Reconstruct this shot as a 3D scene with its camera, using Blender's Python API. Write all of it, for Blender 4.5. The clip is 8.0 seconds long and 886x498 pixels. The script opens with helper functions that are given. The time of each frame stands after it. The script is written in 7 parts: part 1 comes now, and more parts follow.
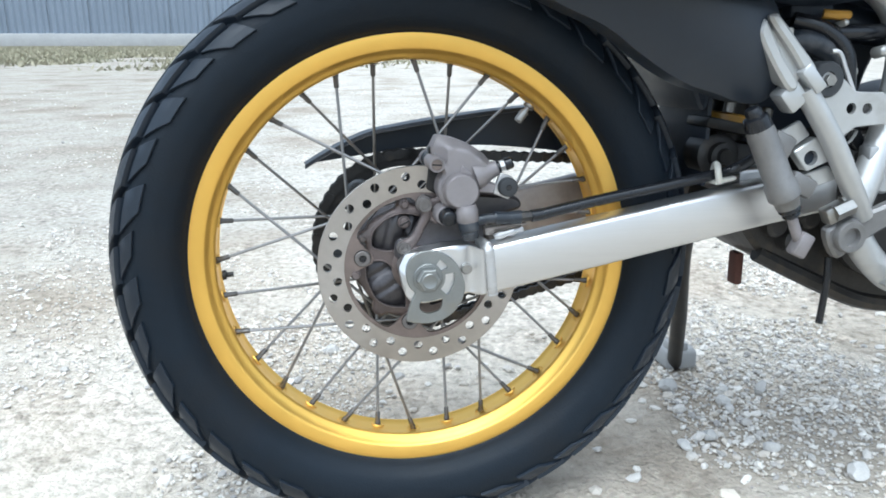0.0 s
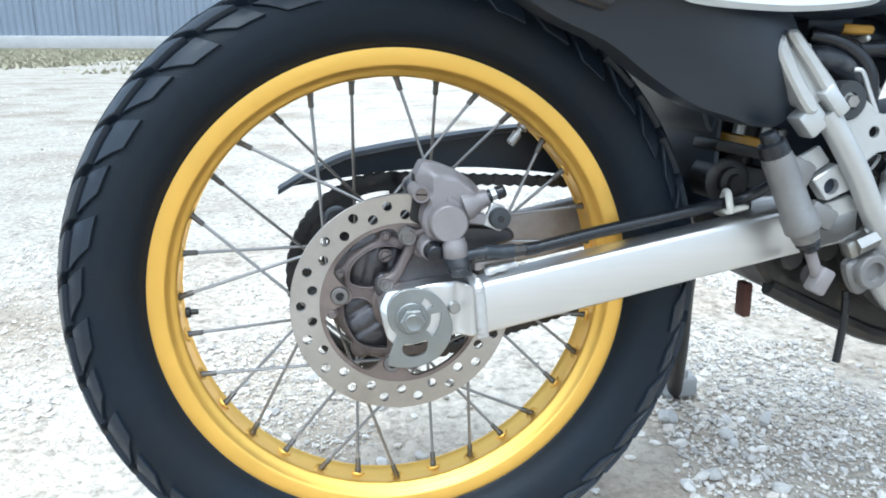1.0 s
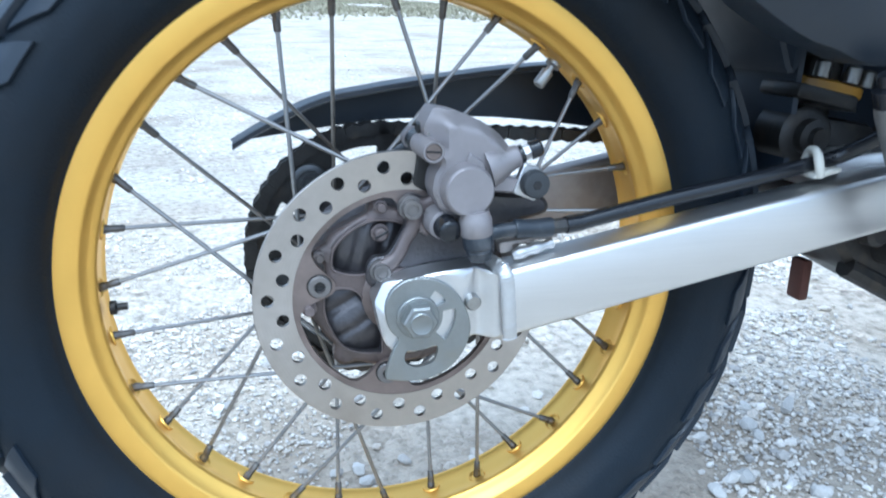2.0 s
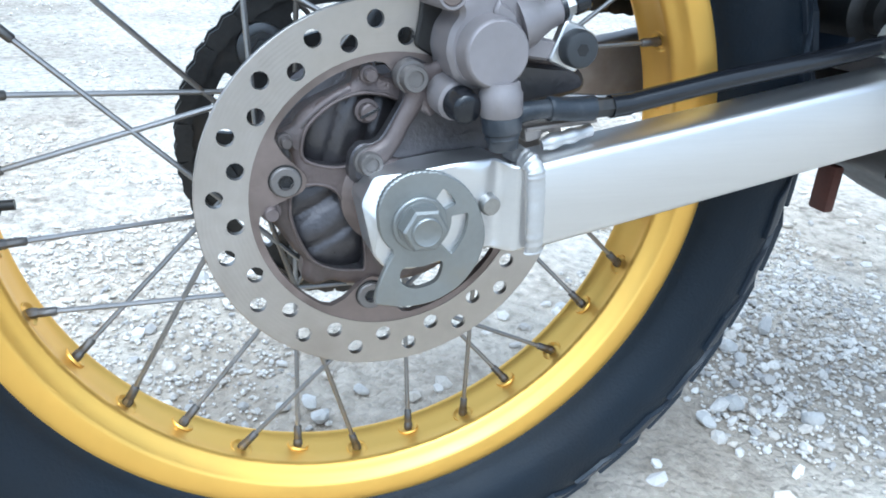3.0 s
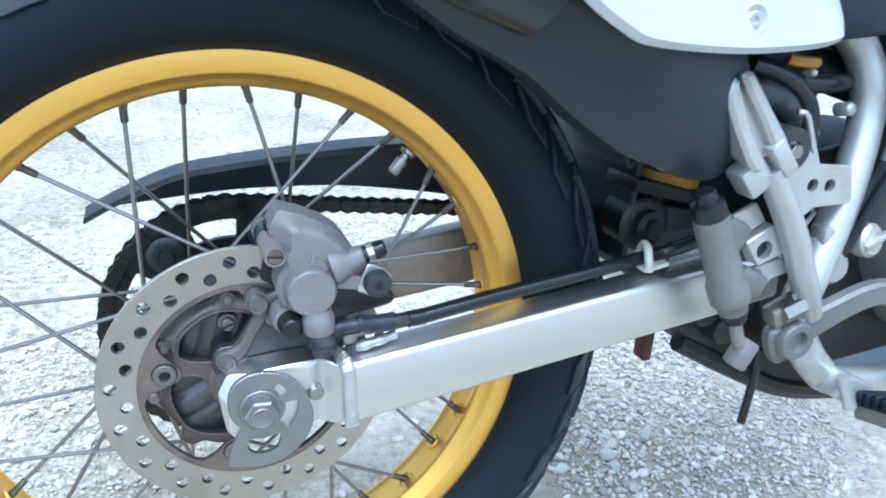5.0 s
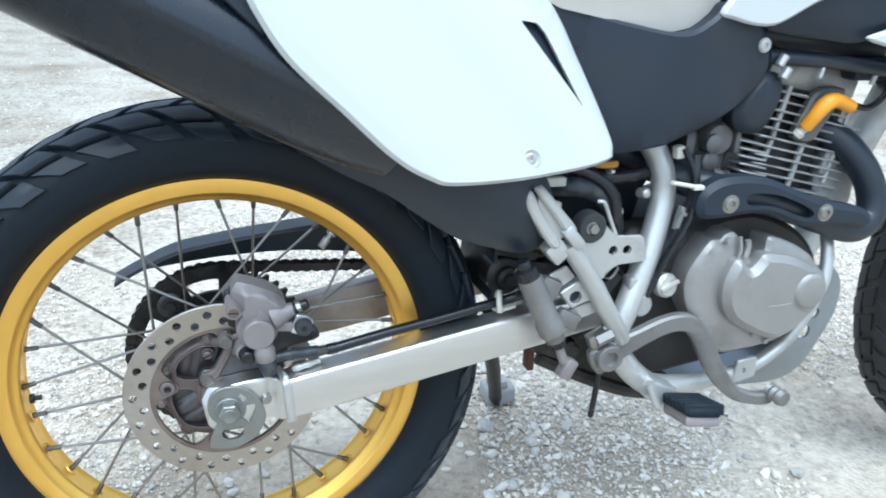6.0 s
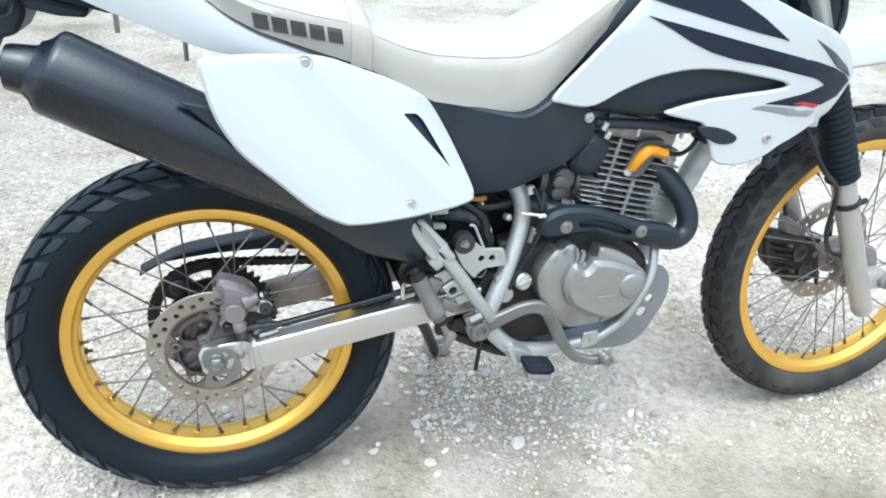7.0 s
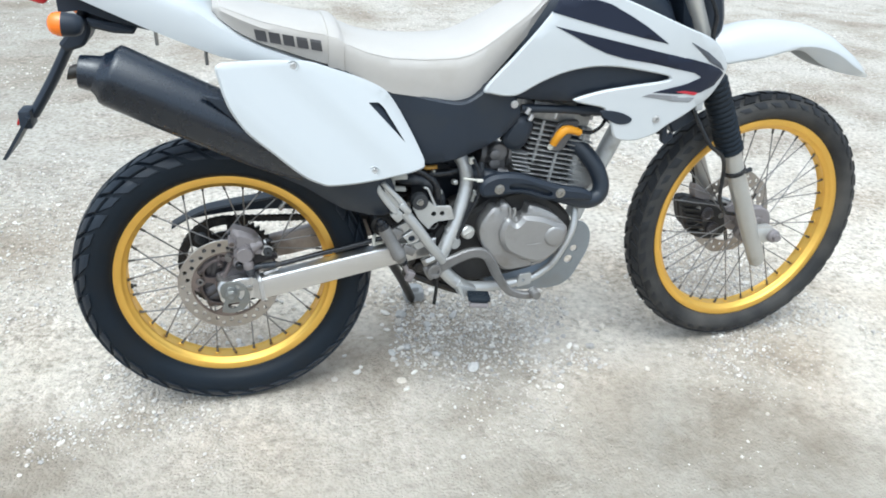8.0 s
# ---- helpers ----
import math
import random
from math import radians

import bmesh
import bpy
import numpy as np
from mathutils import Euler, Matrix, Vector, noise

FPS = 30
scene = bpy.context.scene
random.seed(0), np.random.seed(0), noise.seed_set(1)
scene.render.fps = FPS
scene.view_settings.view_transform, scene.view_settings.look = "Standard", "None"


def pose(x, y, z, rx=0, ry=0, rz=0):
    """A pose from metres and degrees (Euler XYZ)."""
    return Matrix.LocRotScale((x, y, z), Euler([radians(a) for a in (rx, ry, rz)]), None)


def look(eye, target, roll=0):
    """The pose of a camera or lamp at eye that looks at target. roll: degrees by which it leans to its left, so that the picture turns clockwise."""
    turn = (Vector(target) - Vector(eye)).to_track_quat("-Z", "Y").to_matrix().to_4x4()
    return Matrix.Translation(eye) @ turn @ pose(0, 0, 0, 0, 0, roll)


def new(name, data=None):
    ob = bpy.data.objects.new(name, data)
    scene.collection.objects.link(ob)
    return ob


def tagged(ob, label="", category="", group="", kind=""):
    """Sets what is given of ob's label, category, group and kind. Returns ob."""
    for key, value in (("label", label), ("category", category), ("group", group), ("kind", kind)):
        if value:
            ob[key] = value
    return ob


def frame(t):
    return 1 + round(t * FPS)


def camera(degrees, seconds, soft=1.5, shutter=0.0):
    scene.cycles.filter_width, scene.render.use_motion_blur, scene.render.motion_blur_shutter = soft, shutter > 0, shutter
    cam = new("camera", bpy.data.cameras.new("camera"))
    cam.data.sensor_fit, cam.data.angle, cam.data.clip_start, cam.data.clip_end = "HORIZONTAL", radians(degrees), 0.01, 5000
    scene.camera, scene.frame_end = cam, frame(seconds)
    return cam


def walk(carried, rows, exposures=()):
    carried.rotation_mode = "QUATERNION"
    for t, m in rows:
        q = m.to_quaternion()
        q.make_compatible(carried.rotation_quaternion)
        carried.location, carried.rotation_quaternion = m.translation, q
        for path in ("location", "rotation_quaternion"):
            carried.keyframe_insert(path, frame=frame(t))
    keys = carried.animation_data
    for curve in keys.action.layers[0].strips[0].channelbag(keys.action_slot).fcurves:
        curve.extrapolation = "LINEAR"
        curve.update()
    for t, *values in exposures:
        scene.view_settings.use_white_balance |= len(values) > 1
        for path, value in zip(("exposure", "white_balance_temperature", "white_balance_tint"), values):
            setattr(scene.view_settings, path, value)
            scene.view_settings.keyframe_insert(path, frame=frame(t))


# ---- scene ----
from mathutils.geometry import delaunay_2d_cdt

# ---- camera and walk ----
cam = camera(61.0, 8.0, soft=1.8, shutter=0.2)
PATH = [
    (0, (-0.106, -0.781, 0.559), (0.22, 1.116, 0.016), 0.0),
    (0.5, (-0.107, -0.778, 0.571), (0.241, 1.112, 0.017), 0.4),
    (1, (-0.089, -0.705, 0.57), (0.265, 1.19, 0.035), 0.2),
    (1.5, (-0.086, -0.605, 0.571), (0.289, 1.285, 0.034), 0.2),
    (2, (-0.104, -0.525, 0.537), (0.38, 1.304, -0.112), 1.4),
    (2.2, (-0.105, -0.49, 0.51), (0.43, 1.301, -0.202), 1.9),
    (3.3, (-0.124, -0.383, 0.477), (0.574, 1.287, -0.374), 5.5),
    (3.5, (-0.118, -0.377, 0.483), (0.574, 1.299, -0.36), 5.9),
    (4, (-0.11, -0.376, 0.487), (0.592, 1.31, -0.328), 6.3),
    (4.5, (-0.086, -0.421, 0.555), (0.621, 1.303, -0.172), 6.3),
    (4.7, (-0.068, -0.46, 0.589), (0.639, 1.266, -0.132), 6.0),
    (5.8, (-0.029, -0.737, 0.759), (0.572, 1.037, 0.058), 3.2),
    (6, (-0.007, -0.792, 0.803), (0.586, 0.971, 0.068), 3.2),
    (6.5, (0.039, -0.97, 0.946), (0.603, 0.762, 0.121), 3.5),
    (7, (0.05, -1.136, 1.065), (0.575, 0.575, 0.172), 3.6),
    (7.5, (0.037, -1.339, 1.137), (0.535, 0.36, 0.207), 3.5),
    (8, (0.06, -1.515, 1.188), (0.544, 0.187, 0.255), 2.9),
]
EXPOSURES = [(0.0, 1.15, 5480, 1), (0.5, 1.17, 5480, 1), (1.0, 1.39, 5350, 0), (1.5, 1.33, 5200, 0), (2.0, 1.30, 4780, 0), (3.5, 1.39, 5100, 0), (4.0, 1.37, 5020, 0), (4.5, 1.38, 4780, -3), (6.0, 1.19, 5280, -1), (6.5, 1.19, 5480, 0), (8.0, 0.91, 5680, 1)]
walk(cam, [(t, look(eye, target, roll)) for t, eye, target, roll in PATH], EXPOSURES)

# ---- world and sun: bright overcast sky ----
SUN_ELEVATION, SUN_AZIMUTH = 71.0, 205.0
world = bpy.data.worlds.new("world")
scene.world = world
world.use_nodes = True
wn = world.node_tree
sky = wn.nodes.new("ShaderNodeTexSky")
sky.sky_type = "NISHITA"
sky.sun_disc = False
sky.sun_elevation, sky.sun_rotation = radians(SUN_ELEVATION), radians(SUN_AZIMUTH)
sky.dust_density, sky.air_density, sky.ozone_density = 5.0, 0.8, 0.5
haze = wn.nodes.new("ShaderNodeHueSaturation")
haze.inputs["Saturation"].default_value = 0.40
wn.links.new(sky.outputs[0], haze.inputs["Color"])
wn.links.new(haze.outputs[0], wn.nodes["Background"].inputs[0])
wn.nodes["Background"].inputs[1].default_value = 0.15
sun_data = bpy.data.lights.new("sun", "SUN")
sun_data.energy, sun_data.angle, sun_data.color = 0.5, radians(80), (1.0, 0.98, 0.95)
sun = new("sun", sun_data)
az = radians(SUN_AZIMUTH)
sun.matrix_world = look(Vector((math.sin(az), math.cos(az), math.tan(radians(SUN_ELEVATION)))) * 10, (0, 0, 0))


# ---- materials ----
def mat(name, color, rough=0.5, metal=0.0, var=0.15, scale=30.0, bump=0.0, bump_scale=200.0, coat=0.0,
        stretch=(1, 1, 1), dirt=None, dirt_amount=0.0, dirt_scale=9.0, rough_var=0.1, random_amount=0.0, spec=0.5, island=False):
    """A surface with variation of colour and gloss at two scales, fine relief and patches of dirt."""
    m = bpy.data.materials.new(name)
    m.use_nodes = True
    t = m.node_tree
    n, link = t.nodes, t.links.new
    b = n["Principled BSDF"]
    b.inputs["Metallic"].default_value = metal
    b.inputs["Coat Weight"].default_value = coat
    b.inputs["Coat Roughness"].default_value = 0.12
    b.inputs["Specular IOR Level"].default_value = spec
    co = n.new("ShaderNodeTexCoord")
    mp = n.new("ShaderNodeMapping")
    mp.inputs["Scale"].default_value = stretch
    link(co.outputs["Object"], mp.inputs[0])

    def noise_node(s, detail=4.0):
        q = n.new("ShaderNodeTexNoise")
        q.inputs["Scale"].default_value, q.inputs["Detail"].default_value = s, detail
        link(mp.outputs[0], q.inputs["Vector"])
        return q.outputs["Fac"]

    def maths(op, a, bb):
        q = n.new("ShaderNodeMath")
        q.operation = op
        for k, v in enumerate((a, bb)):
            if isinstance(v, (int, float)):
                q.inputs[k].default_value = v
            else:
                link(v, q.inputs[k])
        return q.outputs[0]

    fine, broad = noise_node(scale * 6), noise_node(scale)
    both = maths("ADD", maths("MULTIPLY", maths("SUBTRACT", fine, 0.5), 0.8), maths("SUBTRACT", broad, 0.5))
    val = maths("ADD", maths("MULTIPLY", both, var * 2), 1.0)
    if random_amount:
        if island:
            q = n.new("ShaderNodeNewGeometry")
            rnd = q.outputs["Random Per Island"]
        else:
            q = n.new("ShaderNodeObjectInfo")
            rnd = q.outputs["Random"]
        val = maths("MULTIPLY", val, maths("ADD", maths("MULTIPLY", rnd, random_amount), 1.0 - random_amount / 2))
    hs = n.new("ShaderNodeHueSaturation")
    hs.inputs["Color"].default_value = (*color, 1)
    link(val, hs.inputs["Value"])
    out = hs.outputs[0]
    if dirt:
        ramp = n.new("ShaderNodeMapRange")
        ramp.inputs["From Min"].default_value, ramp.inputs["From Max"].default_value = 0.62 - dirt_amount * 0.4, 0.75
        ramp.inputs["To Max"].default_value = 0.9
        link(noise_node(dirt_scale, 8.0), ramp.inputs[0])
        mx = n.new("ShaderNodeMix")
        mx.data_type = "RGBA"
        mx.inputs["B"].default_value = (*dirt, 1)
        link(ramp.outputs[0], mx.inputs["Factor"])
        link(out, mx.inputs["A"])
        out = mx.outputs["Result"]
    link(out, b.inputs["Base Color"])
    link(maths("ADD", maths("MULTIPLY", both, rough_var * 2), rough), b.inputs["Roughness"])
    if bump:
        bp = n.new("ShaderNodeBump")
        bp.inputs["Strength"].default_value = 1.0
        bp.inputs["Distance"].default_value = bump
        link(noise_node(bump_scale, 3.0), bp.inputs["Height"])
        link(bp.outputs[0], b.inputs["Normal"])
    return m


M = {
    # blue in the rubber's base colours stands in for the sky it reflects
    "rubber": mat("rubber", (0.0078, 0.0125, 0.0190), 0.52, spec=0.22, var=0.2, scale=14, random_amount=0.2, bump=0.0004, bump_scale=420, dirt=(0.011, 0.0125, 0.015), dirt_amount=0.3),
    "tread": mat("tread_rubber", (0.0110, 0.0165, 0.0255), 0.40, spec=0.44, var=0.2, scale=20, random_amount=0.3, bump=0.00008, bump_scale=700),
    "tread_dusty": mat("tread_rubber_dusty", (0.012, 0.013, 0.0155), 0.55, var=0.25, scale=30, random_amount=0.5, bump=0.0004, bump_scale=400),
    "rubber_dusty": mat("rubber_dusty", (0.016, 0.0165, 0.0175), 0.7, var=0.3, scale=10, bump=0.0005, bump_scale=300, dirt=(0.095, 0.088, 0.078), dirt_amount=0.6, dirt_scale=6),
    "gold": mat("gold_anodised", (0.90, 0.555, 0.122), 0.42, 0.90, var=0.06, scale=8, bump=0.00005, bump_scale=900),
    "spoke": mat("spoke_steel", (0.30, 0.29, 0.28), 0.42, 1.0, var=0.2, scale=60),
    "nipple": mat("nipple_steel", (0.16, 0.15, 0.14), 0.5, 1.0, var=0.25, scale=120),
    "disc": mat("disc_steel", (0.49, 0.455, 0.42), 0.34, 1.0, var=0.10, scale=25, bump=0.00004, bump_scale=500, dirt=(0.31, 0.265, 0.225), dirt_amount=0.35, dirt_scale=11),
    "carrier": mat("carrier_steel", (0.250, 0.203, 0.182), 0.5, 0.8, var=0.2, scale=40, dirt=(0.10, 0.08, 0.065), dirt_amount=0.3, dirt_scale=30),
    "hub": mat("hub_casting", (0.082, 0.076, 0.079), 0.34, 0.6, var=0.3, scale=30, bump=0.0004, bump_scale=350, dirt=(0.080, 0.077, 0.074), dirt_amount=0.25, dirt_scale=25),
    "hub_wall": mat("hub_wall_casting", (0.140, 0.112, 0.104), 0.48, 0.6, var=0.25, scale=30, bump=0.0004, bump_scale=350, dirt=(0.075, 0.066, 0.06), dirt_amount=0.35, dirt_scale=40),
    "bracket": mat("bracket_casting", (0.164, 0.135, 0.128), 0.5, 0.6, var=0.2, scale=40, bump=0.0003, bump_scale=450, dirt=(0.10, 0.09, 0.08), dirt_amount=0.2, dirt_scale=25),
    "cast": mat("cast_alloy", (0.285, 0.26, 0.26), 0.58, 0.55, var=0.12, scale=40, bump=0.00010, bump_scale=900, dirt=(0.17, 0.155, 0.14), dirt_amount=0.08, dirt_scale=22),
    "bolt_cast": mat("bolt_casting", (0.19, 0.175, 0.165), 0.5, 0.6, var=0.15, scale=60, bump=0.0002, bump_scale=450),
    "forged": mat("forged_alloy", (0.225, 0.218, 0.212), 0.5, 0.6, var=0.14, scale=35, bump=0.0002, bump_scale=500, dirt=(0.15, 0.14, 0.125), dirt_amount=0.2, dirt_scale=26),
    "zinc": mat("zinc_plate", (0.29, 0.295, 0.285), 0.50, 0.9, var=0.14, scale=50, bump=0.0001, bump_scale=600, dirt=(0.30, 0.29, 0.26), dirt_amount=0.15, dirt_scale=40),
    "sprocket_boss": mat("greasy_boss", (0.085, 0.088, 0.092), 0.4, 0.7, var=0.25, scale=60, dirt=(0.03, 0.03, 0.032), dirt_amount=0.4, dirt_scale=50),
    "steel": mat("bolt_steel", (0.36, 0.35, 0.33), 0.4, 1.0, var=0.2, scale=80),
    "dark_steel": mat("dark_steel", (0.05, 0.048, 0.046), 0.45, 0.8, var=0.3, scale=60, dirt=(0.09, 0.075, 0.06), dirt_amount=0.2, dirt_scale=40),
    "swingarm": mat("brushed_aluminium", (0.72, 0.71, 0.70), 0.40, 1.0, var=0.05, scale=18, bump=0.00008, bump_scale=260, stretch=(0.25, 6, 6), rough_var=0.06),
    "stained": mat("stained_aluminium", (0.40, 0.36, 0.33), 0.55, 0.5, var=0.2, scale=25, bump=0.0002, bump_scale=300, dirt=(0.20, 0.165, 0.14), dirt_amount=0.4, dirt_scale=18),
    "weld": mat("weld_aluminium", (0.58, 0.57, 0.56), 0.55, 0.9, var=0.12, scale=60, bump=0.0003, bump_scale=300),
    "silver": mat("silver_paint", (0.50, 0.50, 0.49), 0.38, 0.55, var=0.06, scale=25, coat=0.2, dirt=(0.33, 0.31, 0.28), dirt_amount=0.08, dirt_scale=18),
    # light put into the colour: a paler silver copy for the dim down tube
    "silver_lifted": mat("lifted_silver_paint", (0.60, 0.60, 0.585), 0.4, 0.15, var=0.06, scale=25, dirt=(0.40, 0.38, 0.34), dirt_amount=0.1, dirt_scale=18),
    "engine": mat("engine_paint", (0.32, 0.31, 0.30), 0.42, 0.5, var=0.07, scale=18, bump=0.0002, bump_scale=500, dirt=(0.22, 0.2, 0.18), dirt_amount=0.08, dirt_scale=14),
    "fins": mat("fin_alloy", (0.42, 0.42, 0.415), 0.5, 0.6, var=0.18, scale=30, bump=0.0002, bump_scale=400, dirt=(0.12, 0.115, 0.11), dirt_amount=0.25, dirt_scale=25),
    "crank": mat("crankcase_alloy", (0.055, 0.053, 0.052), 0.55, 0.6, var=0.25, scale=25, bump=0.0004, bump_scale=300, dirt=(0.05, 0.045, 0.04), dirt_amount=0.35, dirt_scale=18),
    "crank_grey": mat("head_casting", (0.17, 0.165, 0.165), 0.55, 0.6, var=0.15, scale=30, bump=0.0002, bump_scale=400),
    # black plastic and paints tinted blue in place of reflected sky
    "plastic": mat("black_plastic", (0.0150, 0.0215, 0.0335), 0.50, spec=0.42, var=0.12, scale=12, bump=0.0002, bump_scale=900, dirt=(0.022, 0.026, 0.032), dirt_amount=0.12, dirt_scale=8),
    # base also lifted for sheen and haze on the pipe cover
    "black": mat("black_paint", (0.0170, 0.0235, 0.0345), 0.40, spec=0.5, var=0.15, scale=15, bump=0.00012, bump_scale=700, dirt=(0.019, 0.023, 0.030), dirt_amount=0.12, dirt_scale=10),
    "muffler": mat("muffler_paint", (0.0065, 0.0115, 0.021), 0.27, spec=0.60, coat=0.15, var=0.15, scale=12, bump=0.0001, bump_scale=700, dirt=(0.02, 0.022, 0.026), dirt_amount=0.1, dirt_scale=9),
    "hose": mat("hose_rubber", (0.012, 0.013, 0.016), 0.24, var=0.2, scale=60, rough_var=0.04),
    "hose_dusty": mat("hose_rubber_dusty", (0.020, 0.025, 0.033), 0.42, var=0.3, scale=50, rough_var=0.1, dirt=(0.085, 0.085, 0.088), dirt_amount=0.35, dirt_scale=55, bump=0.0003, bump_scale=320),
    "rubber_cap": mat("rubber_cap", (0.032, 0.034, 0.037), 0.55, var=0.15, scale=60, bump=0.0001, bump_scale=700),
    "white": mat("white_plastic", (0.53, 0.545, 0.55), 0.28, var=0.003, scale=5, coat=0.3, rough_var=0.0),
    "fork": mat("fork_alloy", (0.52, 0.51, 0.48), 0.38, 0.6, var=0.06, scale=20, dirt=(0.35, 0.33, 0.29), dirt_amount=0.15, dirt_scale=12),
    "seat": mat("seat_vinyl", (0.48, 0.45, 0.415), 0.48, var=0.05, scale=12, bump=0.00035, bump_scale=650, dirt=(0.42, 0.385, 0.34), dirt_amount=0.12, dirt_scale=7),
    "navy": mat("navy_decal", (0.011, 0.015, 0.031), 0.42, spec=0.3, var=0.08, scale=14),
    "grey_decal": mat("grey_decal", (0.22, 0.22, 0.225), 0.4, var=0.1, scale=30),
    "edge_decal": mat("edge_decal", (0.07, 0.075, 0.09), 0.4, var=0.1, scale=30),
    "red_decal": mat("red_decal", (0.55, 0.03, 0.05), 0.35, var=0.06, scale=30),
    "print": mat("seat_print", (0.085, 0.082, 0.085), 0.6, var=0.2, scale=60),
    "orange": mat("orange_cap", (0.80, 0.34, 0.015), 0.35, var=0.06, scale=40),
    "lens_orange": mat("orange_lens", (0.90, 0.20, 0.01), 0.2, var=0.05, scale=30, coat=0.4),
    "lens_red": mat("red_lens", (0.60, 0.01, 0.015), 0.2, var=0.05, scale=30, coat=0.4),
    "clear": mat("nylon_clip", (0.62, 0.60, 0.53), 0.45, var=0.06, scale=40),
    "skid": mat("skid_alloy", (0.30, 0.325, 0.35), 0.36, 0.7, var=0.10, scale=16, dirt=(0.26, 0.25, 0.23), dirt_amount=0.2, dirt_scale=12),
    "rust": mat("rusty_metal", (0.11, 0.045, 0.034), 0.7, 0.2, var=0.3, scale=60),
    "shockgold": mat("spring_paint", (0.42, 0.22, 0.025), 0.4, var=0.1, scale=30),
}


def turned_gloss(m, amount):
    """Round machining marks: the gloss spreads across the radius."""
    t = m.node_tree
    tg = t.nodes.new("ShaderNodeTangent")
    tg.direction_type, tg.axis = "RADIAL", "Y"
    b = t.nodes["Principled BSDF"]
    b.inputs["Anisotropic"].default_value = amount
    t.links.new(tg.outputs[0], b.inputs["Tangent"])
    co, wave = t.nodes.new("ShaderNodeTexCoord"), t.nodes.new("ShaderNodeTexWave")
    wave.wave_type, wave.rings_direction = "RINGS", "Y"
    wave.inputs["Scale"].default_value, wave.inputs["Distortion"].default_value = 130.0, 6.0
    wave.inputs["Detail"].default_value, wave.inputs["Detail Scale"].default_value = 3.0, 0.5
    t.links.new(co.outputs["Object"], wave.inputs["Vector"])
    bp = t.nodes.new("ShaderNodeBump")
    bp.inputs["Strength"].default_value, bp.inputs["Distance"].default_value = 0.5, 0.00006
    t.links.new(wave.outputs["Fac"], bp.inputs["Height"])
    t.links.new(bp.outputs[0], b.inputs["Normal"])


turned_gloss(M["disc"], 0.7)


def ground_material():
    """Pale compacted gravel: sandy and grey patches, fine grit and small pebbles."""
    m = bpy.data.materials.new("gravel_ground")
    m.use_nodes = True
    n, link = m.node_tree.nodes, m.node_tree.links.new
    b = n["Principled BSDF"]
    b.inputs["Roughness"].default_value = 0.9
    b.inputs["Specular IOR Level"].default_value = 0.25
    co = n.new("ShaderNodeTexCoord")

    def tex(kind, scale, detail=5.0):
        q = n.new("ShaderNodeTexNoise" if kind == "noise" else "ShaderNodeTexVoronoi")
        q.inputs["Scale"].default_value = scale
        if kind == "noise":
            q.inputs["Detail"].default_value = detail
        link(co.outputs["Object"], q.inputs["Vector"])
        return q

    def ramp(src, stops):
        q = n.new("ShaderNodeValToRGB")
        e = q.color_ramp.elements
        e[0].position, e[0].color = stops[0][0], (*stops[0][1], 1)
        e[1].position, e[1].color = stops[-1][0], (*stops[-1][1], 1)
        for pos, col in stops[1:-1]:
            e.new(pos).color = (*col, 1)
        link(src, q.inputs[0])
        return q.outputs[0]

    def mix(kind, fac, a, bb):
        q = n.new("ShaderNodeMix")
        q.data_type, q.blend_type = "RGBA", kind
        if isinstance(fac, float):
            q.inputs["Factor"].default_value = fac
        else:
            link(fac, q.inputs["Factor"])
        link(a, q.inputs["A"])
        link(bb, q.inputs["B"])
        return q.outputs["Result"]

    patches = ramp(tex("noise", 1.6, 6).outputs["Fac"], [(0.30, (0.385, 0.335, 0.275)), (0.43, (0.50, 0.455, 0.395)), (0.56, (0.60, 0.565, 0.51)), (0.70, (0.485, 0.44, 0.38))])
    grit = ramp(tex("noise", 55, 8).outputs["Fac"], [(0.28, (0.55, 0.54, 0.52)), (0.46, (0.93, 0.92, 0.91)), (0.70, (1.16, 1.16, 1.16))])
    fines = ramp(tex("noise", 34, 5).outputs["Fac"], [(0.30, (0.86, 0.85, 0.83)), (0.50, (0.98, 0.975, 0.965)), (0.70, (1.07, 1.07, 1.07))])
    mottle = ramp(tex("noise", 6.5, 7).outputs["Fac"], [(0.33, (0.80, 0.785, 0.76)), (0.5, (0.98, 0.975, 0.965)), (0.66, (1.10, 1.10, 1.10))])
    cells = tex("cells", 125)
    pebble = ramp(cells.outputs["Color"], [(0.0, (0.62, 0.61, 0.61)), (0.3, (0.85, 0.84, 0.83)), (0.55, (0.98, 0.97, 0.96)), (0.8, (1.07, 1.07, 1.08)), (1.0, (1.26, 1.26, 1.27))])
    big = tex("cells", 38)
    stones = ramp(big.outputs["Color"], [(0.0, (0.74, 0.73, 0.72)), (0.5, (0.98, 0.97, 0.96)), (1.0, (1.22, 1.22, 1.23))])
    cover = ramp(tex("noise", 4.5, 6).outputs["Fac"], [(0.40, (0, 0, 0)), (0.6, (1, 1, 1))])
    # loose pale gravel from the motorcycle back, browner earth before it; the belt below also lightens the shade under
    # it
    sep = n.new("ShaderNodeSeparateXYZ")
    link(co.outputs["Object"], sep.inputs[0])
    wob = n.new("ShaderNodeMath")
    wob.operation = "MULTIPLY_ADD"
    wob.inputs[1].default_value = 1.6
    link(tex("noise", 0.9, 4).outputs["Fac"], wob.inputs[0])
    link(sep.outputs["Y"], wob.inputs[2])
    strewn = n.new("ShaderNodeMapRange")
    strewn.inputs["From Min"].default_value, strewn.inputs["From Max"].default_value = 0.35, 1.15
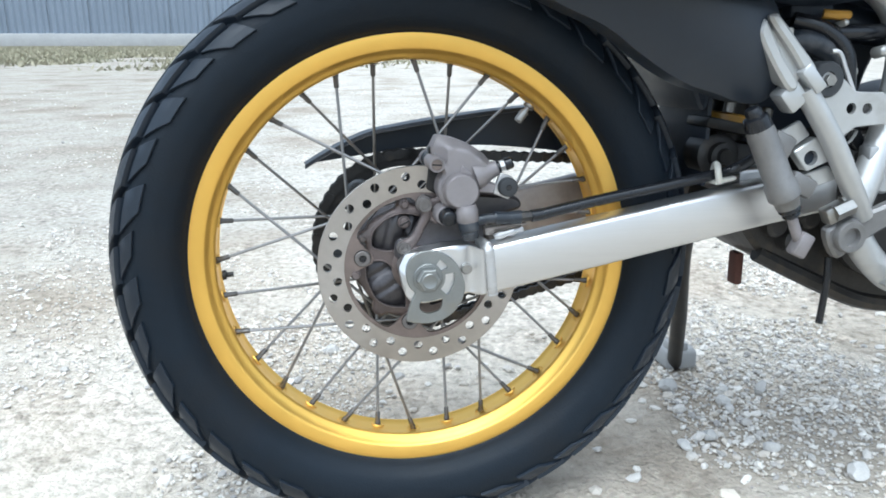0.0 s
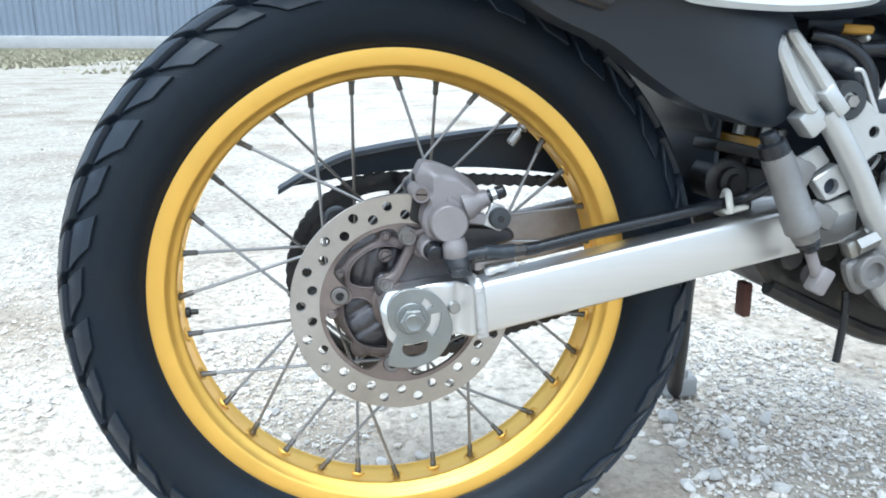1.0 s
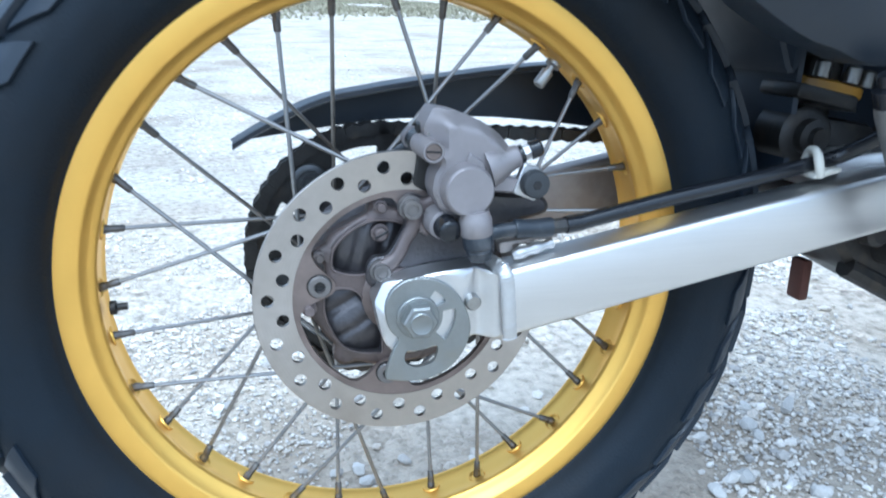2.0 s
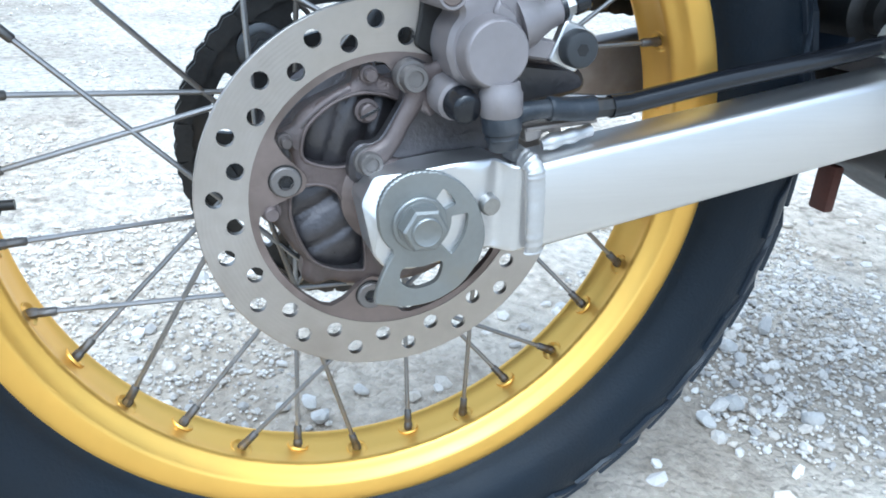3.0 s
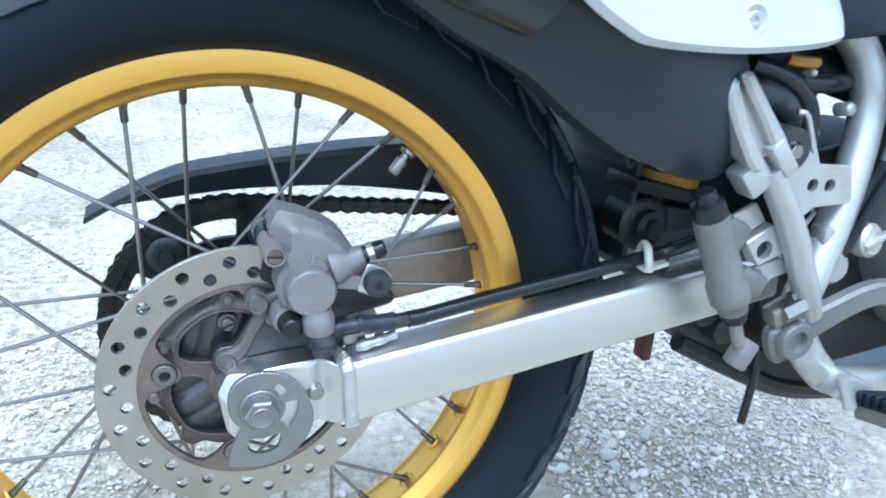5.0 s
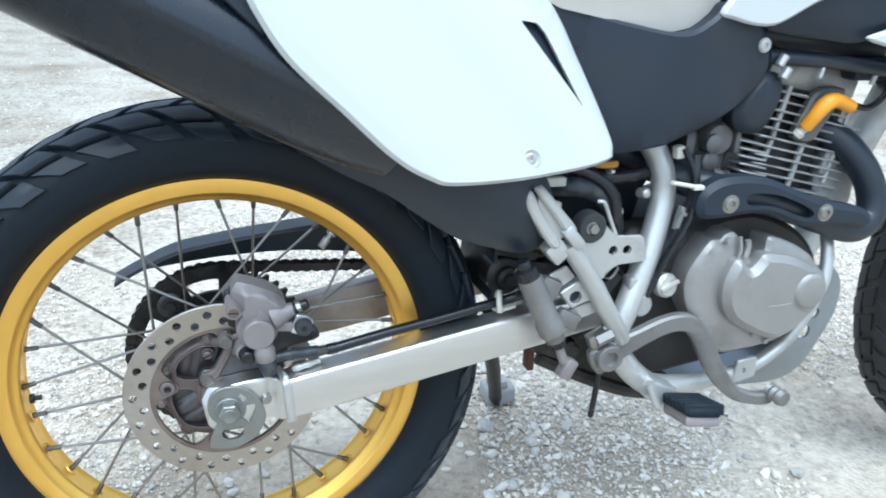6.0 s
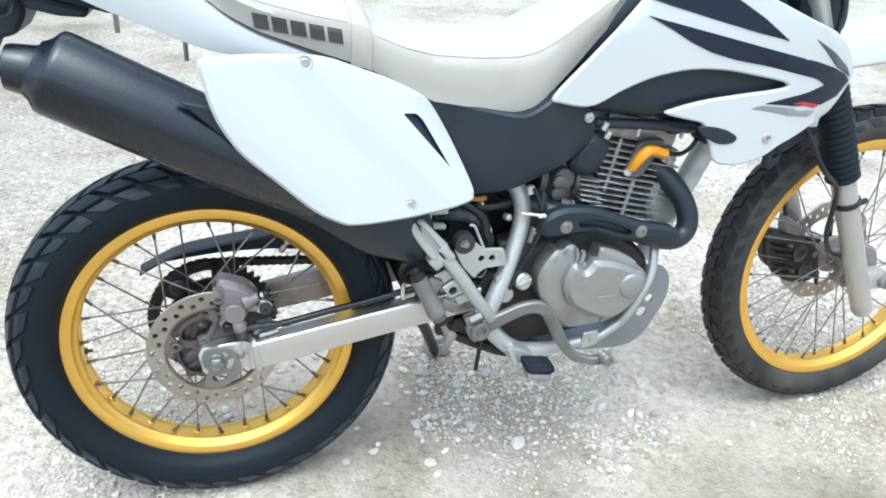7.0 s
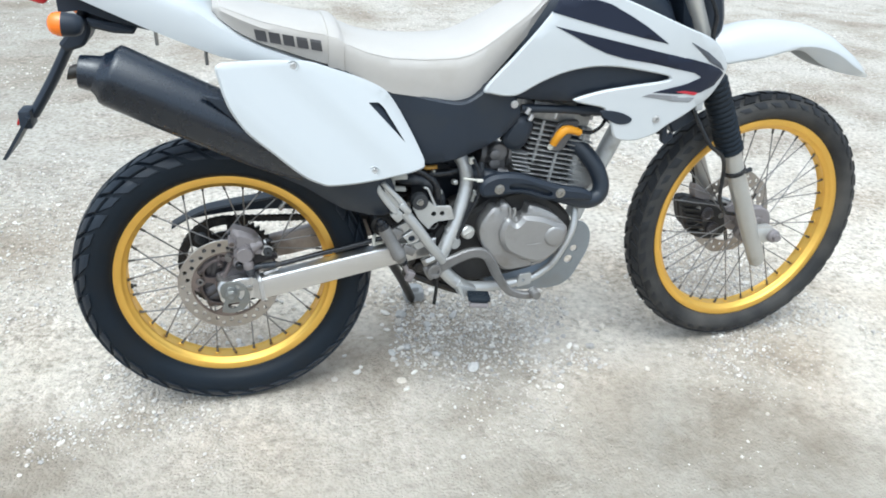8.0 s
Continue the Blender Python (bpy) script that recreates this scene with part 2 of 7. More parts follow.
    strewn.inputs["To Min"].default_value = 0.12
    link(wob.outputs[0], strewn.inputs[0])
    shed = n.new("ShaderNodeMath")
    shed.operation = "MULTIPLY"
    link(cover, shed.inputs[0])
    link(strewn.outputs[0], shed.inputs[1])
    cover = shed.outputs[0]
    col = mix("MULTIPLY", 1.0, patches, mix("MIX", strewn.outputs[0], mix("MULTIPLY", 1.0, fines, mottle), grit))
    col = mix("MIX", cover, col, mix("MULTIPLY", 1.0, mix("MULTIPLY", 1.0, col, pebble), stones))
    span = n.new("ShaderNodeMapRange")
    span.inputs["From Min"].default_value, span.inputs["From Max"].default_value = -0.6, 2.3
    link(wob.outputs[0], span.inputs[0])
    # albedo raised under the motorcycle against its shade; browner before it, darker far back
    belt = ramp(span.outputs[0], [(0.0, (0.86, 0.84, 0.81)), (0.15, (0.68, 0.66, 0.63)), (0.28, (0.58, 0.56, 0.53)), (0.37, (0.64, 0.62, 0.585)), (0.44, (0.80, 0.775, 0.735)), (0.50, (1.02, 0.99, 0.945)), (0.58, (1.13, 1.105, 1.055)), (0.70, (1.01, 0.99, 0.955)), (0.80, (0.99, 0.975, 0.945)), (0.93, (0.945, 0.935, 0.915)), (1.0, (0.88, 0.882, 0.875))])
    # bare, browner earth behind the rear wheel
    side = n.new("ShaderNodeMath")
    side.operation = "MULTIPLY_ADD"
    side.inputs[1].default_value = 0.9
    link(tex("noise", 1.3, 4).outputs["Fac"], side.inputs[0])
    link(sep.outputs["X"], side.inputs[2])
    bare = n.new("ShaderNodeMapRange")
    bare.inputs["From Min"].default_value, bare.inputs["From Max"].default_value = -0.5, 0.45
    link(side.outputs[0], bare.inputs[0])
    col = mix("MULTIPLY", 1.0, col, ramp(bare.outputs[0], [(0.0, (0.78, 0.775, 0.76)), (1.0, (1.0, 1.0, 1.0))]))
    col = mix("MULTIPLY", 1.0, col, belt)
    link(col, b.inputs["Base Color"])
    h = n.new("ShaderNodeMath")
    h.operation = "MULTIPLY_ADD"
    h.inputs[1].default_value = -0.6
    link(cells.outputs["Distance"], h.inputs[0])
    link(tex("noise", 140, 6).outputs["Fac"], h.inputs[2])
    bp = n.new("ShaderNodeBump")
    bp.inputs["Strength"].default_value, bp.inputs["Distance"].default_value = 1.0, 0.006
    link(h.outputs[0], bp.inputs["Height"])
    link(bp.outputs[0], b.inputs["Normal"])
    return m


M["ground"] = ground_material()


def stone_material():
    """Broken stone: each piece its own tone, from slate grey through buff to chalk."""
    m = mat("gravel_stone", (0.5, 0.5, 0.5), 0.85, var=0.2, scale=60, bump=0.0006, bump_scale=300, spec=0.25)
    n, link = m.node_tree.nodes, m.node_tree.links.new
    hs = next(k for k in n if k.type == "HUE_SAT")
    geo, rp = n.new("ShaderNodeNewGeometry"), n.new("ShaderNodeValToRGB")
    link(geo.outputs["Random Per Island"], rp.inputs[0])
    e = rp.color_ramp.elements
    e[0].color, e[1].color = (0.36, 0.342, 0.320, 1), (0.80, 0.765, 0.70, 1)
    for pos, col in ((0.15, (0.48, 0.455, 0.425)), (0.42, (0.64, 0.575, 0.49)), (0.62, (0.62, 0.59, 0.55)), (0.82, (0.72, 0.675, 0.61))):
        e.new(pos).color = (*col, 1)
    link(rp.outputs[0], hs.inputs["Color"])
    return m


M["stone"] = stone_material()
M["grass"] = mat("dry_grass", (0.29, 0.265, 0.185), 0.9, var=0.3, scale=1.2, dirt=(0.20, 0.20, 0.125), dirt_amount=0.5, dirt_scale=0.6, random_amount=0.3, island=True)
M["sheet"] = mat("fence_sheet", (0.20, 0.235, 0.285), 0.5, 0.1, var=0.06, scale=0.8, dirt=(0.18, 0.215, 0.26), dirt_amount=0.25, dirt_scale=0.5, random_amount=0.12)
M["kerb"] = mat("concrete", (0.37, 0.37, 0.365), 0.85, var=0.15, scale=1.5)

M["stone_single"] = mat("broken_stone", (0.56, 0.54, 0.51), 0.8, var=0.2, scale=60, bump=0.0007, bump_scale=220, random_amount=0.4, spec=0.3)


# ---- mesh helpers ----
def link_mesh(name, bm, material, smooth=38):
    bmesh.ops.recalc_face_normals(bm, faces=bm.faces)
    if smooth:
        for fc in bm.faces:
            fc.smooth = True
        for e in bm.edges:
            e.smooth = len(e.link_faces) == 2 and e.calc_face_angle(0.0) < radians(smooth)
    me = bpy.data.meshes.new(name)
    bm.to_mesh(me)
    bm.free()
    me.materials.append(material)
    return me


def part(name, bm, material, parent, label="", smooth=38):
    ob = new(name, link_mesh(name, bm, material, smooth))
    ob.parent = parent
    if label:
        tagged(ob, label)
    return ob


def frame_of(axis, hint=(0, 0, 1)):
    a = Vector(axis).normalized()
    h = Vector(hint)
    if abs(a.dot(h.normalized())) > 0.95:
        h = Vector((1, 0, 0))
    u = a.cross(h).normalized()
    return u, u.cross(a).normalized(), a


def add_ring(bm, c, u, v, r, seg):
    return [bm.verts.new(Vector(c) + u * (r * math.cos(2 * math.pi * k / seg)) + v * (r * math.sin(2 * math.pi * k / seg))) for k in range(seg)]


def bridge(bm, a, b):
    n = len(a)
    for k in range(n):
        bm.faces.new((a[k], a[(k + 1) % n], b[(k + 1) % n], b[k]))


def turned(bm, p, axis, prof, seg=24, cap=True):
    """A lathe: prof holds (distance along axis, radius)."""
    u, v, a = frame_of(axis)
    rings = [add_ring(bm, Vector(p) + a * d, u, v, max(r, 1e-5), seg) for d, r in prof]
    for r0, r1 in zip(rings, rings[1:]):
        bridge(bm, r0, r1)
    if cap:
        bm.faces.new(list(reversed(rings[0])))
        bm.faces.new(rings[-1])
    return rings


def rod(bm, p0, p1, r, seg=12, bevel=0.0, r1=None):
    p0, p1 = Vector(p0), Vector(p1)
    L = (p1 - p0).length
    r1 = r if r1 is None else r1
    prof = [(0, r), (L, r1)] if not bevel else [(0, r - bevel), (bevel, r), (L - bevel, r1), (L, r1 - bevel)]
    return turned(bm, p0, p1 - p0, prof, seg)


def spline(pts, steps=6, closed=False):
    """Catmull-Rom through the points."""
    pts = [Vector(p) for p in pts]
    n = len(pts)
    out = []
    for k in range(n if closed else n - 1):
        p0, p1, p2, p3 = (pts[(k + d) % n] if closed else pts[min(max(k + d, 0), n - 1)] for d in (-1, 0, 1, 2))
        for s in range(steps):
            t = s / steps
            out.append(0.5 * ((2 * p1) + (p2 - p0) * t + (2 * p0 - 5 * p1 + 4 * p2 - p3) * t * t + (3 * p1 - p0 - 3 * p2 + p3) * t ** 3))
    if not closed:
        out.append(pts[-1])
    return out


def tube(bm, pts, r, seg=12, steps=6, flat=1.0, hint=(0, 1, 0), radii=None, cap=True):
    """A tube along a smooth line; flat squeezes it across the hint's direction."""
    line = spline(pts, steps) if steps > 1 else [Vector(p) for p in pts]
    rings = []
    for k, p in enumerate(line):
        d = (line[min(k + 1, len(line) - 1)] - line[max(k - 1, 0)]).normalized()
        h = Vector(hint)
        u = (h - d * h.dot(d)).normalized()
        v = d.cross(u)
        rr = r if radii is None else np.interp(k / (len(line) - 1), np.linspace(0, 1, len(radii)), radii)
        rings.append([bm.verts.new(p + u * (rr * flat * math.cos(2 * math.pi * q / seg)) + v * (rr * math.sin(2 * math.pi * q / seg))) for q in range(seg)])
    for a, b in zip(rings, rings[1:]):
        bridge(bm, a, b)
    if cap:
        bm.faces.new(list(reversed(rings[0])))
        bm.faces.new(rings[-1])


def block(bm, c, size, bevel=0.002, rot=None, seg=2):
    g = bmesh.ops.create_cube(bm, size=1.0)
    vs = g["verts"]
    bmesh.ops.scale(bm, vec=size, verts=vs)
    if bevel:
        es = list({e for v in vs for e in v.link_edges})
        r = bmesh.ops.bevel(bm, geom=es, offset=bevel, segments=seg, affect="EDGES", profile=0.5)
        vs = list({v for fc in r["faces"] for v in fc.verts} | {v for v in vs if v.is_valid})
    m = Matrix.Translation(c) @ (rot.to_4x4() if rot else Matrix.Identity(4))
    bmesh.ops.transform(bm, matrix=m, verts=vs)


def inside(x, z, poly):
    hit, n = False, len(poly)
    for k in range(n):
        (x0, z0), (x1, z1) = poly[k], poly[(k + 1) % n]
        if (z0 > z) != (z1 > z) and x < (x1 - x0) * (z - z0) / (z1 - z0) + x0:
            hit = not hit
    return hit


def rounded(poly, r=0.006, steps=4):
    """A polygon with its corners rounded by about r."""
    out, n = [], len(poly)
    for k in range(n):
        p, a, b = Vector(poly[k]), Vector(poly[k - 1]), Vector(poly[(k + 1) % n])
        da, db = a - p, b - p
        q = min(r, da.length * 0.45, db.length * 0.45)
        s, e = p + da.normalized() * q, p + db.normalized() * q
        for i in range(steps + 1):
            t = i / steps
            out.append(tuple((1 - t) ** 2 * s + 2 * t * (1 - t) * p + t * t * e))
    return out


def smooth_outline(poly, steps=5):
    return [(p.x, p.y) for p in spline([(*p, 0) for p in poly], steps, closed=True)]


def circle(cx, cz, r, n=24):
    return [(cx + r * math.cos(2 * math.pi * k / n), cz + r * math.sin(2 * math.pi * k / n)) for k in range(n)]


def offset_poly(poly, d):
    area = sum(poly[k - 1][0] * poly[k][1] - poly[k][0] * poly[k - 1][1] for k in range(len(poly)))
    sg = 1 if area > 0 else -1
    out, n = [], len(poly)
    for k in range(n):
        a, p, b = Vector(poly[k - 1]), Vector(poly[k]), Vector(poly[(k + 1) % n])
        d1, d2 = (p - a).normalized(), (b - p).normalized()
        nrm = Vector((-d1.y, d1.x)) + Vector((-d2.y, d2.x))
        if nrm.length < 1e-6:
            nrm = Vector((-d1.y, d1.x))
        nrm.normalize()
        c = max(0.45, nrm.dot(Vector((-d1.y, d1.x))))
        out.append(tuple(p + nrm * (sg * d / c)))
    return out


def plate(bm, outline, y, thick, edge=0.002, holes=(), grid=0.03, dome=None):
    """A plate in the bike's x-z plane with its face at y (towards -y), rounded rim, holes, and dome(x, z) as the face's relief."""
    dome = dome or (lambda x, z: 0.0)
    face = offset_poly(outline, edge)
    loops = [face] + [list(h) for h in holes]
    pts, edges = [], []
    for lp in loops:
        s = len(pts)
        pts += [Vector(p) for p in lp]
        edges += [(s + k, s + (k + 1) % len(lp)) for k in range(len(lp))]
    xs, zs = [p[0] for p in face], [p[1] for p in face]
    if grid:
        inner = offset_poly(face, grid * 0.4)
        nx, nz = int((max(xs) - min(xs)) / grid), int((max(zs) - min(zs)) / grid)
        for i in range(nx + 1):
            for j in range(nz + 1):
                x, z = min(xs) + (i + 0.5) * grid, min(zs) + (j + 0.5) * grid
                if inside(x, z, inner) and not any(inside(x, z, h) for h in holes):
                    pts.append(Vector((x, z)))
    v2, _, tris, *_ = delaunay_2d_cdt(pts, edges, [], 0, 1e-7)
    vs = [bm.verts.new((p.x, y + dome(p.x, p.y), p.y)) for p in v2]
    for tr in tris:
        c = (v2[tr[0]] + v2[tr[1]] + v2[tr[2]]) / 3
        if inside(c.x, c.y, face) and not any(inside(c.x, c.y, h) for h in holes):
            bm.faces.new([vs[k] for k in tr])
    s = 0
    for q, lp in enumerate(loops):
        ring = vs[s:s + len(lp)]
        s += len(lp)
        if q == 0:
            mid = [bm.verts.new((p[0], y + edge + dome(*f2), p[1])) for p, f2 in zip(outline, face)]
            back = [bm.verts.new((p[0], y + thick + dome(*f2), p[1])) for p, f2 in zip(outline, face)]
            bridge(bm, ring, mid)
            bridge(bm, mid, back)
        else:
            back = [bm.verts.new((p[0], y + thick + dome(*p), p[1])) for p in lp]
            bridge(bm, ring, back)
    return vs


def loft(bm, sections, cap=True):
    """A skin over closed rings of points, all of the same count."""
    rings = [[bm.verts.new(p) for p in s] for s in sections]
    for a, b in zip(rings, rings[1:]):
        bridge(bm, a, b)
    if cap:
        bm.faces.new(list(reversed(rings[0])))
        bm.faces.new(rings[-1])
    return rings


def hexagon(bm, c, r, h, axis=(0, -1, 0)):
    turned(bm, c, axis, [(0, r), (h * 0.92, r), (h, r * 0.93)], 6)


def bolt(name, c, r, parent, h=0.006, kind="hex", material="steel", washer=1.5, axis=(0, -1, 0), label=""):
    bm = bmesh.new()
    if washer:
        turned(bm, c, axis, [(0, r * washer), (0.0012, r * washer)], 20)
    if kind == "hex":
        hexagon(bm, c, r, h, axis)
    else:
        turned(bm, c, axis, [(0, r), (h * 0.8, r), (h, r * 0.85), (h, r * 0.5), (h * 0.4, r * 0.45)], 18)
    return part(name, bm, M[material], parent, label)


# ---- ground: one sheet to the horizon ----
def lump(x, y):
    """The yard's relief: shallow ruts and lumps near the motorcycle."""
    fade = 1.0 / (1.0 + (math.hypot(x - 0.5, y - 0.5) / 6.0) ** 2)
    h = 0.010 * noise.noise((x * 1.3, y * 1.3, 0.2)) + 0.006 * noise.noise((x * 4.1, y * 4.1, 3.1)) + 0.004 * noise.noise((x * 11, y * 11, 7.7)) + 0.003 * noise.noise((x * 34, y * 34, 1.7))
    return h * fade


def axis_steps(lo, hi, centre, fine, far):
    """Coordinates with a fine step between lo and hi, widening out to far."""
    mid = list(np.arange(lo, hi, fine))
    up, step, v = [], fine, hi
    while v < far:
        up.append(v)
        step *= 1.16
        v += step
    down, step, v = [], fine, lo - fine
    while v > -far:
        down.append(v)
        step *= 1.16
        v -= step
    return [float(a) for a in sorted(down) + mid + up + [far]]


def build_ground():
    xs, ys = axis_steps(-1.1, 2.3, 0.5, 0.014, 900), axis_steps(-0.9, 1.9, 0.5, 0.014, 900)
    verts = [(x, y, lump(x, y) - 0.003) for y in ys for x in xs]
    nx = len(xs)
    faces = [(j * nx + i, j * nx + i + 1, (j + 1) * nx + i + 1, (j + 1) * nx + i) for j in range(len(ys) - 1) for i in range(nx - 1)]
    me = bpy.data.meshes.new("ground")
    me.from_pydata(verts, [], faces)
    me.shade_smooth()
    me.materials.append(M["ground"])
    tagged(new("ground", me), "pale compacted gravel yard with loose stones", "ground", kind="structure")


def scatter(name, count, region, sizes, material, label, category, seed, clump=0.0, flatten=0.6, thin=None):
    """Many small uneven stones in one mesh."""
    rng = random.Random(seed)
    bm = bmesh.new()
    bmesh.ops.create_icosphere(bm, subdivisions=1, radius=1.0)
    base_v = [v.co.copy() for v in bm.verts]
    base_f = [[v.index for v in fc.verts] for fc in bm.faces]
    bm.free()
    verts, faces = [], []
    made = tries = 0
    while made < count and tries < count * 12:
        tries += 1
        x, y = rng.uniform(region[0], region[1]), rng.uniform(region[2], region[3])
        if clump and noise.noise((x * 2.3, y * 2.3, 9.0)) + 0.35 * noise.noise((x * 7, y * 7, 4.0)) < clump * rng.uniform(-0.6, 1.0):
            continue
        if thin and rng.random() > 0.12 + 0.88 * min(1, max(0, (x - 0.35 * (y - 0.4) - thin[0]) / (thin[1] - thin[0]))):
            continue
        bare = 0.15 - y + 0.22 * noise.noise((x * 2.7, y * 2.7, 5.0)) + 0.10 * noise.noise((x * 8, y * 8, 2.0))
        if rng.random() < min(0.98, max(0.0, bare * 2.6)):
            continue
        s = sizes[0] * (sizes[1] / sizes[0]) ** (rng.random() ** 2.2)
        if bare > 0.25:
            s *= 0.62
        k = len(verts)
        rot = Euler((rng.uniform(-0.4, 0.4), rng.uniform(-0.4, 0.4), rng.uniform(0, 6.3))).to_matrix()
        sx, sy, sz = rng.uniform(0.75, 1.3), rng.uniform(0.6, 1.0), flatten * rng.uniform(0.7, 1.2)
        z = lump(x, y) + s * sz * rng.uniform(-0.5, 0.3)
        for v in base_v:
            q = rot @ Vector((v.x * sx, v.y * sy, v.z * sz)) * (s * rng.uniform(0.78, 1.12))
            verts.append((x + q.x, y + q.y, z + q.z))
        faces += [[k + i for i in fc] for fc in base_f]
        made += 1
    me = bpy.data.meshes.new(name)
    me.from_pydata(verts, [], faces)
    me.materials.append(material)
    return tagged(new(name, me), label, category, kind="stuff")


build_ground()
scatter("gravel", 14000, (-0.9, 2.0, -0.7, 1.6), (0.0025, 0.0075), M["stone"], "fine loose grey and white gravel on the ground", "gravel", 3, 0.12, thin=(-0.6, 0.3))
scatter("stones", 3000, (-0.9, 2.0, -0.7, 1.9), (0.0042, 0.0115), M["stone"], "angular pale stones strewn over the ground", "stones", 5, 0.25, thin=(-0.5, 0.35))
scatter("stones", 170, (0.0, 1.15, -0.1, 0.75), (0.007, 0.015), M["stone"], "broken grey stones beside the side stand", "stones", 8, 0.0)
scatter("gravel", 26000, (-0.9, 1.9, -0.6, 1.5), (0.0015, 0.0042), M["stone"], "fine grit of grey and white stone chips", "gravel", 12, 0.05, thin=(-0.9, 0.1))
scatter("gravel", 3200, (-2.2, 3.4, -1.2, 3.4), (0.003, 0.008), M["stone"], "loose gravel round the motorcycle", "gravel", 4, 0.3)
scatter("gravel", 2000, (-5.0, 7.0, 1.6, 8.0), (0.004, 0.014), M["stone"], "scattered gravel farther across the yard", "gravel", 6, 0.4)


def build_stone(name, x, y, r, seed):
    """One broken stone: a lumpy ball with flat cleft faces."""
    rng = random.Random(seed)
    bm = bmesh.new()
    bmesh.ops.create_icosphere(bm, subdivisions=2, radius=r)
    for v in bm.verts:
        v.co *= 1.0 + 0.35 * noise.noise(v.co / r * 0.9 + Vector((seed * 3.7, 0, 0)))
    for _ in range(5):
        n = Vector((rng.uniform(-1, 1), rng.uniform(-1, 1), rng.uniform(-0.2, 1))).normalized()
        d = r * rng.uniform(0.55, 0.8)
        for v in bm.verts:
            over = v.co.dot(n) - d
            if over > 0:
                v.co -= n * over * 0.92
    sx, sy, sz = rng.uniform(1.0, 1.3), rng.uniform(0.75, 1.0), rng.uniform(0.6, 0.8)
    for v in bm.verts:
        v.co = Vector((v.co.x * sx, v.co.y * sy, v.co.z * sz))
    ob = new(name, link_mesh(name, bm, M["stone_single"], 25))
    ob.matrix_basis = pose(x, y, lump(x, y) + r * sz * 0.45, rng.uniform(-15, 15), rng.uniform(-15, 15), rng.uniform(0, 360))
    tagged(ob, "pale grey broken stone lying on the gravel", "stone", "single stones on the yard")


STONES = [(0.451, 0.273, 0.017), (0.516, 0.212, 0.013), (0.357, 0.346, 0.011), (0.528, 0.466, 0.018), (-0.087, 0.524, 0.012), (0.59, -0.002, 0.018), (0.436, 0.108, 0.012), (0.598, 0.242, 0.014), (0.006, 0.198, 0.013), (-0.001, 0.226, 0.009), (0.056, 0.235, 0.008), (0.509, 0.183, 0.01), (0.505, 0.066, 0.012), (0.54, 0.255, 0.009), (0.391, 0.094, 0.01), (-0.027, 0.227, 0.008)]
for k, (x, y, r) in enumerate(STONES):
    build_stone("stone", x, y, r, k)


def build_fence():
    """Corrugated sheet fence on a concrete base far behind, with a strip of dry grass before it."""
    Y = 47.0
    base = new("sheet_fence")
    base.location = (-12, Y, 0)
    tagged(base, "tall grey-blue corrugated sheet fence on a pale base", "fence", kind="structure")
    for k in range(16):
        bm = bmesh.new()
        w, h = 2.2, 3.4
        n = 18
        rows = []
        for z in (0.75, h + 0.75):
            rows.append([bm.verts.new((k * w - 18 + w * i / n + (0.0 if i < n else -0.03), 0.05 if i % 3 else -0.03, z)) for i in range(n + 1)])
        for a in range(n):
            bm.faces.new((rows[0][a], rows[0][a + 1], rows[1][a + 1], rows[1][a]))
        ext = bmesh.ops.extrude_face_region(bm, geom=bm.faces[:])
        bmesh.ops.translate(bm, vec=(0, 0.05, 0), verts=[v for v in ext["geom"] if isinstance(v, bmesh.types.BMVert)])
        part("sheet", bm, M["sheet"], base, smooth=0)
        bm = bmesh.new()
        block(bm, (k * w - 18 - 0.02, 0.12, 2.2), (0.12, 0.12, 4.2), 0.01)
        part("fence_post", bm, M["kerb"], base)
    bm = bmesh.new()
    block(bm, (0, 0.0, 0.37), (40, 0.3, 0.75), 0.03)
    part("concrete_base", bm, M["kerb"], base)
    rng = random.Random(11)
    verts, faces = [], []
    for _ in range(120000):
        x, y = rng.uniform(-34, 8), 13.0 + 33.5 * rng.random() ** 0.8
        if noise.noise((x * 0.35, y * 0.25, 2)) < -0.35 + 0.9 * rng.random() * max(0, (21 - y) / 8):
            continue
        h, a, k = rng.uniform(0.03, 0.10), rng.uniform(0, 3.14), len(verts)
        dx, dy = math.cos(a) * 0.04, math.sin(a) * 0.04
        lx, ly = rng.uniform(-0.1, 0.1), rng.uniform(-0.1, 0.1)
        verts += [(x - dx, y - dy, -0.01), (x + dx, y + dy, -0.01), (x + dx * 0.3 + lx, y + dy * 0.3 + ly, h)]
        faces.append((k, k + 1, k + 2))
    me = bpy.data.meshes.new("grass")
    me.from_pydata(verts, [], faces)
    me.materials.append(M["grass"])
    tagged(new("grass", me), "strip of short dry yellow-green grass before the fence", "grass", kind="stuff")


build_fence()


# ---- motorcycle: x ahead, y to its left, z up in its own leaning plane ----
bike = new("motorcycle")
bike.matrix_basis = pose(0, 0, 0, -2.07, 0, 0)
tagged(bike, "white trail motorcycle with gold rims and beige seat on gravel", "motorcycle")
YC = 0.03      # middle plane
AXLE = Vector((0.0, YC, 0.3216))


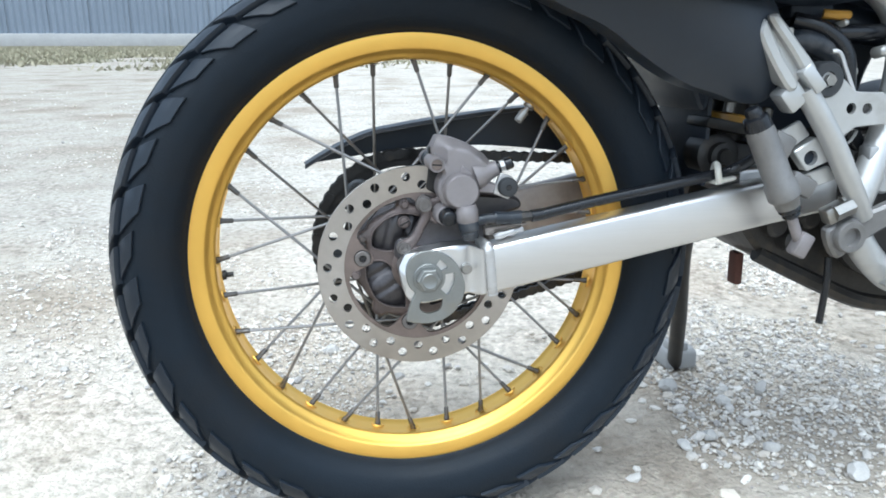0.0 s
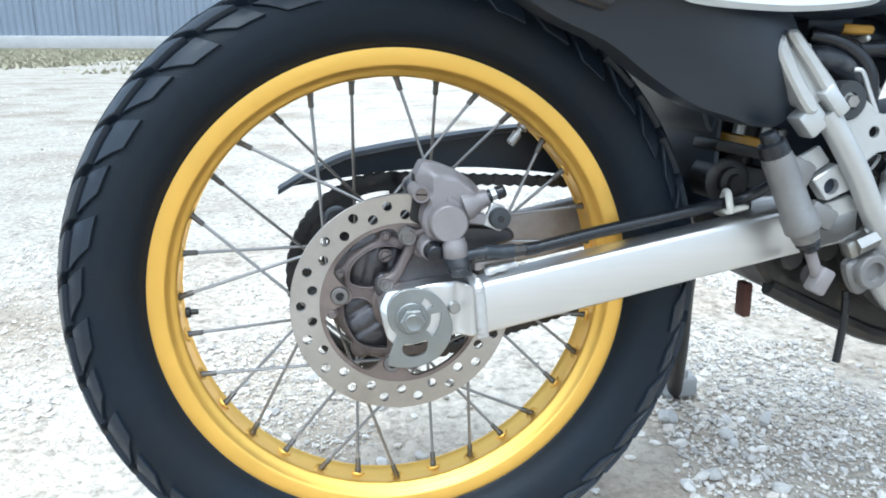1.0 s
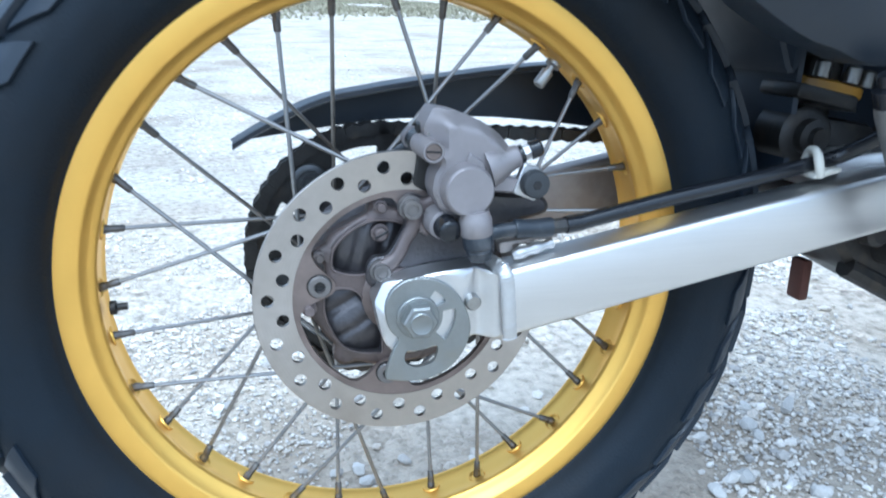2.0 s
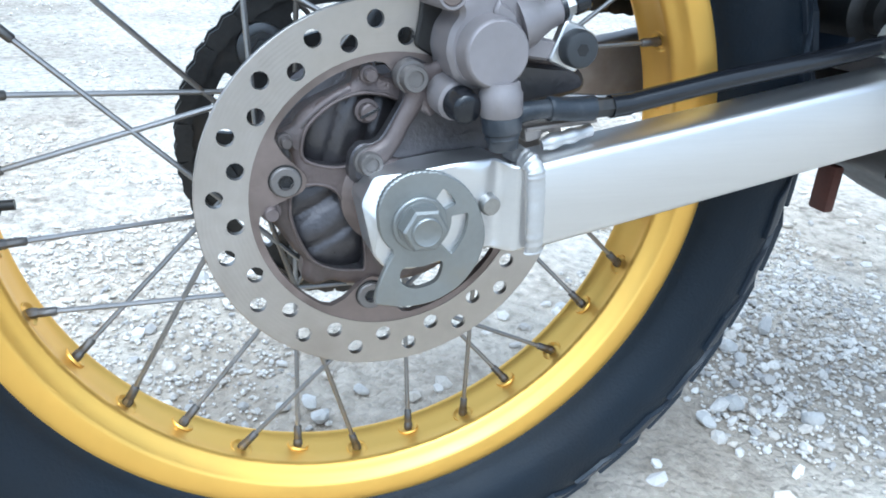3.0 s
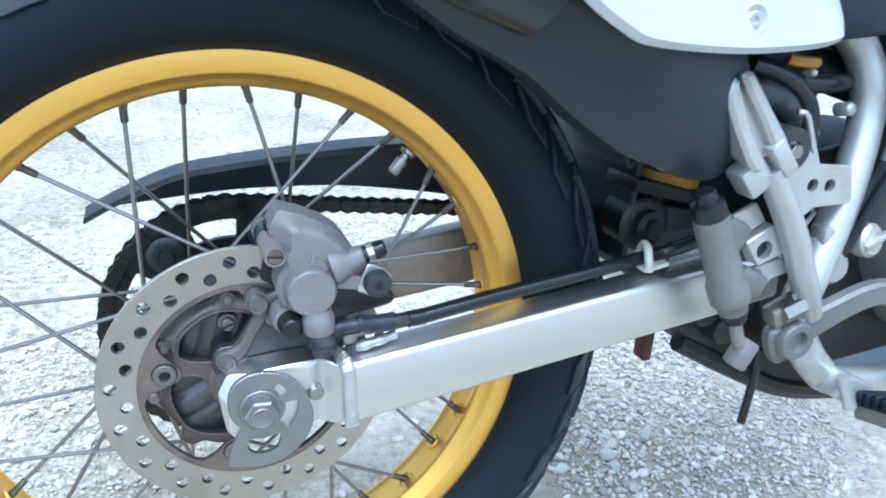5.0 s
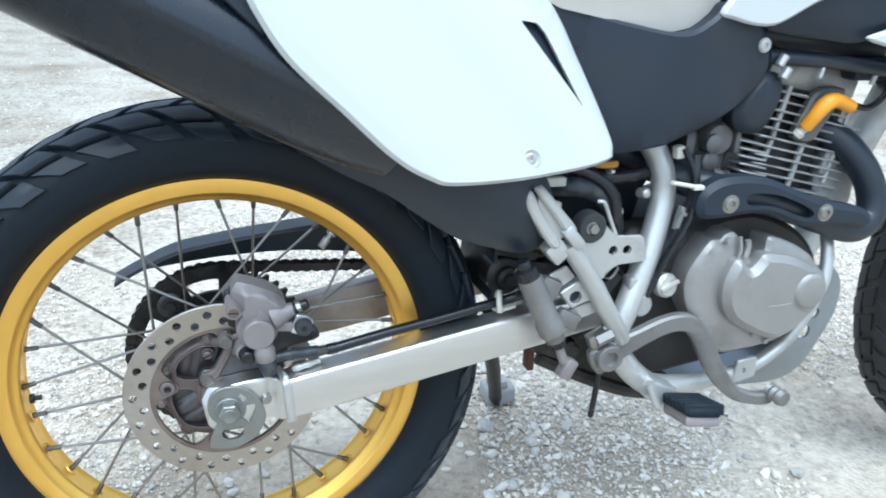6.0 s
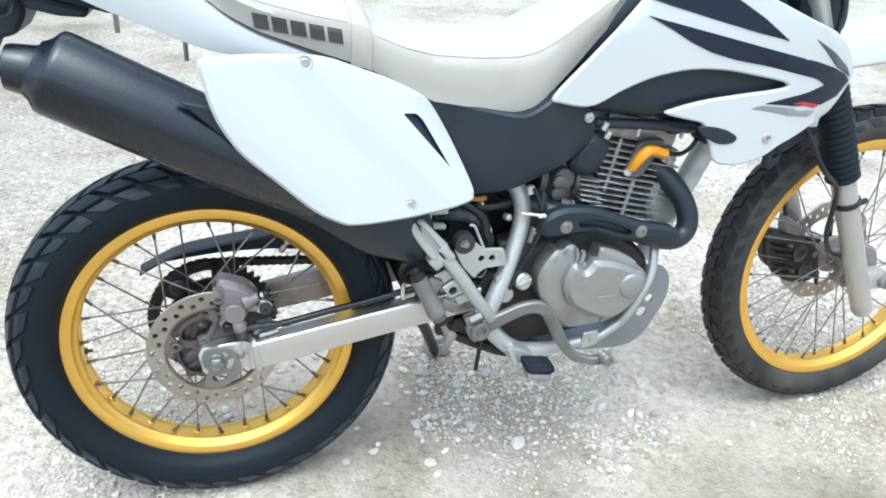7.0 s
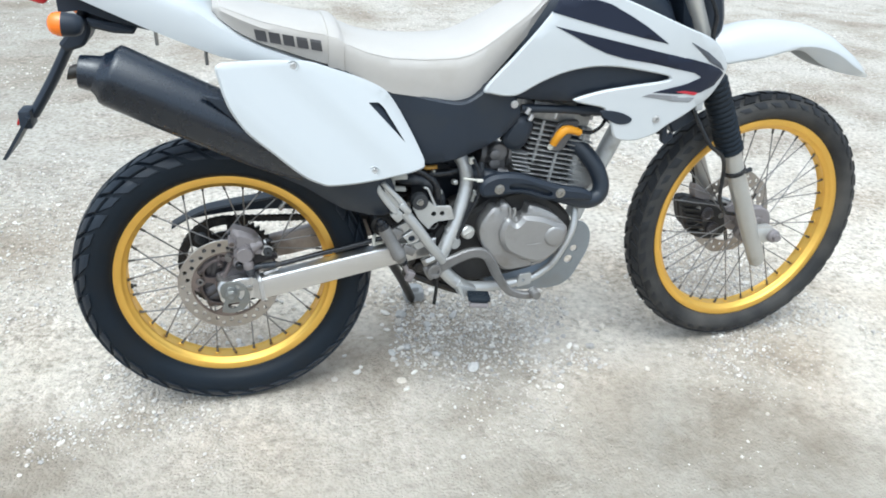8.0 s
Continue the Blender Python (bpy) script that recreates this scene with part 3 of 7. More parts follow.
# -- wheels, each in its own frame with the axle along y --
def tyre_curve(R, rb, half):
    """Half a section from the rim's flange to the crown: places (y, r) at even steps, and outward normals."""
    h = R - rb
    ctrl = [(half * 0.50, rb - 0.006), (half * 0.56, rb + 0.0005), (half * 0.72, rb + h * 0.08), (half * 0.90, rb + h * 0.21), (half * 0.99, rb + h * 0.38), (half, rb + h * 0.53),
            (half * 0.955, rb + h * 0.68), (half * 0.80, rb + h * 0.83), (half * 0.55, rb + h * 0.93), (half * 0.27, rb + h * 0.985), (0, R)]
    return [(p.x, p.y) for p in spline([(*c, 0) for c in ctrl], 5)]


def build_tyre(R, rb, half, pitches, depth, rows, material, parent, label):
    """rows: (from, to, width at each, skew, share of the pitch, depth, stagger, size of every other block), from 0 at the crown to 1 low on the shoulder."""
    bm = bmesh.new()
    side = tyre_curve(R - depth, rb, half)
    prof = [(-y, r) for y, r in side] + [(y, r) for y, r in reversed(side[:-1])]
    seg = 156
    rings = []
    for k in range(seg):
        a = 2 * math.pi * k / seg
        rings.append([bm.verts.new((r * math.cos(a), y, r * math.sin(a))) for y, r in prof])
    for k in range(seg):
        p, q = rings[k], rings[(k + 1) % seg]
        for i in range(len(prof) - 1):
            bm.faces.new((p[i], p[i + 1], q[i + 1], q[i]))
    tread = list(reversed(side[23:]))
    arc = [0.0]
    for p, q in zip(tread, tread[1:]):
        arc.append(arc[-1] + math.hypot(q[0] - p[0], q[1] - p[1]))
    arc = [v / arc[-1] for v in arc]
    ys, rs = [p[0] for p in tread], [p[1] for p in tread]

    def surface(s, lift):
        t = abs(s)
        y, r = np.interp(t, arc, ys), np.interp(t, arc, rs)
        dy, dr = np.interp(min(t + 0.03, 1), arc, ys) - np.interp(max(t - 0.03, 0), arc, ys), np.interp(min(t + 0.03, 1), arc, rs) - np.interp(max(t - 0.03, 0), arc, rs)
        n = math.hypot(dy, dr)
        return math.copysign(1, s) * (y - dr / n * lift), r + dy / n * lift

    tyre = part("tyre", bm, M[material], parent, label, smooth=30)
    for s0, end, t0, t1, skew, full, deep, shift, odd in rows:
        meshes = []
        for small in (0, 1):
            s1, width = (s0 + (end - s0) * odd, full * (0.5 + 0.5 * odd)) if small else (end, full)
            bm = bmesh.new()
            grid = []
            for lift, sh in ((-0.002, 1.0), (deep * 0.86, 0.98), (deep, 0.93)):
                lay = []
                for s, tw in ((s0, t0), (s0 * 0.67 + s1 * 0.33, t0 * 0.67 + t1 * 0.33), (s0 * 0.33 + s1 * 0.67, t0 * 0.33 + t1 * 0.67), (s1, t1)):
                    sc = (s0 + s1) / 2 + (s - (s0 + s1) / 2) * sh
                    for e in (-1, 0, 1):
                        a = (e * 0.5 * width * tw * sh + skew * (s - (s0 + s1) / 2) / abs(s1 - s0)) * 2 * math.pi / pitches
                        y, r = surface(sc, lift)
                        lay.append(bm.verts.new((r * math.cos(a), y, r * math.sin(a))))
                grid.append(lay)
            order = [0, 3, 6, 9, 10, 11, 8, 5, 2, 1]
            for lo, hi in zip(grid, grid[1:]):
                for q in range(10):
                    i, j = order[q], order[(q + 1) % 10]
                    bm.faces.new((lo[i], lo[j], hi[j], hi[i]))
            top = grid[-1]
            for q in (0, 3, 6):
                for k in (0, 1):
                    bm.faces.new((top[q + k], top[q + k + 3], top[q + k + 4], top[q + k + 1]))
            meshes.append(link_mesh("tread_block", bm, M[material.replace("rubber", "tread")], 30))
        for p in range(pitches):
            ob = new("tread_block", meshes[p % 2])
            ob.parent = tyre
            ob.matrix_basis = Matrix.Rotation(-2 * math.pi * (p + shift) / pitches, 4, "Y")
    return tyre


def build_rim(rb, half, parent, n, phase):
    """rb: the flange's outer radius."""
    bm = bmesh.new()
    h = half
    # from the tyre's bed over the flange down its face, a sloping shoulder, a rounded ridge and the middle channel
    half_sec = [(0.0, rb - 0.0165), (0.008, rb - 0.0165), (0.013, rb - 0.013), (h - 0.005, rb - 0.009), (h - 0.0035, rb - 0.001), (h - 0.002, rb + 0.0008), (h, rb), (h + 0.0004, rb - 0.003),
                (h - 0.0002, rb - 0.0150), (h - 0.0010, rb - 0.0164), (h - 0.0026, rb - 0.0176), (h - 0.0056, rb - 0.0200), (h - 0.0076, rb - 0.0224), (h - 0.0092, rb - 0.0250), (h - 0.0108, rb - 0.0265),
                (h - 0.0127, rb - 0.0270), (h - 0.0148, rb - 0.0266), (h - 0.0172, rb - 0.0256), (0.0050, rb - 0.0254), (0.0, rb - 0.0256)]
    sec = [(-y, r) for y, r in half_sec] + [(y, r) for y, r in reversed(half_sec[1:-1])]
    seg = 144
    rings = [[bm.verts.new((r * math.cos(2 * math.pi * k / seg), y, r * math.sin(2 * math.pi * k / seg))) for y, r in sec] for k in range(seg)]
    for k in range(seg):
        bridge(bm, rings[k], rings[(k + 1) % seg])
    # pressed seats round the nipples, tipped towards the flange that each spoke runs to
    for k in range(n):
        a = 2 * math.pi * k / n + radians(phase)
        d = Vector((math.cos(a), 0, math.sin(a)))
        y = 0.0042 * (1 if k % 2 else -1)
        turned(bm, d * (rb - 0.0248) + Vector((0, y * 1.1, 0)), -d + Vector((0, y * 35, 0)), [(0, 0.0080), (0.0010, 0.0079), (0.0017, 0.0073), (0.0014, 0.0066), (0.0003, 0.0050), (0.0006, 0.0030)], 20)
    return part("rim", bm, M["gold"], parent, "gold anodised aluminium rim")


def build_spokes(rim_r, n, phase, offsets, hub_right, hub_left, parent, fat=1.0):
    """Straight spokes from the rim to both flanges, even ones to the right; offsets: how far each line passes from the axle."""
    for k in range(n):
        a = 2 * math.pi * k / n + radians(phase)
        o = offsets[k % 4]
        P = Vector((math.cos(a), math.sin(a)))
        turn = -math.asin(o / rim_r)
        d = Matrix.Rotation(turn, 2) @ (-P)
        reach = rim_r * math.cos(turn)
        rh = max(abs(o), 0.048)
        reach -= math.sqrt(max(rh * rh - o * o, 0))
        e = P * rim_r + d * reach
        y0, y1 = (0.0042, hub_left) if k % 2 else (-0.0042, hub_right)
        p0, p1 = Vector((P.x * rim_r, y0, P.y * rim_r)), Vector((e.x, y1, e.y))
        w = (p1 - p0).normalized()
        bm = bmesh.new()
        rod(bm, p0, p1, 0.0017 * fat, 8)
        part("spoke", bm, M["spoke"], parent)
        bm = bmesh.new()
        turned(bm, p0 - w * 0.001, w, [(0, 0.0030), (0.002, 0.0035), (0.005, 0.0033), (0.0062, 0.0027), (0.0070, 0.0029), (0.0155, 0.0028), (0.0165, 0.0021)], 8)
        part("nipple", bm, M["nipple"], parent)


rear_hub = bmesh.new()
turned(rear_hub, (0, -0.034, 0), (0, 1, 0), [(0, 0.030), (0.002, 0.050), (0.010, 0.056), (0.026, 0.056), (0.030, 0.052), (0.034, 0.040), (0.060, 0.040), (0.070, 0.064), (0.084, 0.066), (0.092, 0.060), (0.094, 0.030)], 40)
rear_wheel = part("rear_wheel", rear_hub, M["hub"], bike, "rear wheel with gold rim and drilled brake disc")
rear_wheel.location = AXLE
PH = -0.8
HALF_TREAD = [(0.03, 0.27, 0.86, 1.0, -0.34, 0.84, 0.0080, 0.95, 1.0), (0.31, 0.58, 1.0, 0.94, 0.40, 0.84, 0.0076, 0.45, 0.92), (0.61, 0.86, 1.0, 0.72, 0.42, 0.88, 0.0034, 0.95, 0.80)]
TREAD = [(-r[0], -r[1], r[2], r[3], r[4], r[5], r[6], r[7] + 0.5, r[8]) for r in HALF_TREAD] + HALF_TREAD
build_tyre(0.3245, 0.2425, 0.0545, 38, 0.0075, TREAD, "rubber", rear_wheel, "black rear tyre with chunky dual-sport blocks")
build_rim(0.2425, 0.030, rear_wheel, 32, PH)
build_spokes(0.2168, 32, PH, [-0.069, 0.0375, 0.069, -0.0375], -0.026, 0.045, rear_wheel)

bm = bmesh.new()
holes = [circle(0.0978 * math.cos(radians(178 + 20 * k)), 0.0978 * math.sin(radians(178 + 20 * k)), 0.0048, 12) for k in range(18)]
holes += [circle(0.0885 * math.cos(radians(168 + 20 * k)), 0.0885 * math.sin(radians(168 + 20 * k)), 0.0048, 12) for k in range(18)]
plate(bm, circle(0, 0, 0.1085, 120), -0.0605, 0.004, 0.0004, holes + [circle(0, 0, 0.0805, 90)], 0.0)
part("brake_disc", bm, M["disc"], rear_wheel, "drilled stainless steel brake disc")
bm = bmesh.new()
inner = []
for k in range(180):
    a = 2 * math.pi * k / 180
    off = min(abs((a - radians(169.0 + 90 * q) + math.pi) % (2 * math.pi) - math.pi) for q in range(4))
    r = float(np.interp(math.degrees(off), [0, 4, 7, 10, 13, 17, 21], [0.0505, 0.0510, 0.0545, 0.0610, 0.0685, 0.0750, 0.0765]))
    inner.append((r * math.cos(a), r * math.sin(a)))
plate(bm, circle(0, 0, 0.0815, 90), -0.0600, 0.005, 0.0006, [inner], 0.0)
part("disc_carrier", bm, M["carrier"], rear_wheel, "brown-stained disc carrier ring with four lugs")
for q in range(4):
    a = radians(169.0 + 90 * q)
    c = Vector((0.0620 * math.cos(a), -0.0600, 0.0620 * math.sin(a)))
    # dark disc gives the shaded gap round the bolt head
    bm = bmesh.new()
    turned(bm, c, (0, -1, 0), [(0, 0.0092), (0.0004, 0.0091), (0.0004, 0.0002)], 24)
    part("bolt_seat", bm, M["dark_steel"], rear_wheel)
    bm = bmesh.new()
    turned(bm, c, (0, -1, 0), [(0, 0.0083), (0.0024, 0.0083), (0.0031, 0.0076), (0.0031, 0.0042)], 24, cap=False)
    turned(bm, c - Vector((0, 0.0031, 0)), (0, -1, 0), [(0, 0.0042), (-0.0024, 0.0040), (-0.0024, 0.0002)], 6, cap=False)
    part("disc_bolt", bm, M["bolt_cast"], rear_wheel)
    # dark insert for the shade down in the hex socket
    bm = bmesh.new()
    turned(bm, c - Vector((0, 0.0007, 0)), (0, -1, 0), [(0, 0.0040), (0.0002, 0.0038), (0.0002, 0.0002)], 6)
    part("hex_socket", bm, M["hose"], rear_wheel)
hub_rim = smooth_outline([(-0.0750, -0.0036), (-0.0745, -0.0100), (-0.0690, -0.0126), (-0.0640, -0.0186), (-0.0570, -0.0296), (-0.0505, -0.0376), (-0.0510, -0.0496), (-0.0430, -0.0556), (-0.0340, -0.0526), (-0.0230, -0.0556), (0.0, -0.056), (0.030, -0.050), (0.050, -0.022), (0.054, 0.010), (0.048, 0.043), (0.030, 0.060), (0.010, 0.067), (-0.003, 0.0654), (-0.0095, 0.0674), (-0.0130, 0.0734), (-0.0190, 0.0734), (-0.0230, 0.0700), (-0.0255, 0.0620), (-0.0410, 0.0544), (-0.0520, 0.0474), (-0.0560, 0.0415), (-0.0630, 0.0374), (-0.0645, 0.0330), (-0.0565, 0.0254), (-0.0570, 0.0150), (-0.0640, 0.0080), (-0.0720, 0.0020)], 4)
pockets = [smooth_outline([(-0.0500, 0.0224), (-0.0510, 0.0334), (-0.0470, 0.0424), (-0.0370, 0.0514), (-0.0270, 0.0564), (-0.0170, 0.0584), (-0.0040, 0.0564), (0.0040, 0.0514), (0.0000, 0.0384), (-0.0070, 0.0264), (-0.0190, 0.0200), (-0.0340, 0.0174)], 4),
           smooth_outline([(-0.0570, 0.0054), (-0.0520, 0.0074), (-0.0430, 0.0084), (-0.0330, 0.0044), (-0.0250, -0.0086), (-0.0170, -0.0226), (-0.0150, -0.0436), (-0.0200, -0.0456), (-0.0340, -0.0436), (-0.0460, -0.0366), (-0.0540, -0.0226), (-0.0580, -0.0086)], 4),
           smooth_outline([(0.010, -0.044), (0.026, -0.040), (0.040, -0.020), (0.034, -0.012), (0.016, -0.026)], 4)]
bm = bmesh.new()
plate(bm, hub_rim, -0.0580, 0.014, 0.003, pockets, 0.006, lambda x, z: 0.004 * max(0, (math.hypot(x, z) - 0.050) / 0.02))
hub_face = part("hub_face", bm, M["hub_wall"], rear_wheel, "brown-grey cast hub face with recessed pockets")


def pocket_relief(q, cx, cz, span):
    """Swelling rough floor of a cast pocket, crossed by two creases."""
    def f(x, z):
        u, v = x - cx, z - cz
        swell = -0.011 * max(0.0, 1 - (u * u + v * v) / span ** 2) ** 0.7
        s = (u * 0.97 - v * 0.24) if q == 0 else (v * 0.86 - u * 0.50)
        crease = 0.0030 * math.exp(-((s - 0.011) / 0.0034) ** 2) + 0.0026 * math.exp(-((s + 0.008) / 0.0032) ** 2)
        return swell + crease + 0.0010 * noise.noise((x * 70, z * 70, 2.0 + q)) + 0.002 * math.tanh(s / 0.008)
    return f


for q, pk in enumerate(pockets):
    bm = bmesh.new()
    line = [(x, -0.0574, z) for x, z in pk]
    tube(bm, line + [line[0]], 0.0011, 8, 1, cap=False)
    part("pocket_lip", bm, M["hub_wall"], rear_wheel)
    cx, cz = sum(p[0] for p in pk) / len(pk), sum(p[1] for p in pk) / len(pk)
    bm = bmesh.new()
    floor = [(cx + (x - cx) * 1.06, cz + (z - cz) * 1.06) for x, z in pk]
    span = max(math.hypot(x - cx, z - cz) for x, z in pk)
    plate(bm, floor, -0.043, 0.010, 0.001, (), 0.0016, pocket_relief(q, cx, cz, span))
    part("pocket_floor", bm, M["hub"], rear_wheel)
    # wall of the pocket down to its floor
    bm = bmesh.new()
    bridge(bm, [bm.verts.new((x, -0.0570, z)) for x, z in pk], [bm.verts.new((cx + (x - cx) * 0.97, -0.040, cz + (z - cz) * 0.97)) for x, z in pk])
    bridge(bm, [bm.verts.new((cx + (x - cx) * 1.03, -0.0565, cz + (z - cz) * 1.03)) for x, z in pk], [bm.verts.new((cx + (x - cx) * 1.02, -0.040, cz + (z - cz) * 1.02)) for x, z in pk])
    part("pocket_wall", bm, M["hub"], rear_wheel)
# flange edge of the hub shell showing in the gap of the carrier
bm = bmesh.new()
tube(bm, [(0.0650 * math.cos(radians(a)), -0.052, 0.0650 * math.sin(radians(a)) - 0.001) for a in range(112, 143, 3)], 0.0034, 10, 2)
part("flange_edge", bm, M["bracket"], rear_wheel)
# dark strip laid on the screw for the shade in its slot
bm = bmesh.new()
plate(bm, rounded([(-0.0205, 0.0450), (-0.0105, 0.0500), (-0.0110, 0.0515), (-0.0210, 0.0465)], 0.0003, 1), -0.0628, 0.001, 0.0001, (), 0.0)
part("screw_slot", bm, M["hose"], rear_wheel)
for x, z, r, y in ((-0.0158, 0.0482, 0.0050, -0.0530), (-0.0685, -0.0060, 0.0042, -0.0545), (-0.0155, 0.0680, 0.0036, -0.0545), (-0.0600, 0.0330, 0.0030, -0.0545)):
    bm = bmesh.new()
    turned(bm, (x, y, z), (0, -1, 0), [(-0.006, r * 1.4), (0.003, r * 1.35), (0.0032, r), (0.0085, r * 0.95), (0.0093, r * 0.8), (0.0093, 0.0002)], 16)
    part("damper_bolt", bm, M["bracket"], rear_wheel)
bm = bmesh.new()
turned(bm, (0, -0.056, 0), (0, -1, 0), [(-0.01, 0.030), (0.002, 0.030), (0.006, 0.026), (0.010, 0.024)], 32)
part("bearing_collar", bm, M["carrier"], rear_wheel)
bm = bmesh.new()
turned(bm, (-0.2125 * math.cos(radians(4)), 0.0, -0.2125 * math.sin(radians(4))), (1, 0, 0.05), [(0, 0.0055), (0.004, 0.0055), (0.005, 0.003), (0.012, 0.003)], 12)
part("rim_lock", bm, M["dark_steel"], rear_wheel)
bm = bmesh.new()
va = radians(51)
vd = Vector((-math.cos(va), -0.12, -math.sin(va)))
turned(bm, (0.2125 * math.cos(va), -0.004, 0.2125 * math.sin(va)), vd, [(0, 0.0065), (0.003, 0.0065), (0.004, 0.003), (0.0085, 0.003), (0.0090, 0.0050), (0.0210, 0.0050), (0.0225, 0.0040)], 14)
part("valve_stem", bm, M["steel"], rear_wheel, "tyre valve with metal cap")

# sprocket and chain on the far side
SPY = 0.055
bm = bmesh.new()
teeth = []
for k in range(45):
    for da, r in ((-0.35, 0.104), (-0.12, 0.1115), (0.12, 0.1115), (0.35, 0.104)):
        a = 2 * math.pi * (k + da) / 45
        teeth.append((r * math.cos(a), r * math.sin(a)))
slots = []
for q in range(6):
    c0 = radians(41.5 + 60 * q)
    arc = [(c0 - 0.22 + 0.44 * i / 8, 0.0935) for i in range(9)] + [(c0 + 0.22 - 0.44 * i / 8, 0.0770) for i in range(9)]
    slots.append(rounded([(r * math.cos(a), r * math.sin(a)) for a, r in arc], 0.006, 3))
plate(bm, teeth, SPY, 0.006, 0.0005, slots + [circle(0, 0, 0.032, 30)], 0.0)
part("sprocket", bm, M["dark_steel"], rear_wheel, "black steel rear sprocket with slots")
for q in range(6):
    a = radians(71.5 + 60 * q)
    bm = bmesh.new()
    c = (0.085 * math.cos(a), SPY, 0.085 * math.sin(a))
    turned(bm, c, (0, -1, 0), [(0, 0.0165), (0.003, 0.0160), (0.0045, 0.0130), (0.0045, 0.0105), (0.0055, 0.0100)], 24)
    hexagon(bm, c, 0.0075, 0.012)
    part("sprocket_bolt", bm, M["sprocket_boss"], rear_wheel)


def build_chain():
    """Rollers and plates along the loop round both sprockets."""
    y, front, rf, rr = YC + SPY + 0.003, Vector((0.478, 0.372)), 0.032, 0.108
    rear = Vector((0.0, AXLE.z))
    dd = front - rear
    base = math.atan2(dd.y, dd.x)
    spread = math.acos((rr - rf) / dd.length)
    path = []
    a0, a1 = base + spread, base - spread
    for k in range(40):
        a = a0 + (2 * math.pi - 2 * spread) * k / 39
        path.append(rear + Vector((math.cos(a), math.sin(a))) * rr)
    lo_f = front + Vector((math.cos(a1), math.sin(a1))) * rf
    p = path[-1].copy()
    path += [p.lerp(lo_f, k / 10) for k in range(1, 11)]
    for k in range(1, 10):
        a = a1 + 2 * spread * k / 10
        path.append(front + Vector((math.cos(a), math.sin(a))) * rf)
    up_f = front + Vector((math.cos(a0), math.sin(a0))) * rf
    path += [up_f.lerp(path[0], k / 10) for k in range(0, 10)]
    pts, step, left, k = [path[0]], 0.0127, 0.0127, 0
    loop = path + [path[0]]
    for a, b in zip(loop, loop[1:]):
        L, at = (b - a).length, 0.0
        while L - at >= left:
            at += left
            pts.append(a.lerp(b, at / L))
            left = step
        left -= L - at
    bm = bmesh.new()
    for k in range(len(pts) - 1):
        a, b = pts[k], pts[k + 1]
        rod(bm, (a.x, y - 0.005, a.y), (a.x, y + 0.005, a.y), 0.0042, 6)
        d = (b - a).normalized()
        n = Vector((-d.y, d.x))
        ys = (y - 0.0085, y + 0.0068) if k % 2 else (y - 0.0062, y + 0.0045)
        w = 0.0062
        out = []
        for s, m in ((-0.006, 0.7), (0.0, 1.0), (0.006, 0.72), (0.0127 - 0.006, 0.72), (0.0127, 1.0), (0.0127 + 0.006, 0.7)):
            out.append((s, m * w))
        for yy in ys:
            for_ring = [a + d * s + n * h for s, h in out] + [a + d * s - n * h for s, h in reversed(out)]
            f0 = [bm.verts.new((p.x, yy, p.y)) for p in for_ring]
            f1 = [bm.verts.new((p.x, yy + 0.0017, p.y)) for p in for_ring]
            bm.faces.new(f0)
            bm.faces.new(list(reversed(f1)))
            bridge(bm, f0, f1)
    return part("chain", bm, M["dark_steel"], bike, "greasy black drive chain", smooth=0)


build_chain()

# chain guard
bm = bmesh.new()
outline = smooth_outline([(-0.119, 0.4170), (-0.089, 0.4335), (-0.047, 0.4525), (-0.009, 0.4605), (0.04, 0.4680), (0.13, 0.4785), (0.20, 0.4800), (0.30, 0.468), (0.31, 0.418), (0.24, 0.419), (0.173, 0.4275), (0.097, 0.4340), (0.02, 0.4327), (-0.03, 0.4280), (-0.085, 0.4205)], 5)
plate(bm, outline, 0.118, 0.003, 0.001, (), 0.03)
top = [(-0.117, 0.4185), (-0.089, 0.4345), (-0.047, 0.4535), (-0.009, 0.4615), (0.04, 0.4690), (0.13, 0.4795), (0.20, 0.4810), (0.30, 0.469)]
secs = []
for p in spline([(x, 0, z) for x, z in top], 5):
    secs.append([(p.x, 0.080, p.z - 0.003), (p.x, 0.082, p.z + 0.001), (p.x, 0.119, p.z + 0.001), (p.x, 0.121, p.z - 0.002), (p.x, 0.119, p.z - 0.004), (p.x, 0.082, p.z - 0.004)])
loft(bm, secs)
part("chain_guard", bm, M["black"], bike, "black plastic chain guard")


# -- swingarm --
def bar(bm, secs):
    """A rounded box lofted through sections (x, z_low, z_high, y0, y1)."""
    rings = []
    for x0, z0, x1, z1, y0, y1 in secs:
        r = 0.005
        ring = []
        lo, hi = Vector((x0, 0, z0)), Vector((x1, 0, z1))
        up = (hi - lo).normalized()
        for yy, zz, sy, sz in ((y0, 0, 1, 1), (y0, 1, 1, -1), (y1, 1, -1, -1), (y1, 0, -1, 1)):
            b0 = lo if zz == 0 else hi
            c = b0 + up * (r * sz) + Vector((0, yy + r * sy, 0))
            angs = {(1, 1): (270, 180), (1, -1): (180, 90), (-1, -1): (90, 0), (-1, 1): (360, 270)}[(sy, sz)]
            for i in range(4):
                a = radians(angs[0] + (angs[1] - angs[0]) * i / 3)
                ring.append(c + Vector((0, math.cos(a) * r, 0)) + up * (math.sin(a) * r))
        rings.append(ring)
    loft(bm, rings)


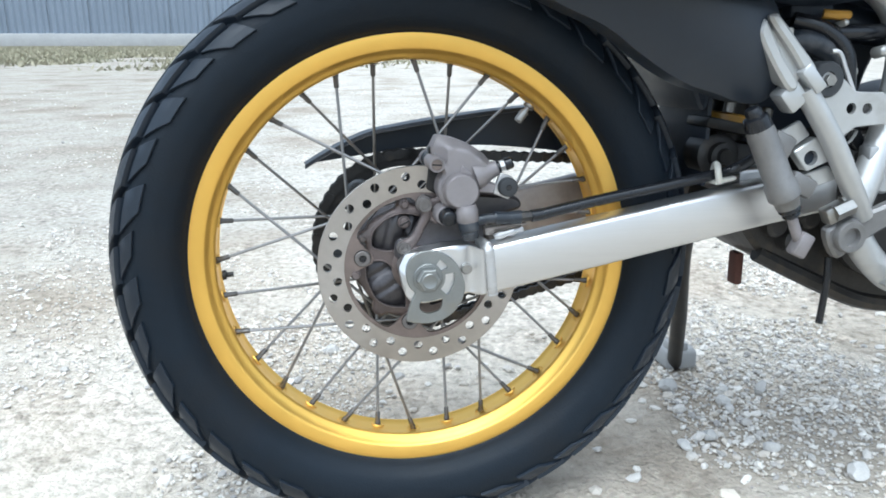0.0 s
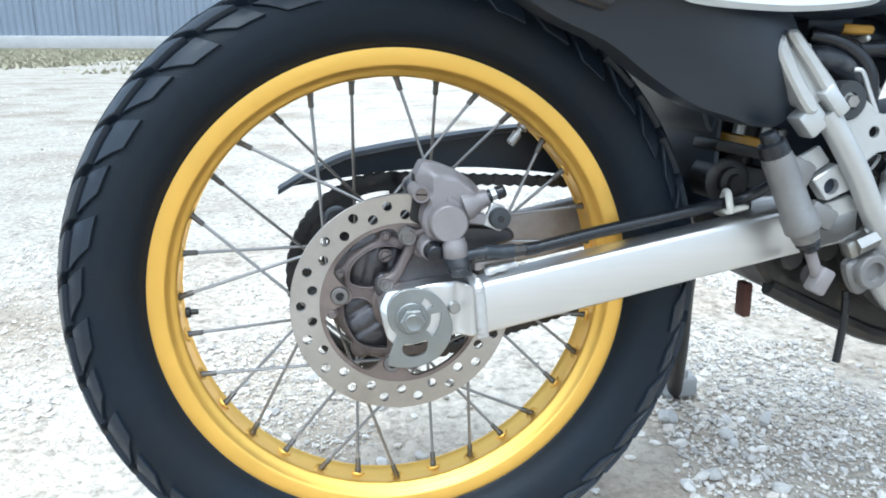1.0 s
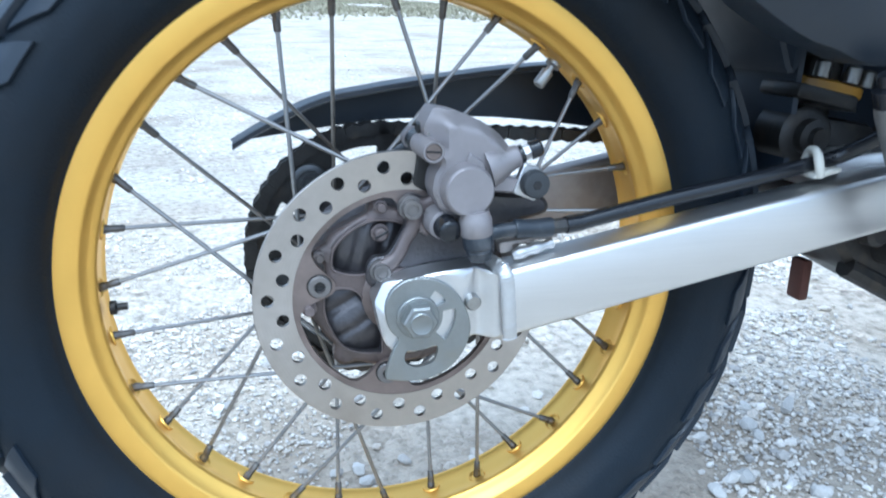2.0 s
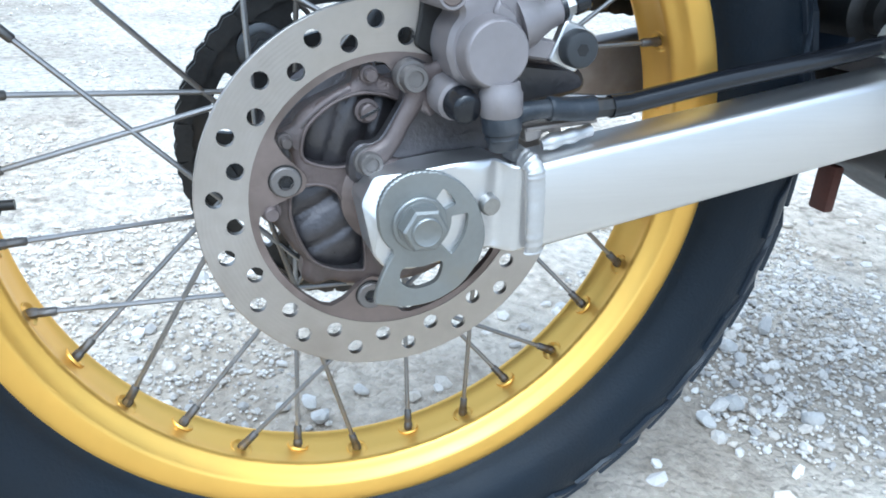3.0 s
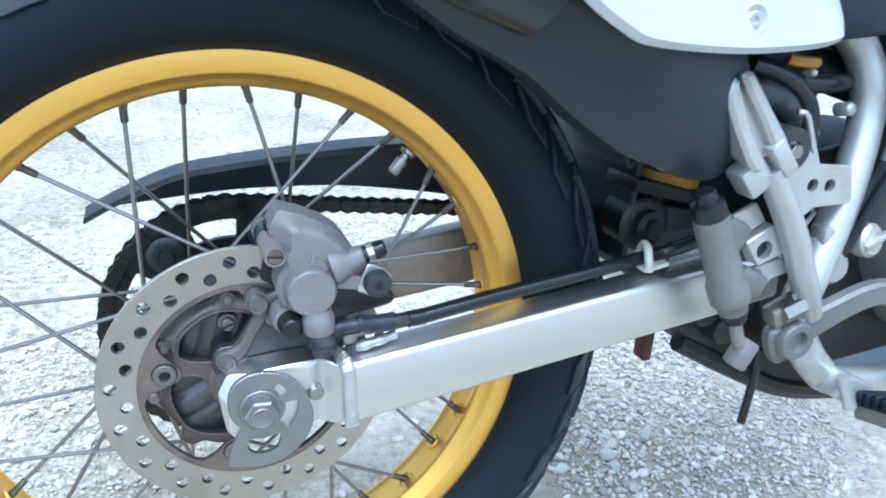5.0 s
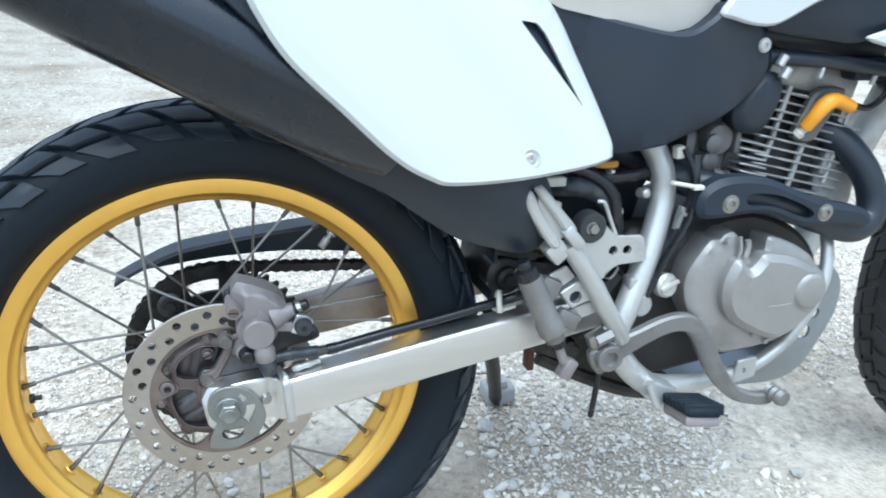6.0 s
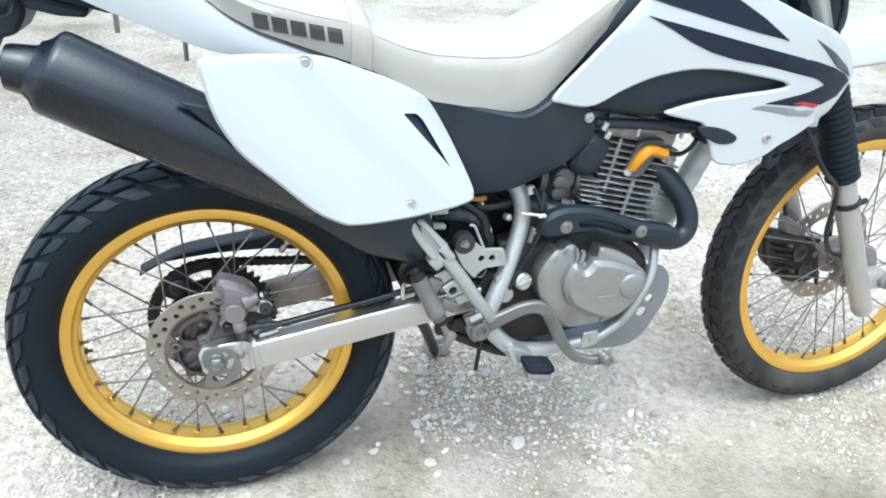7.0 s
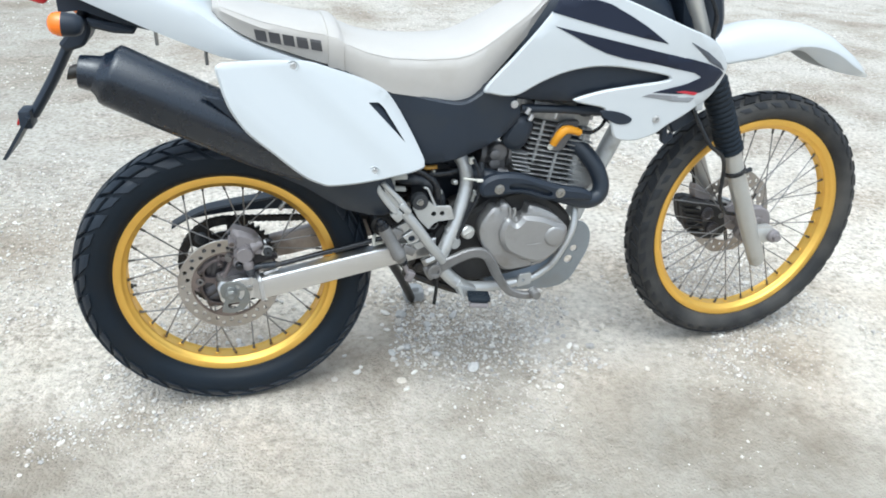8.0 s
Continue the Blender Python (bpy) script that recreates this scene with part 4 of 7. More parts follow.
bm = bmesh.new()
bar(bm, [(0.068, 0.2998, 0.062, 0.3500, -0.074, -0.042), (0.15, 0.3162, 0.145, 0.3660, -0.075, -0.042), (0.27, 0.3400, 0.265, 0.3885, -0.075, -0.042), (0.38, 0.3610, 0.376, 0.4085, -0.075, -0.042), (0.46, 0.372, 0.458, 0.414, -0.066, -0.034)])
swing = part("swingarm", bm, M["swingarm"], bike, "brushed aluminium swingarm")
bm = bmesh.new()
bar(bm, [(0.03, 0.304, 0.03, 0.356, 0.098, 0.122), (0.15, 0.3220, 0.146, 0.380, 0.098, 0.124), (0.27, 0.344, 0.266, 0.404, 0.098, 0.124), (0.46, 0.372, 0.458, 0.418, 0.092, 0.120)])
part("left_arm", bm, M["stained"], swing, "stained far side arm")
bm = bmesh.new()
bar(bm, [(0.36, 0.35, 0.36, 0.415, -0.036, 0.1), (0.42, 0.36, 0.42, 0.42, -0.036, 0.1)])
part("cross_member", bm, M["swingarm"], swing)
# weld round the arm's end: overlapping ripples
line = spline([(0.0705, -0.0715, 0.2985), (0.0690, -0.0735, 0.310), (0.0665, -0.0735, 0.338), (0.0650, -0.0725, 0.3480), (0.0625, -0.064, 0.3515), (0.0590, -0.048, 0.3525)], 14)
bm = bmesh.new()
tube(bm, line, 0.0058, 16, 1, flat=0.55, radii=[0.0053 + 0.00020 * math.sin(k * 1.55) + 0.0006 * noise.noise((k * 0.43, 0, 0)) for k in range(len(line))])
part("weld_bead", bm, M["weld"], swing, "rippled weld bead")
# axle end plate: a thick block with a chamfered rear corner and a web that joggles out to the weld
bm = bmesh.new()
end = rounded([(-0.0255, 0.3275), (-0.0185, 0.3415), (0.000, 0.3462), (0.022, 0.3495), (0.046, 0.3512), (0.058, 0.3465), (0.064, 0.3480), (0.070, 0.2985), (0.060, 0.2965), (0.046, 0.2985), (0.034, 0.2960), (0.0, 0.2905), (-0.0135, 0.2925), (-0.0200, 0.3000)], 0.003, 3)


def end_relief(x, z):
    joggle = 0.0035 * min(1, max(0, (x - 0.040) / 0.007)) - 0.0060 * min(1, max(0, (x - 0.052) / 0.009))
    corner = 0.9 * max(0.0, (-0.0105 - x) * 0.83 + (z - 0.3305) * 0.55 - 0.0015)
    return joggle + corner


plate(bm, end, -0.0635, 0.024, 0.0012, (), 0.0035, end_relief)
part("axle_plate", bm, M["swingarm"], swing, "machined axle end plate with a chamfered corner")

# snail adjuster, washer and axle nut
AX, AZ = 0.003, 0.3192
bm = bmesh.new()
snail = []
for k in range(180):
    a = 2.0 * k
    r = float(np.interp(a, [0, 24, 52, 81, 107, 131, 152, 177, 203, 226, 232, 237, 243, 252, 266, 284, 303, 324, 342, 360], [36.5, 32.7, 30.0, 28.6, 28.4, 27.4, 25.0, 22.2, 21.2, 20.2, 22.0, 36.0, 51.0, 50.0, 49.2, 48.8, 47.4, 44.2, 41.0, 36.5])) / 1000
    if 12 < a < 158:
        r += 0.00028 * math.sin(a * 1.05)
    snail.append((r * math.cos(radians(a)) + AX, AZ + r * math.sin(radians(a))))


def arc_slot(a0, a1, r0, r1, n=8, c=(AX, AZ), corner=0.003):
    a0, a1 = radians(a0), radians(a1)
    pts = [(a0 + (a1 - a0) * i / n, r1) for i in range(n + 1)] + [(a1 - (a1 - a0) * i / n, r0) for i in range(n + 1)]
    return rounded([(c[0] + r * math.cos(a), c[1] + r * math.sin(a)) for a, r in pts], corner, 3)


kidney = smooth_outline([(AX + r * math.cos(radians(a)), AZ + r * math.sin(radians(a))) for a, r in ((253, 0.0268), (277, 0.0255), (300, 0.0264), (299, 0.0308), (288, 0.0372), (270, 0.0384), (256, 0.0350))], 4)
plate(bm, snail, -0.0675, 0.004, 0.0007, [arc_slot(315, 369, 0.0182, 0.0280), arc_slot(25, 57, 0.0155, 0.0226, 4), kidney], 0.0)
part("snail_adjuster", bm, M["zinc"], swing, "zinc snail-cam chain adjuster")
bm = bmesh.new()
turned(bm, (AX, -0.0672, AZ), (0, -1, 0), [(0, 0.0152), (0.0020, 0.0152), (0.0027, 0.0145), (0.0027, 0.0128), (0.0040, 0.0126)], 36)
part("washer", bm, M["zinc"], swing)
bm = bmesh.new()
turned(bm, (AX, -0.0712, AZ), (0, -1, 0), [(0, 0.0126), (0.0076, 0.0126), (0.0090, 0.0112)], 6)
turned(bm, (AX, -0.0795, AZ), (0, -1, 0), [(0, 0.0082), (0.0020, 0.0081), (0.0026, 0.0074), (0.0022, 0.0066), (0.0022, 0.0002)], 24)
part("axle_nut", bm, M["zinc"], swing, "hexagonal axle nut")
bm = bmesh.new()
turned(bm, (0.0435, -0.058, 0.3265), (0, -1, 0), [(0, 0.0058), (0.0095, 0.0058), (0.011, 0.0047)], 18)
part("stop_pin", bm, M["steel"], swing)

# -- rear brake --
bm = bmesh.new()
brk = smooth_outline([(-0.026, 0.333), (-0.029, 0.346), (-0.024, 0.354), (-0.014, 0.356), (-0.006, 0.368), (0.000, 0.381), (-0.006, 0.391), (0.001, 0.400), (0.011, 0.398), (0.020, 0.392), (0.032, 0.399), (0.060, 0.405), (0.086, 0.402), (0.092, 0.392), (0.070, 0.372), (0.066, 0.348), (0.030, 0.338), (0.0, 0.336)], 4)
plate(bm, brk, -0.0445, 0.010, 0.003, (), 0.008, lambda x, z: 0.004 * math.exp(-(((x - 0.030) / 0.022) ** 2 + ((z - 0.366) / 0.014) ** 2)))
bracket = part("caliper_bracket", bm, M["hub"], bike, "cast alloy caliper bracket")
bracket.location = (0.0018, 0.0065, -0.0005)
bm = bmesh.new()
plate(bm, smooth_outline([(0.004, 0.355), (0.013, 0.388), (0.042, 0.392), (0.056, 0.374), (0.053, 0.352)], 4), -0.040, 0.006, 0.001, (), 0.02)
part("bracket_web", bm, M["hub"], bracket)
bm = bmesh.new()
plate(bm, smooth_outline([(0.050, 0.398), (0.0805, 0.3985), (0.1005, 0.3955), (0.1040, 0.3835), (0.074, 0.3765), (0.050, 0.372)], 4), -0.0490, 0.014, 0.003, (), 0.008)
part("bracket_arm", bm, M["hub"], bracket)
for line, radii in (([(0.0025, -0.045, 0.391), (0.0050, -0.046, 0.381), (-0.0020, -0.046, 0.367), (-0.0085, -0.046, 0.355), (-0.0195, -0.045, 0.346)], [0.0085, 0.0058, 0.0046, 0.0052, 0.0080]),
                    ([(0.0025, -0.044, 0.391), (0.014, -0.044, 0.393), (0.030, -0.044, 0.400), (0.056, -0.044, 0.404), (0.086, -0.044, 0.401)], [0.0075, 0.0050, 0.0050, 0.0050, 0.0055]),
                    ([(0.0035, -0.045, 0.388), (0.010, -0.045, 0.378), (0.0155, -0.044, 0.371)], [0.0070, 0.0050, 0.0020]),
                    ([(-0.0195, -0.044, 0.346), (0.0, -0.044, 0.3420), (0.030, -0.044, 0.3430), (0.062, -0.044, 0.349)], [0.0070, 0.0045, 0.0040, 0.0040])):
    bm = bmesh.new()
    tube(bm, line, 0.005, 12, 6, flat=0.8, radii=radii)
    part("rib", bm, M["bracket"], bracket)
for c, r in (((-0.0195, -0.048, 0.346), 0.0066), ((0.0025, -0.048, 0.391), 0.0072)):
    bm = bmesh.new()
    turned(bm, c, (0, -1, 0), [(-0.008, r * 1.25), (-0.001, r * 1.2), (-0.0008, r), (0.004, r), (0.0055, r * 0.9), (0.0055, r * 0.62), (0.0040, r * 0.56), (0.0040, 0.0002)], 24)
    part("bracket_bolt", bm, M["bolt_cast"], bracket)
bm = bmesh.new()
turned(bm, (0.0205, -0.043, 0.3835), (0.13, -1, -0.13), [(0, 0.0112), (0.012, 0.0110), (0.0175, 0.0106), (0.0185, 0.0088), (0.0215, 0.0086)], 24)
part("slider_sleeve", bm, M["cast"], bracket)
bm = bmesh.new()
turned(bm, (0.0230, -0.0610, 0.3812), (0.13, -1, -0.13), [(0, 0.0088), (0.003, 0.0092), (0.0045, 0.0086), (0.0110, 0.0084), (0.0125, 0.0076), (0.0135, 0.0060)], 24)
part("slider_boot", bm, M["hose"], bracket, "black rubber slider boot")

# caliper: a wedge-topped casting over the disc, a round piston housing, a pin boss and a lug
RIDGE = ([0.008, 0.018, 0.0257, 0.046, 0.0637, 0.072], [0.4570, 0.4545, 0.4512, 0.4474, 0.4346, 0.4270])


def caliper_face(x, z):
    """The front face falls back above its ridge and towards the pin boss."""
    over = max(0.0, z - float(np.interp(x, *RIDGE)))
    side = max(0.0, 0.0255 - x) * min(1.0, max(0.0, (z - 0.430) / 0.006))
    return min(0.022, 1.3 * over + 1.1 * side)


bm = bmesh.new()
body = rounded([(0.0178, 0.4618), (0.0338, 0.4590), (0.0506, 0.4523), (0.0630, 0.4440), (0.0710, 0.4335), (0.0655, 0.4260), (0.0600, 0.4180), (0.0585, 0.4000), (0.0500, 0.3890), (0.0300, 0.3880), (0.0205, 0.3930), (0.0148, 0.4060), (0.0165, 0.4175), (0.0225, 0.4255), (0.0150, 0.4340), (0.0110, 0.4478)], 0.004, 3)
plate(bm, body, -0.0610, 0.030, 0.0025, (), 0.0032, caliper_face)
caliper = part("brake_caliper", bm, M["cast"], bike, "grey cast rear brake caliper")
bm = bmesh.new()
plate(bm, rounded([(0.0150, 0.4450), (0.0215, 0.4580), (0.0338, 0.4570), (0.0506, 0.4520), (0.0630, 0.4436), (0.0705, 0.4330), (0.062, 0.424), (0.022, 0.424)], 0.003, 3), -0.045, 0.024, 0.003, (), 0.01)
part("caliper_bridge", bm, M["cast"], caliper)
bm = bmesh.new()
turned(bm, (0.0382, -0.052, 0.4076), (0, -1, 0), [(0, 0.0192), (0.0085, 0.0190), (0.0105, 0.0183), (0.0165, 0.0177), (0.0185, 0.0171), (0.0194, 0.0165), (0.0200, 0.0158), (0.0201, 0.0)], 56)
part("piston_housing", bm, M["cast"], caliper)
bm = bmesh.new()
plate(bm, rounded([(0.0375, 0.4275), (0.0400, 0.4330), (0.0425, 0.4310), (0.0500, 0.4265), (0.0520, 0.4200), (0.040, 0.418)], 0.0015, 2), -0.0640, 0.008, 0.0014, (), 0.0)
part("casting_tab", bm, M["cast"], caliper)
PX, PZ = 0.0133, 0.4347
bm = bmesh.new()
turned(bm, (PX, -0.030, PZ), (0, -1, 0), [(0, 0.0080), (0.037, 0.0078), (0.0385, 0.0070), (0.0385, 0.0058), (0.0370, 0.0057)], 28)
pin = part("pad_pin", bm, M["cast"], caliper)
bm = bmesh.new()
turned(bm, (PX, -0.0668, PZ), (0, -1, 0), [(0, 0.0057), (0.0006, 0.0057), (0.0012, 0.0050), (0.0012, 0.0002)], 24)
part("pin_screw", bm, M["carrier"], pin)
# slot drawn as a dark strip, its shade put into the colour
bm = bmesh.new()
block(bm, (PX, -0.0681, PZ), (0.0098, 0.0006, 0.0014), 0.0, Matrix.Rotation(radians(4), 3, "Y"))
part("screw_slot", bm, M["hose"], pin)
bm = bmesh.new()
turned(bm, (PX - 0.001, -0.031, PZ + 0.0005), (0, 1, 0), [(0, 0.0066), (0.003, 0.0066), (0.004, 0.0086), (0.007, 0.0086), (0.008, 0.0062), (0.010, 0.0062), (0.011, 0.0082), (0.014, 0.0082), (0.016, 0.0060)], 20)
part("pin_boot", bm, M["hose"], caliper, "ribbed black rubber pin boot")
bm = bmesh.new()
turned(bm, (PX - 0.001, -0.014, PZ + 0.0005), (0, 1, 0), [(0, 0.0085), (0.010, 0.0085), (0.012, 0.0070)], 20)
part("pin_boss", bm, M["cast"], caliper)
bm = bmesh.new()
tube(bm, [(PX + 0.001, -0.050, PZ + 0.0088), (PX + 0.002, -0.030, PZ + 0.0095), (PX + 0.004, -0.012, PZ + 0.0100)], 0.0012, 8, 4)
part("pad_spring", bm, M["steel"], caliper)
bm = bmesh.new()
plate(bm, rounded([(0.052, 0.4185), (0.0765, 0.4125), (0.0745, 0.4020), (0.054, 0.4045)], 0.002, 2), -0.0585, 0.010, 0.0015, (), 0.0)
part("lug_arm", bm, M["cast"], caliper)
bm = bmesh.new()
plate(bm, rounded([(0.0722, 0.4028), (0.0798, 0.4238), (0.0905, 0.4208), (0.0988, 0.4130), (0.0885, 0.3962)], 0.0022, 3), -0.0610, 0.006, 0.0008, (), 0.0)
part("slider_lug", bm, M["swingarm"], caliper, "bright machined slider lug")
bm = bmesh.new()
turned(bm, (0.0866, -0.0605, 0.4098), (0, -1, 0), [(0, 0.0100), (0.0070, 0.0099), (0.0086, 0.0090), (0.0090, 0.0080), (0.0090, 0.0040)], 28)
slider_bolt = part("slider_bolt", bm, M["rubber_cap"], caliper, "dark rubber-faced slider bolt")
# dark hexagon shades the bolt's socket
bm = bmesh.new()
turned(bm, (0.0866, -0.0690, 0.4098), (0, -1, 0), [(0, 0.0034), (0.0007, 0.0034), (0.0007, 0.0002)], 6)
part("hex_socket", bm, M["hose"], slider_bolt)
bm = bmesh.new()
nd = Vector((0.93, -0.08, 0.34)).normalized()
n0 = Vector((0.0550, -0.0530, 0.4205))
turned(bm, n0, nd, [(0, 0.0150), (0.006, 0.0136), (0.011, 0.0112), (0.017, 0.0090), (0.0235, 0.0078), (0.0245, 0.0062)], 24)
part("nipple_boss", bm, M["cast"], caliper)
bm = bmesh.new()
turned(bm, n0 + nd * 0.0245, nd, [(0, 0.0064), (0.0026, 0.0066), (0.0032, 0.0050)], 18)
turned(bm, n0 + nd * 0.0320, nd, [(0, 0.0050), (0.0006, 0.0066), (0.0075, 0.0062), (0.0090, 0.0048)], 18)
bleed = part("bleed_nipple", bm, M["hose"], caliper, "bleed nipple with black cap")
bm = bmesh.new()
turned(bm, n0 + nd * 0.0270, nd, [(0, 0.0054), (0.0054, 0.0054)], 6)
part("nipple_hex", bm, M["weld"], bleed)
bm = bmesh.new()
turned(bm, (0.0432, -0.0660, 0.3935), (0.10, 0, -1), [(0, 0.0098), (0.004, 0.0104), (0.006, 0.0114), (0.0165, 0.0114), (0.0178, 0.0104)], 28)
part("banjo_fitting", bm, M["cast"], caliper)
bm = bmesh.new()
turned(bm, (0.0450, -0.0660, 0.3765), (0.17, 0, -1), [(0, 0.0100), (0.0015, 0.0108), (0.009, 0.0104), (0.0098, 0.0094), (0.0112, 0.0092), (0.0122, 0.0096), (0.0128, 0.0088), (0.0185, 0.0078), (0.0195, 0.0060)], 24)
part("hose_elbow", bm, M["hose_dusty"], caliper, "dusty black hose elbow")
bm = bmesh.new()
plate(bm, rounded([(0.0105, 0.4500), (0.060, 0.445), (0.062, 0.400), (0.030, 0.3930), (0.0070, 0.4055), (0.0095, 0.4210)], 0.003, 3), -0.034, 0.010, 0.001, (), 0.0)
part("brake_pad", bm, M["dark_steel"], caliper)
bm = bmesh.new()
tube(bm, [(0.052, -0.0655, 0.3745), (0.060, -0.0655, 0.3775), (0.076, -0.065, 0.3788)], 0.0052, 12, 5)
tube(bm, [(0.0735, -0.0645, 0.3785), (0.0750, -0.0645, 0.3785), (0.088, -0.064, 0.3778), (0.0995, -0.0635, 0.3782), (0.1010, -0.0635, 0.3782)], 0.0068, 16, 4, radii=[0.0060, 0.0068, 0.0065, 0.0068, 0.0070, 0.0058])
part("hose_sleeve", bm, M["hose_dusty"], caliper, "dusty rubber sleeve on the hose end")
bm = bmesh.new()
tube(bm, [(0.1000, -0.0635, 0.3780), (0.1135, -0.0630, 0.3788)], 0.0056, 6, 2)
part("hose_ferrule", bm, M["dark_steel"], caliper)
bm = bmesh.new()
tube(bm, [(0.1120, -0.0630, 0.3786), (0.1245, -0.0625, 0.3800)], 0.0064, 14, 3)
tube(bm, [(0.1230, -0.0625, 0.3798), (0.1558, -0.0620, 0.3865), (0.1924, -0.0610, 0.3935), (0.2512, -0.0590, 0.4030), (0.3007, -0.0560, 0.4115), (0.330, -0.055, 0.4165), (0.345, -0.062, 0.424), (0.352, -0.085, 0.44)], 0.0060, 14, 8)
part("brake_hose", bm, M["hose"], bike, "black rubber brake hose")
bm = bmesh.new()
tube(bm, [(0.319, -0.066, 0.407), (0.316, -0.067, 0.416), (0.318, -0.060, 0.4245), (0.322, -0.048, 0.424), (0.323, -0.043, 0.415)], 0.0036, 10, 5, flat=1.0)
plate(bm, rounded([(0.314, 0.4045), (0.338, 0.4095), (0.338, 0.4135), (0.314, 0.4095)], 0.002, 2), -0.067, 0.02, 0.001, (), 0)
part("hose_clip", bm, M["clear"], bike, "milky nylon hose clip")
bm = bmesh.new()
block(bm, (0.087, -0.052, 0.3675), (0.044, 0.012, 0.0030), 0.0010, Matrix.Rotation(radians(-6), 3, "Y"))
block(bm, (0.070, -0.052, 0.3630), (0.010, 0.010, 0.0080), 0.0010, Matrix.Rotation(radians(-11), 3, "Y"))
hose_bracket = part("hose_bracket", bm, M["stained"], swing)
bm = bmesh.new()
tube(bm, [(0.074, -0.060, 0.3575), (0.084, -0.061, 0.3605), (0.094, -0.060, 0.3625), (0.104, -0.058, 0.3645)], 0.0040, 10, 5, radii=[0.0030, 0.0048, 0.0036, 0.0046, 0.0034, 0.0042])
part("weld_bead", bm, M["weld"], hose_bracket)

# -- bodywork --
bm = bmesh.new()
side = smooth_outline([(0.019, 0.830), (0.064, 0.834), (0.142, 0.8315), (0.172, 0.8285), (0.198, 0.822), (0.234, 0.808), (0.270, 0.794), (0.303, 0.779), (0.330, 0.765), (0.347, 0.749), (0.376, 0.702), (0.410, 0.632), (0.416, 0.608), (0.403, 0.597), (0.314, 0.589), (0.222, 0.591), (0.192, 0.599), (0.157, 0.620), (0.110, 0.663), (0.065, 0.705), (0.040, 0.742), (0.029, 0.768), (0.021, 0.800)], 6)
vent = rounded([(0.299, 0.741), (0.322, 0.738), (0.333, 0.727), (0.376, 0.655)], 0.004, 3)


def side_dome(x, z):
    """The panel stands out over the muffler and draws in towards the seat and the engine."""
    return float(np.interp((x + z) / 2 ** 0.5, [0.50, 0.54, 0.57, 0.60, 0.653, 0.695, 0.725, 0.76], [-0.022, -0.030, -0.025, -0.015, 0.006, 0.018, 0.033, 0.057]))


plate(bm, side, -0.148, 0.006, 0.0045, [vent], 0.013, side_dome)
panel = part("side_panel", bm, M["white"], bike, "glossy white side number panel with a slot")
bm = bmesh.new()
plate(bm, offset_poly(vent, -0.002), -0.140, 0.004, 0.001, (), 0.0, side_dome)
part("vent_recess", bm, M["plastic"], panel)
for x, z in ((0.305, 0.610), (0.155, 0.8205)):
    bm = bmesh.new()
    y = -0.148 + side_dome(x, z)
    turned(bm, (x, y - 0.0004, z), (0, -1, 0), [(-0.002, 0.0112), (0.0004, 0.0110), (0.0008, 0.0098), (-0.0006, 0.0082), (-0.0010, 0.0066)], 24, cap=False)
    cup = part("screw_cup", bm, M["white"], panel)
    bm = bmesh.new()
    turned(bm, (x, y - 0.0004, z), (0, -1, 0), [(-0.002, 0.0066), (0.0004, 0.0060), (0.0012, 0.0050), (0.0012, 0.0027), (0.0002, 0.0024)], 20)
    part("panel_screw", bm, M["weld"], cup)



def half_section(x, zb, zt, w, crown, flare, n=9):
    """A ring round a soft body: flat sides, rounded shoulders, crowned top. Symmetric about the middle plane."""
    pts = []
    prof = [(w * flare, zb), (w * (flare + 0.02), zb + (zt - zb) * 0.25), (w, zb + (zt - zb) * 0.6), (w * 0.965, zb + (zt - zb) * 0.80), (w * 0.86, zt - (zt - zb) * 0.08), (w * 0.72, zt), (w * 0.4, zt + crown * 0.7), (0, zt + crown)]
    for a, z in prof:
        pts.append((x, YC - a, z))
    for a, z in reversed(prof[:-1]):
        pts.append((x, YC + a, z))
    return pts


def interp(x, table):
    return [float(np.interp(x, [r[0] for r in table], [r[k] for r in table])) for k in range(1, len(table[0]))]


# seat: rows of x, lower edge, shoulder height, half width
SEAT = [(0.018, 0.905, 0.915, 0.070), (0.030, 0.893, 0.922, 0.088), (0.060, 0.872, 0.915, 0.103), (0.10, 0.852, 0.902, 0.110), (0.18, 0.825, 0.885, 0.115), (0.236, 0.808, 0.878, 0.118),
        (0.245, 0.806, 0.874, 0.120), (0.262, 0.797, 0.862, 0.121), (0.30, 0.777, 0.847, 0.124), (0.35, 0.753, 0.838, 0.126), (0.42, 0.741, 0.835, 0.124), (0.49, 0.731, 0.838, 0.118), (0.52, 0.737, 0.846, 0.114),
        (0.545, 0.756, 0.857, 0.110), (0.59, 0.800, 0.880, 0.100), (0.64, 0.855, 0.909, 0.092), (0.685, 0.912, 0.945, 0.085), (0.70, 0.935, 0.958, 0.078)]
bm = bmesh.new()
xs = sorted(set(list(np.linspace(0.018, 0.70, 58)) + [0.022, 0.026, 0.034, 0.04, 0.239, 0.242, 0.248, 0.256]))
loft(bm, [half_section(x, *interp(x, SEAT), 0.012, 0.93) for x in xs])
seat = part("seat", bm, M["seat"], bike, "beige vinyl two-level seat")
bm = bmesh.new()
secs = []
for x, e in ((0.226, 0.0), (0.227, 0.003), (0.236, 0.0045), (0.246, 0.0045), (0.256, 0.003), (0.257, 0.0)):
    zb, zt, w = interp(x + (0.006 if x < 0.24 else 0), SEAT)
    secs.append(half_section(x, zb - 0.002, zt + e, w + e, 0.012, 0.93))
loft(bm, secs)
part("seat_strap", bm, M["seat"], seat, "beige passenger grab strap")
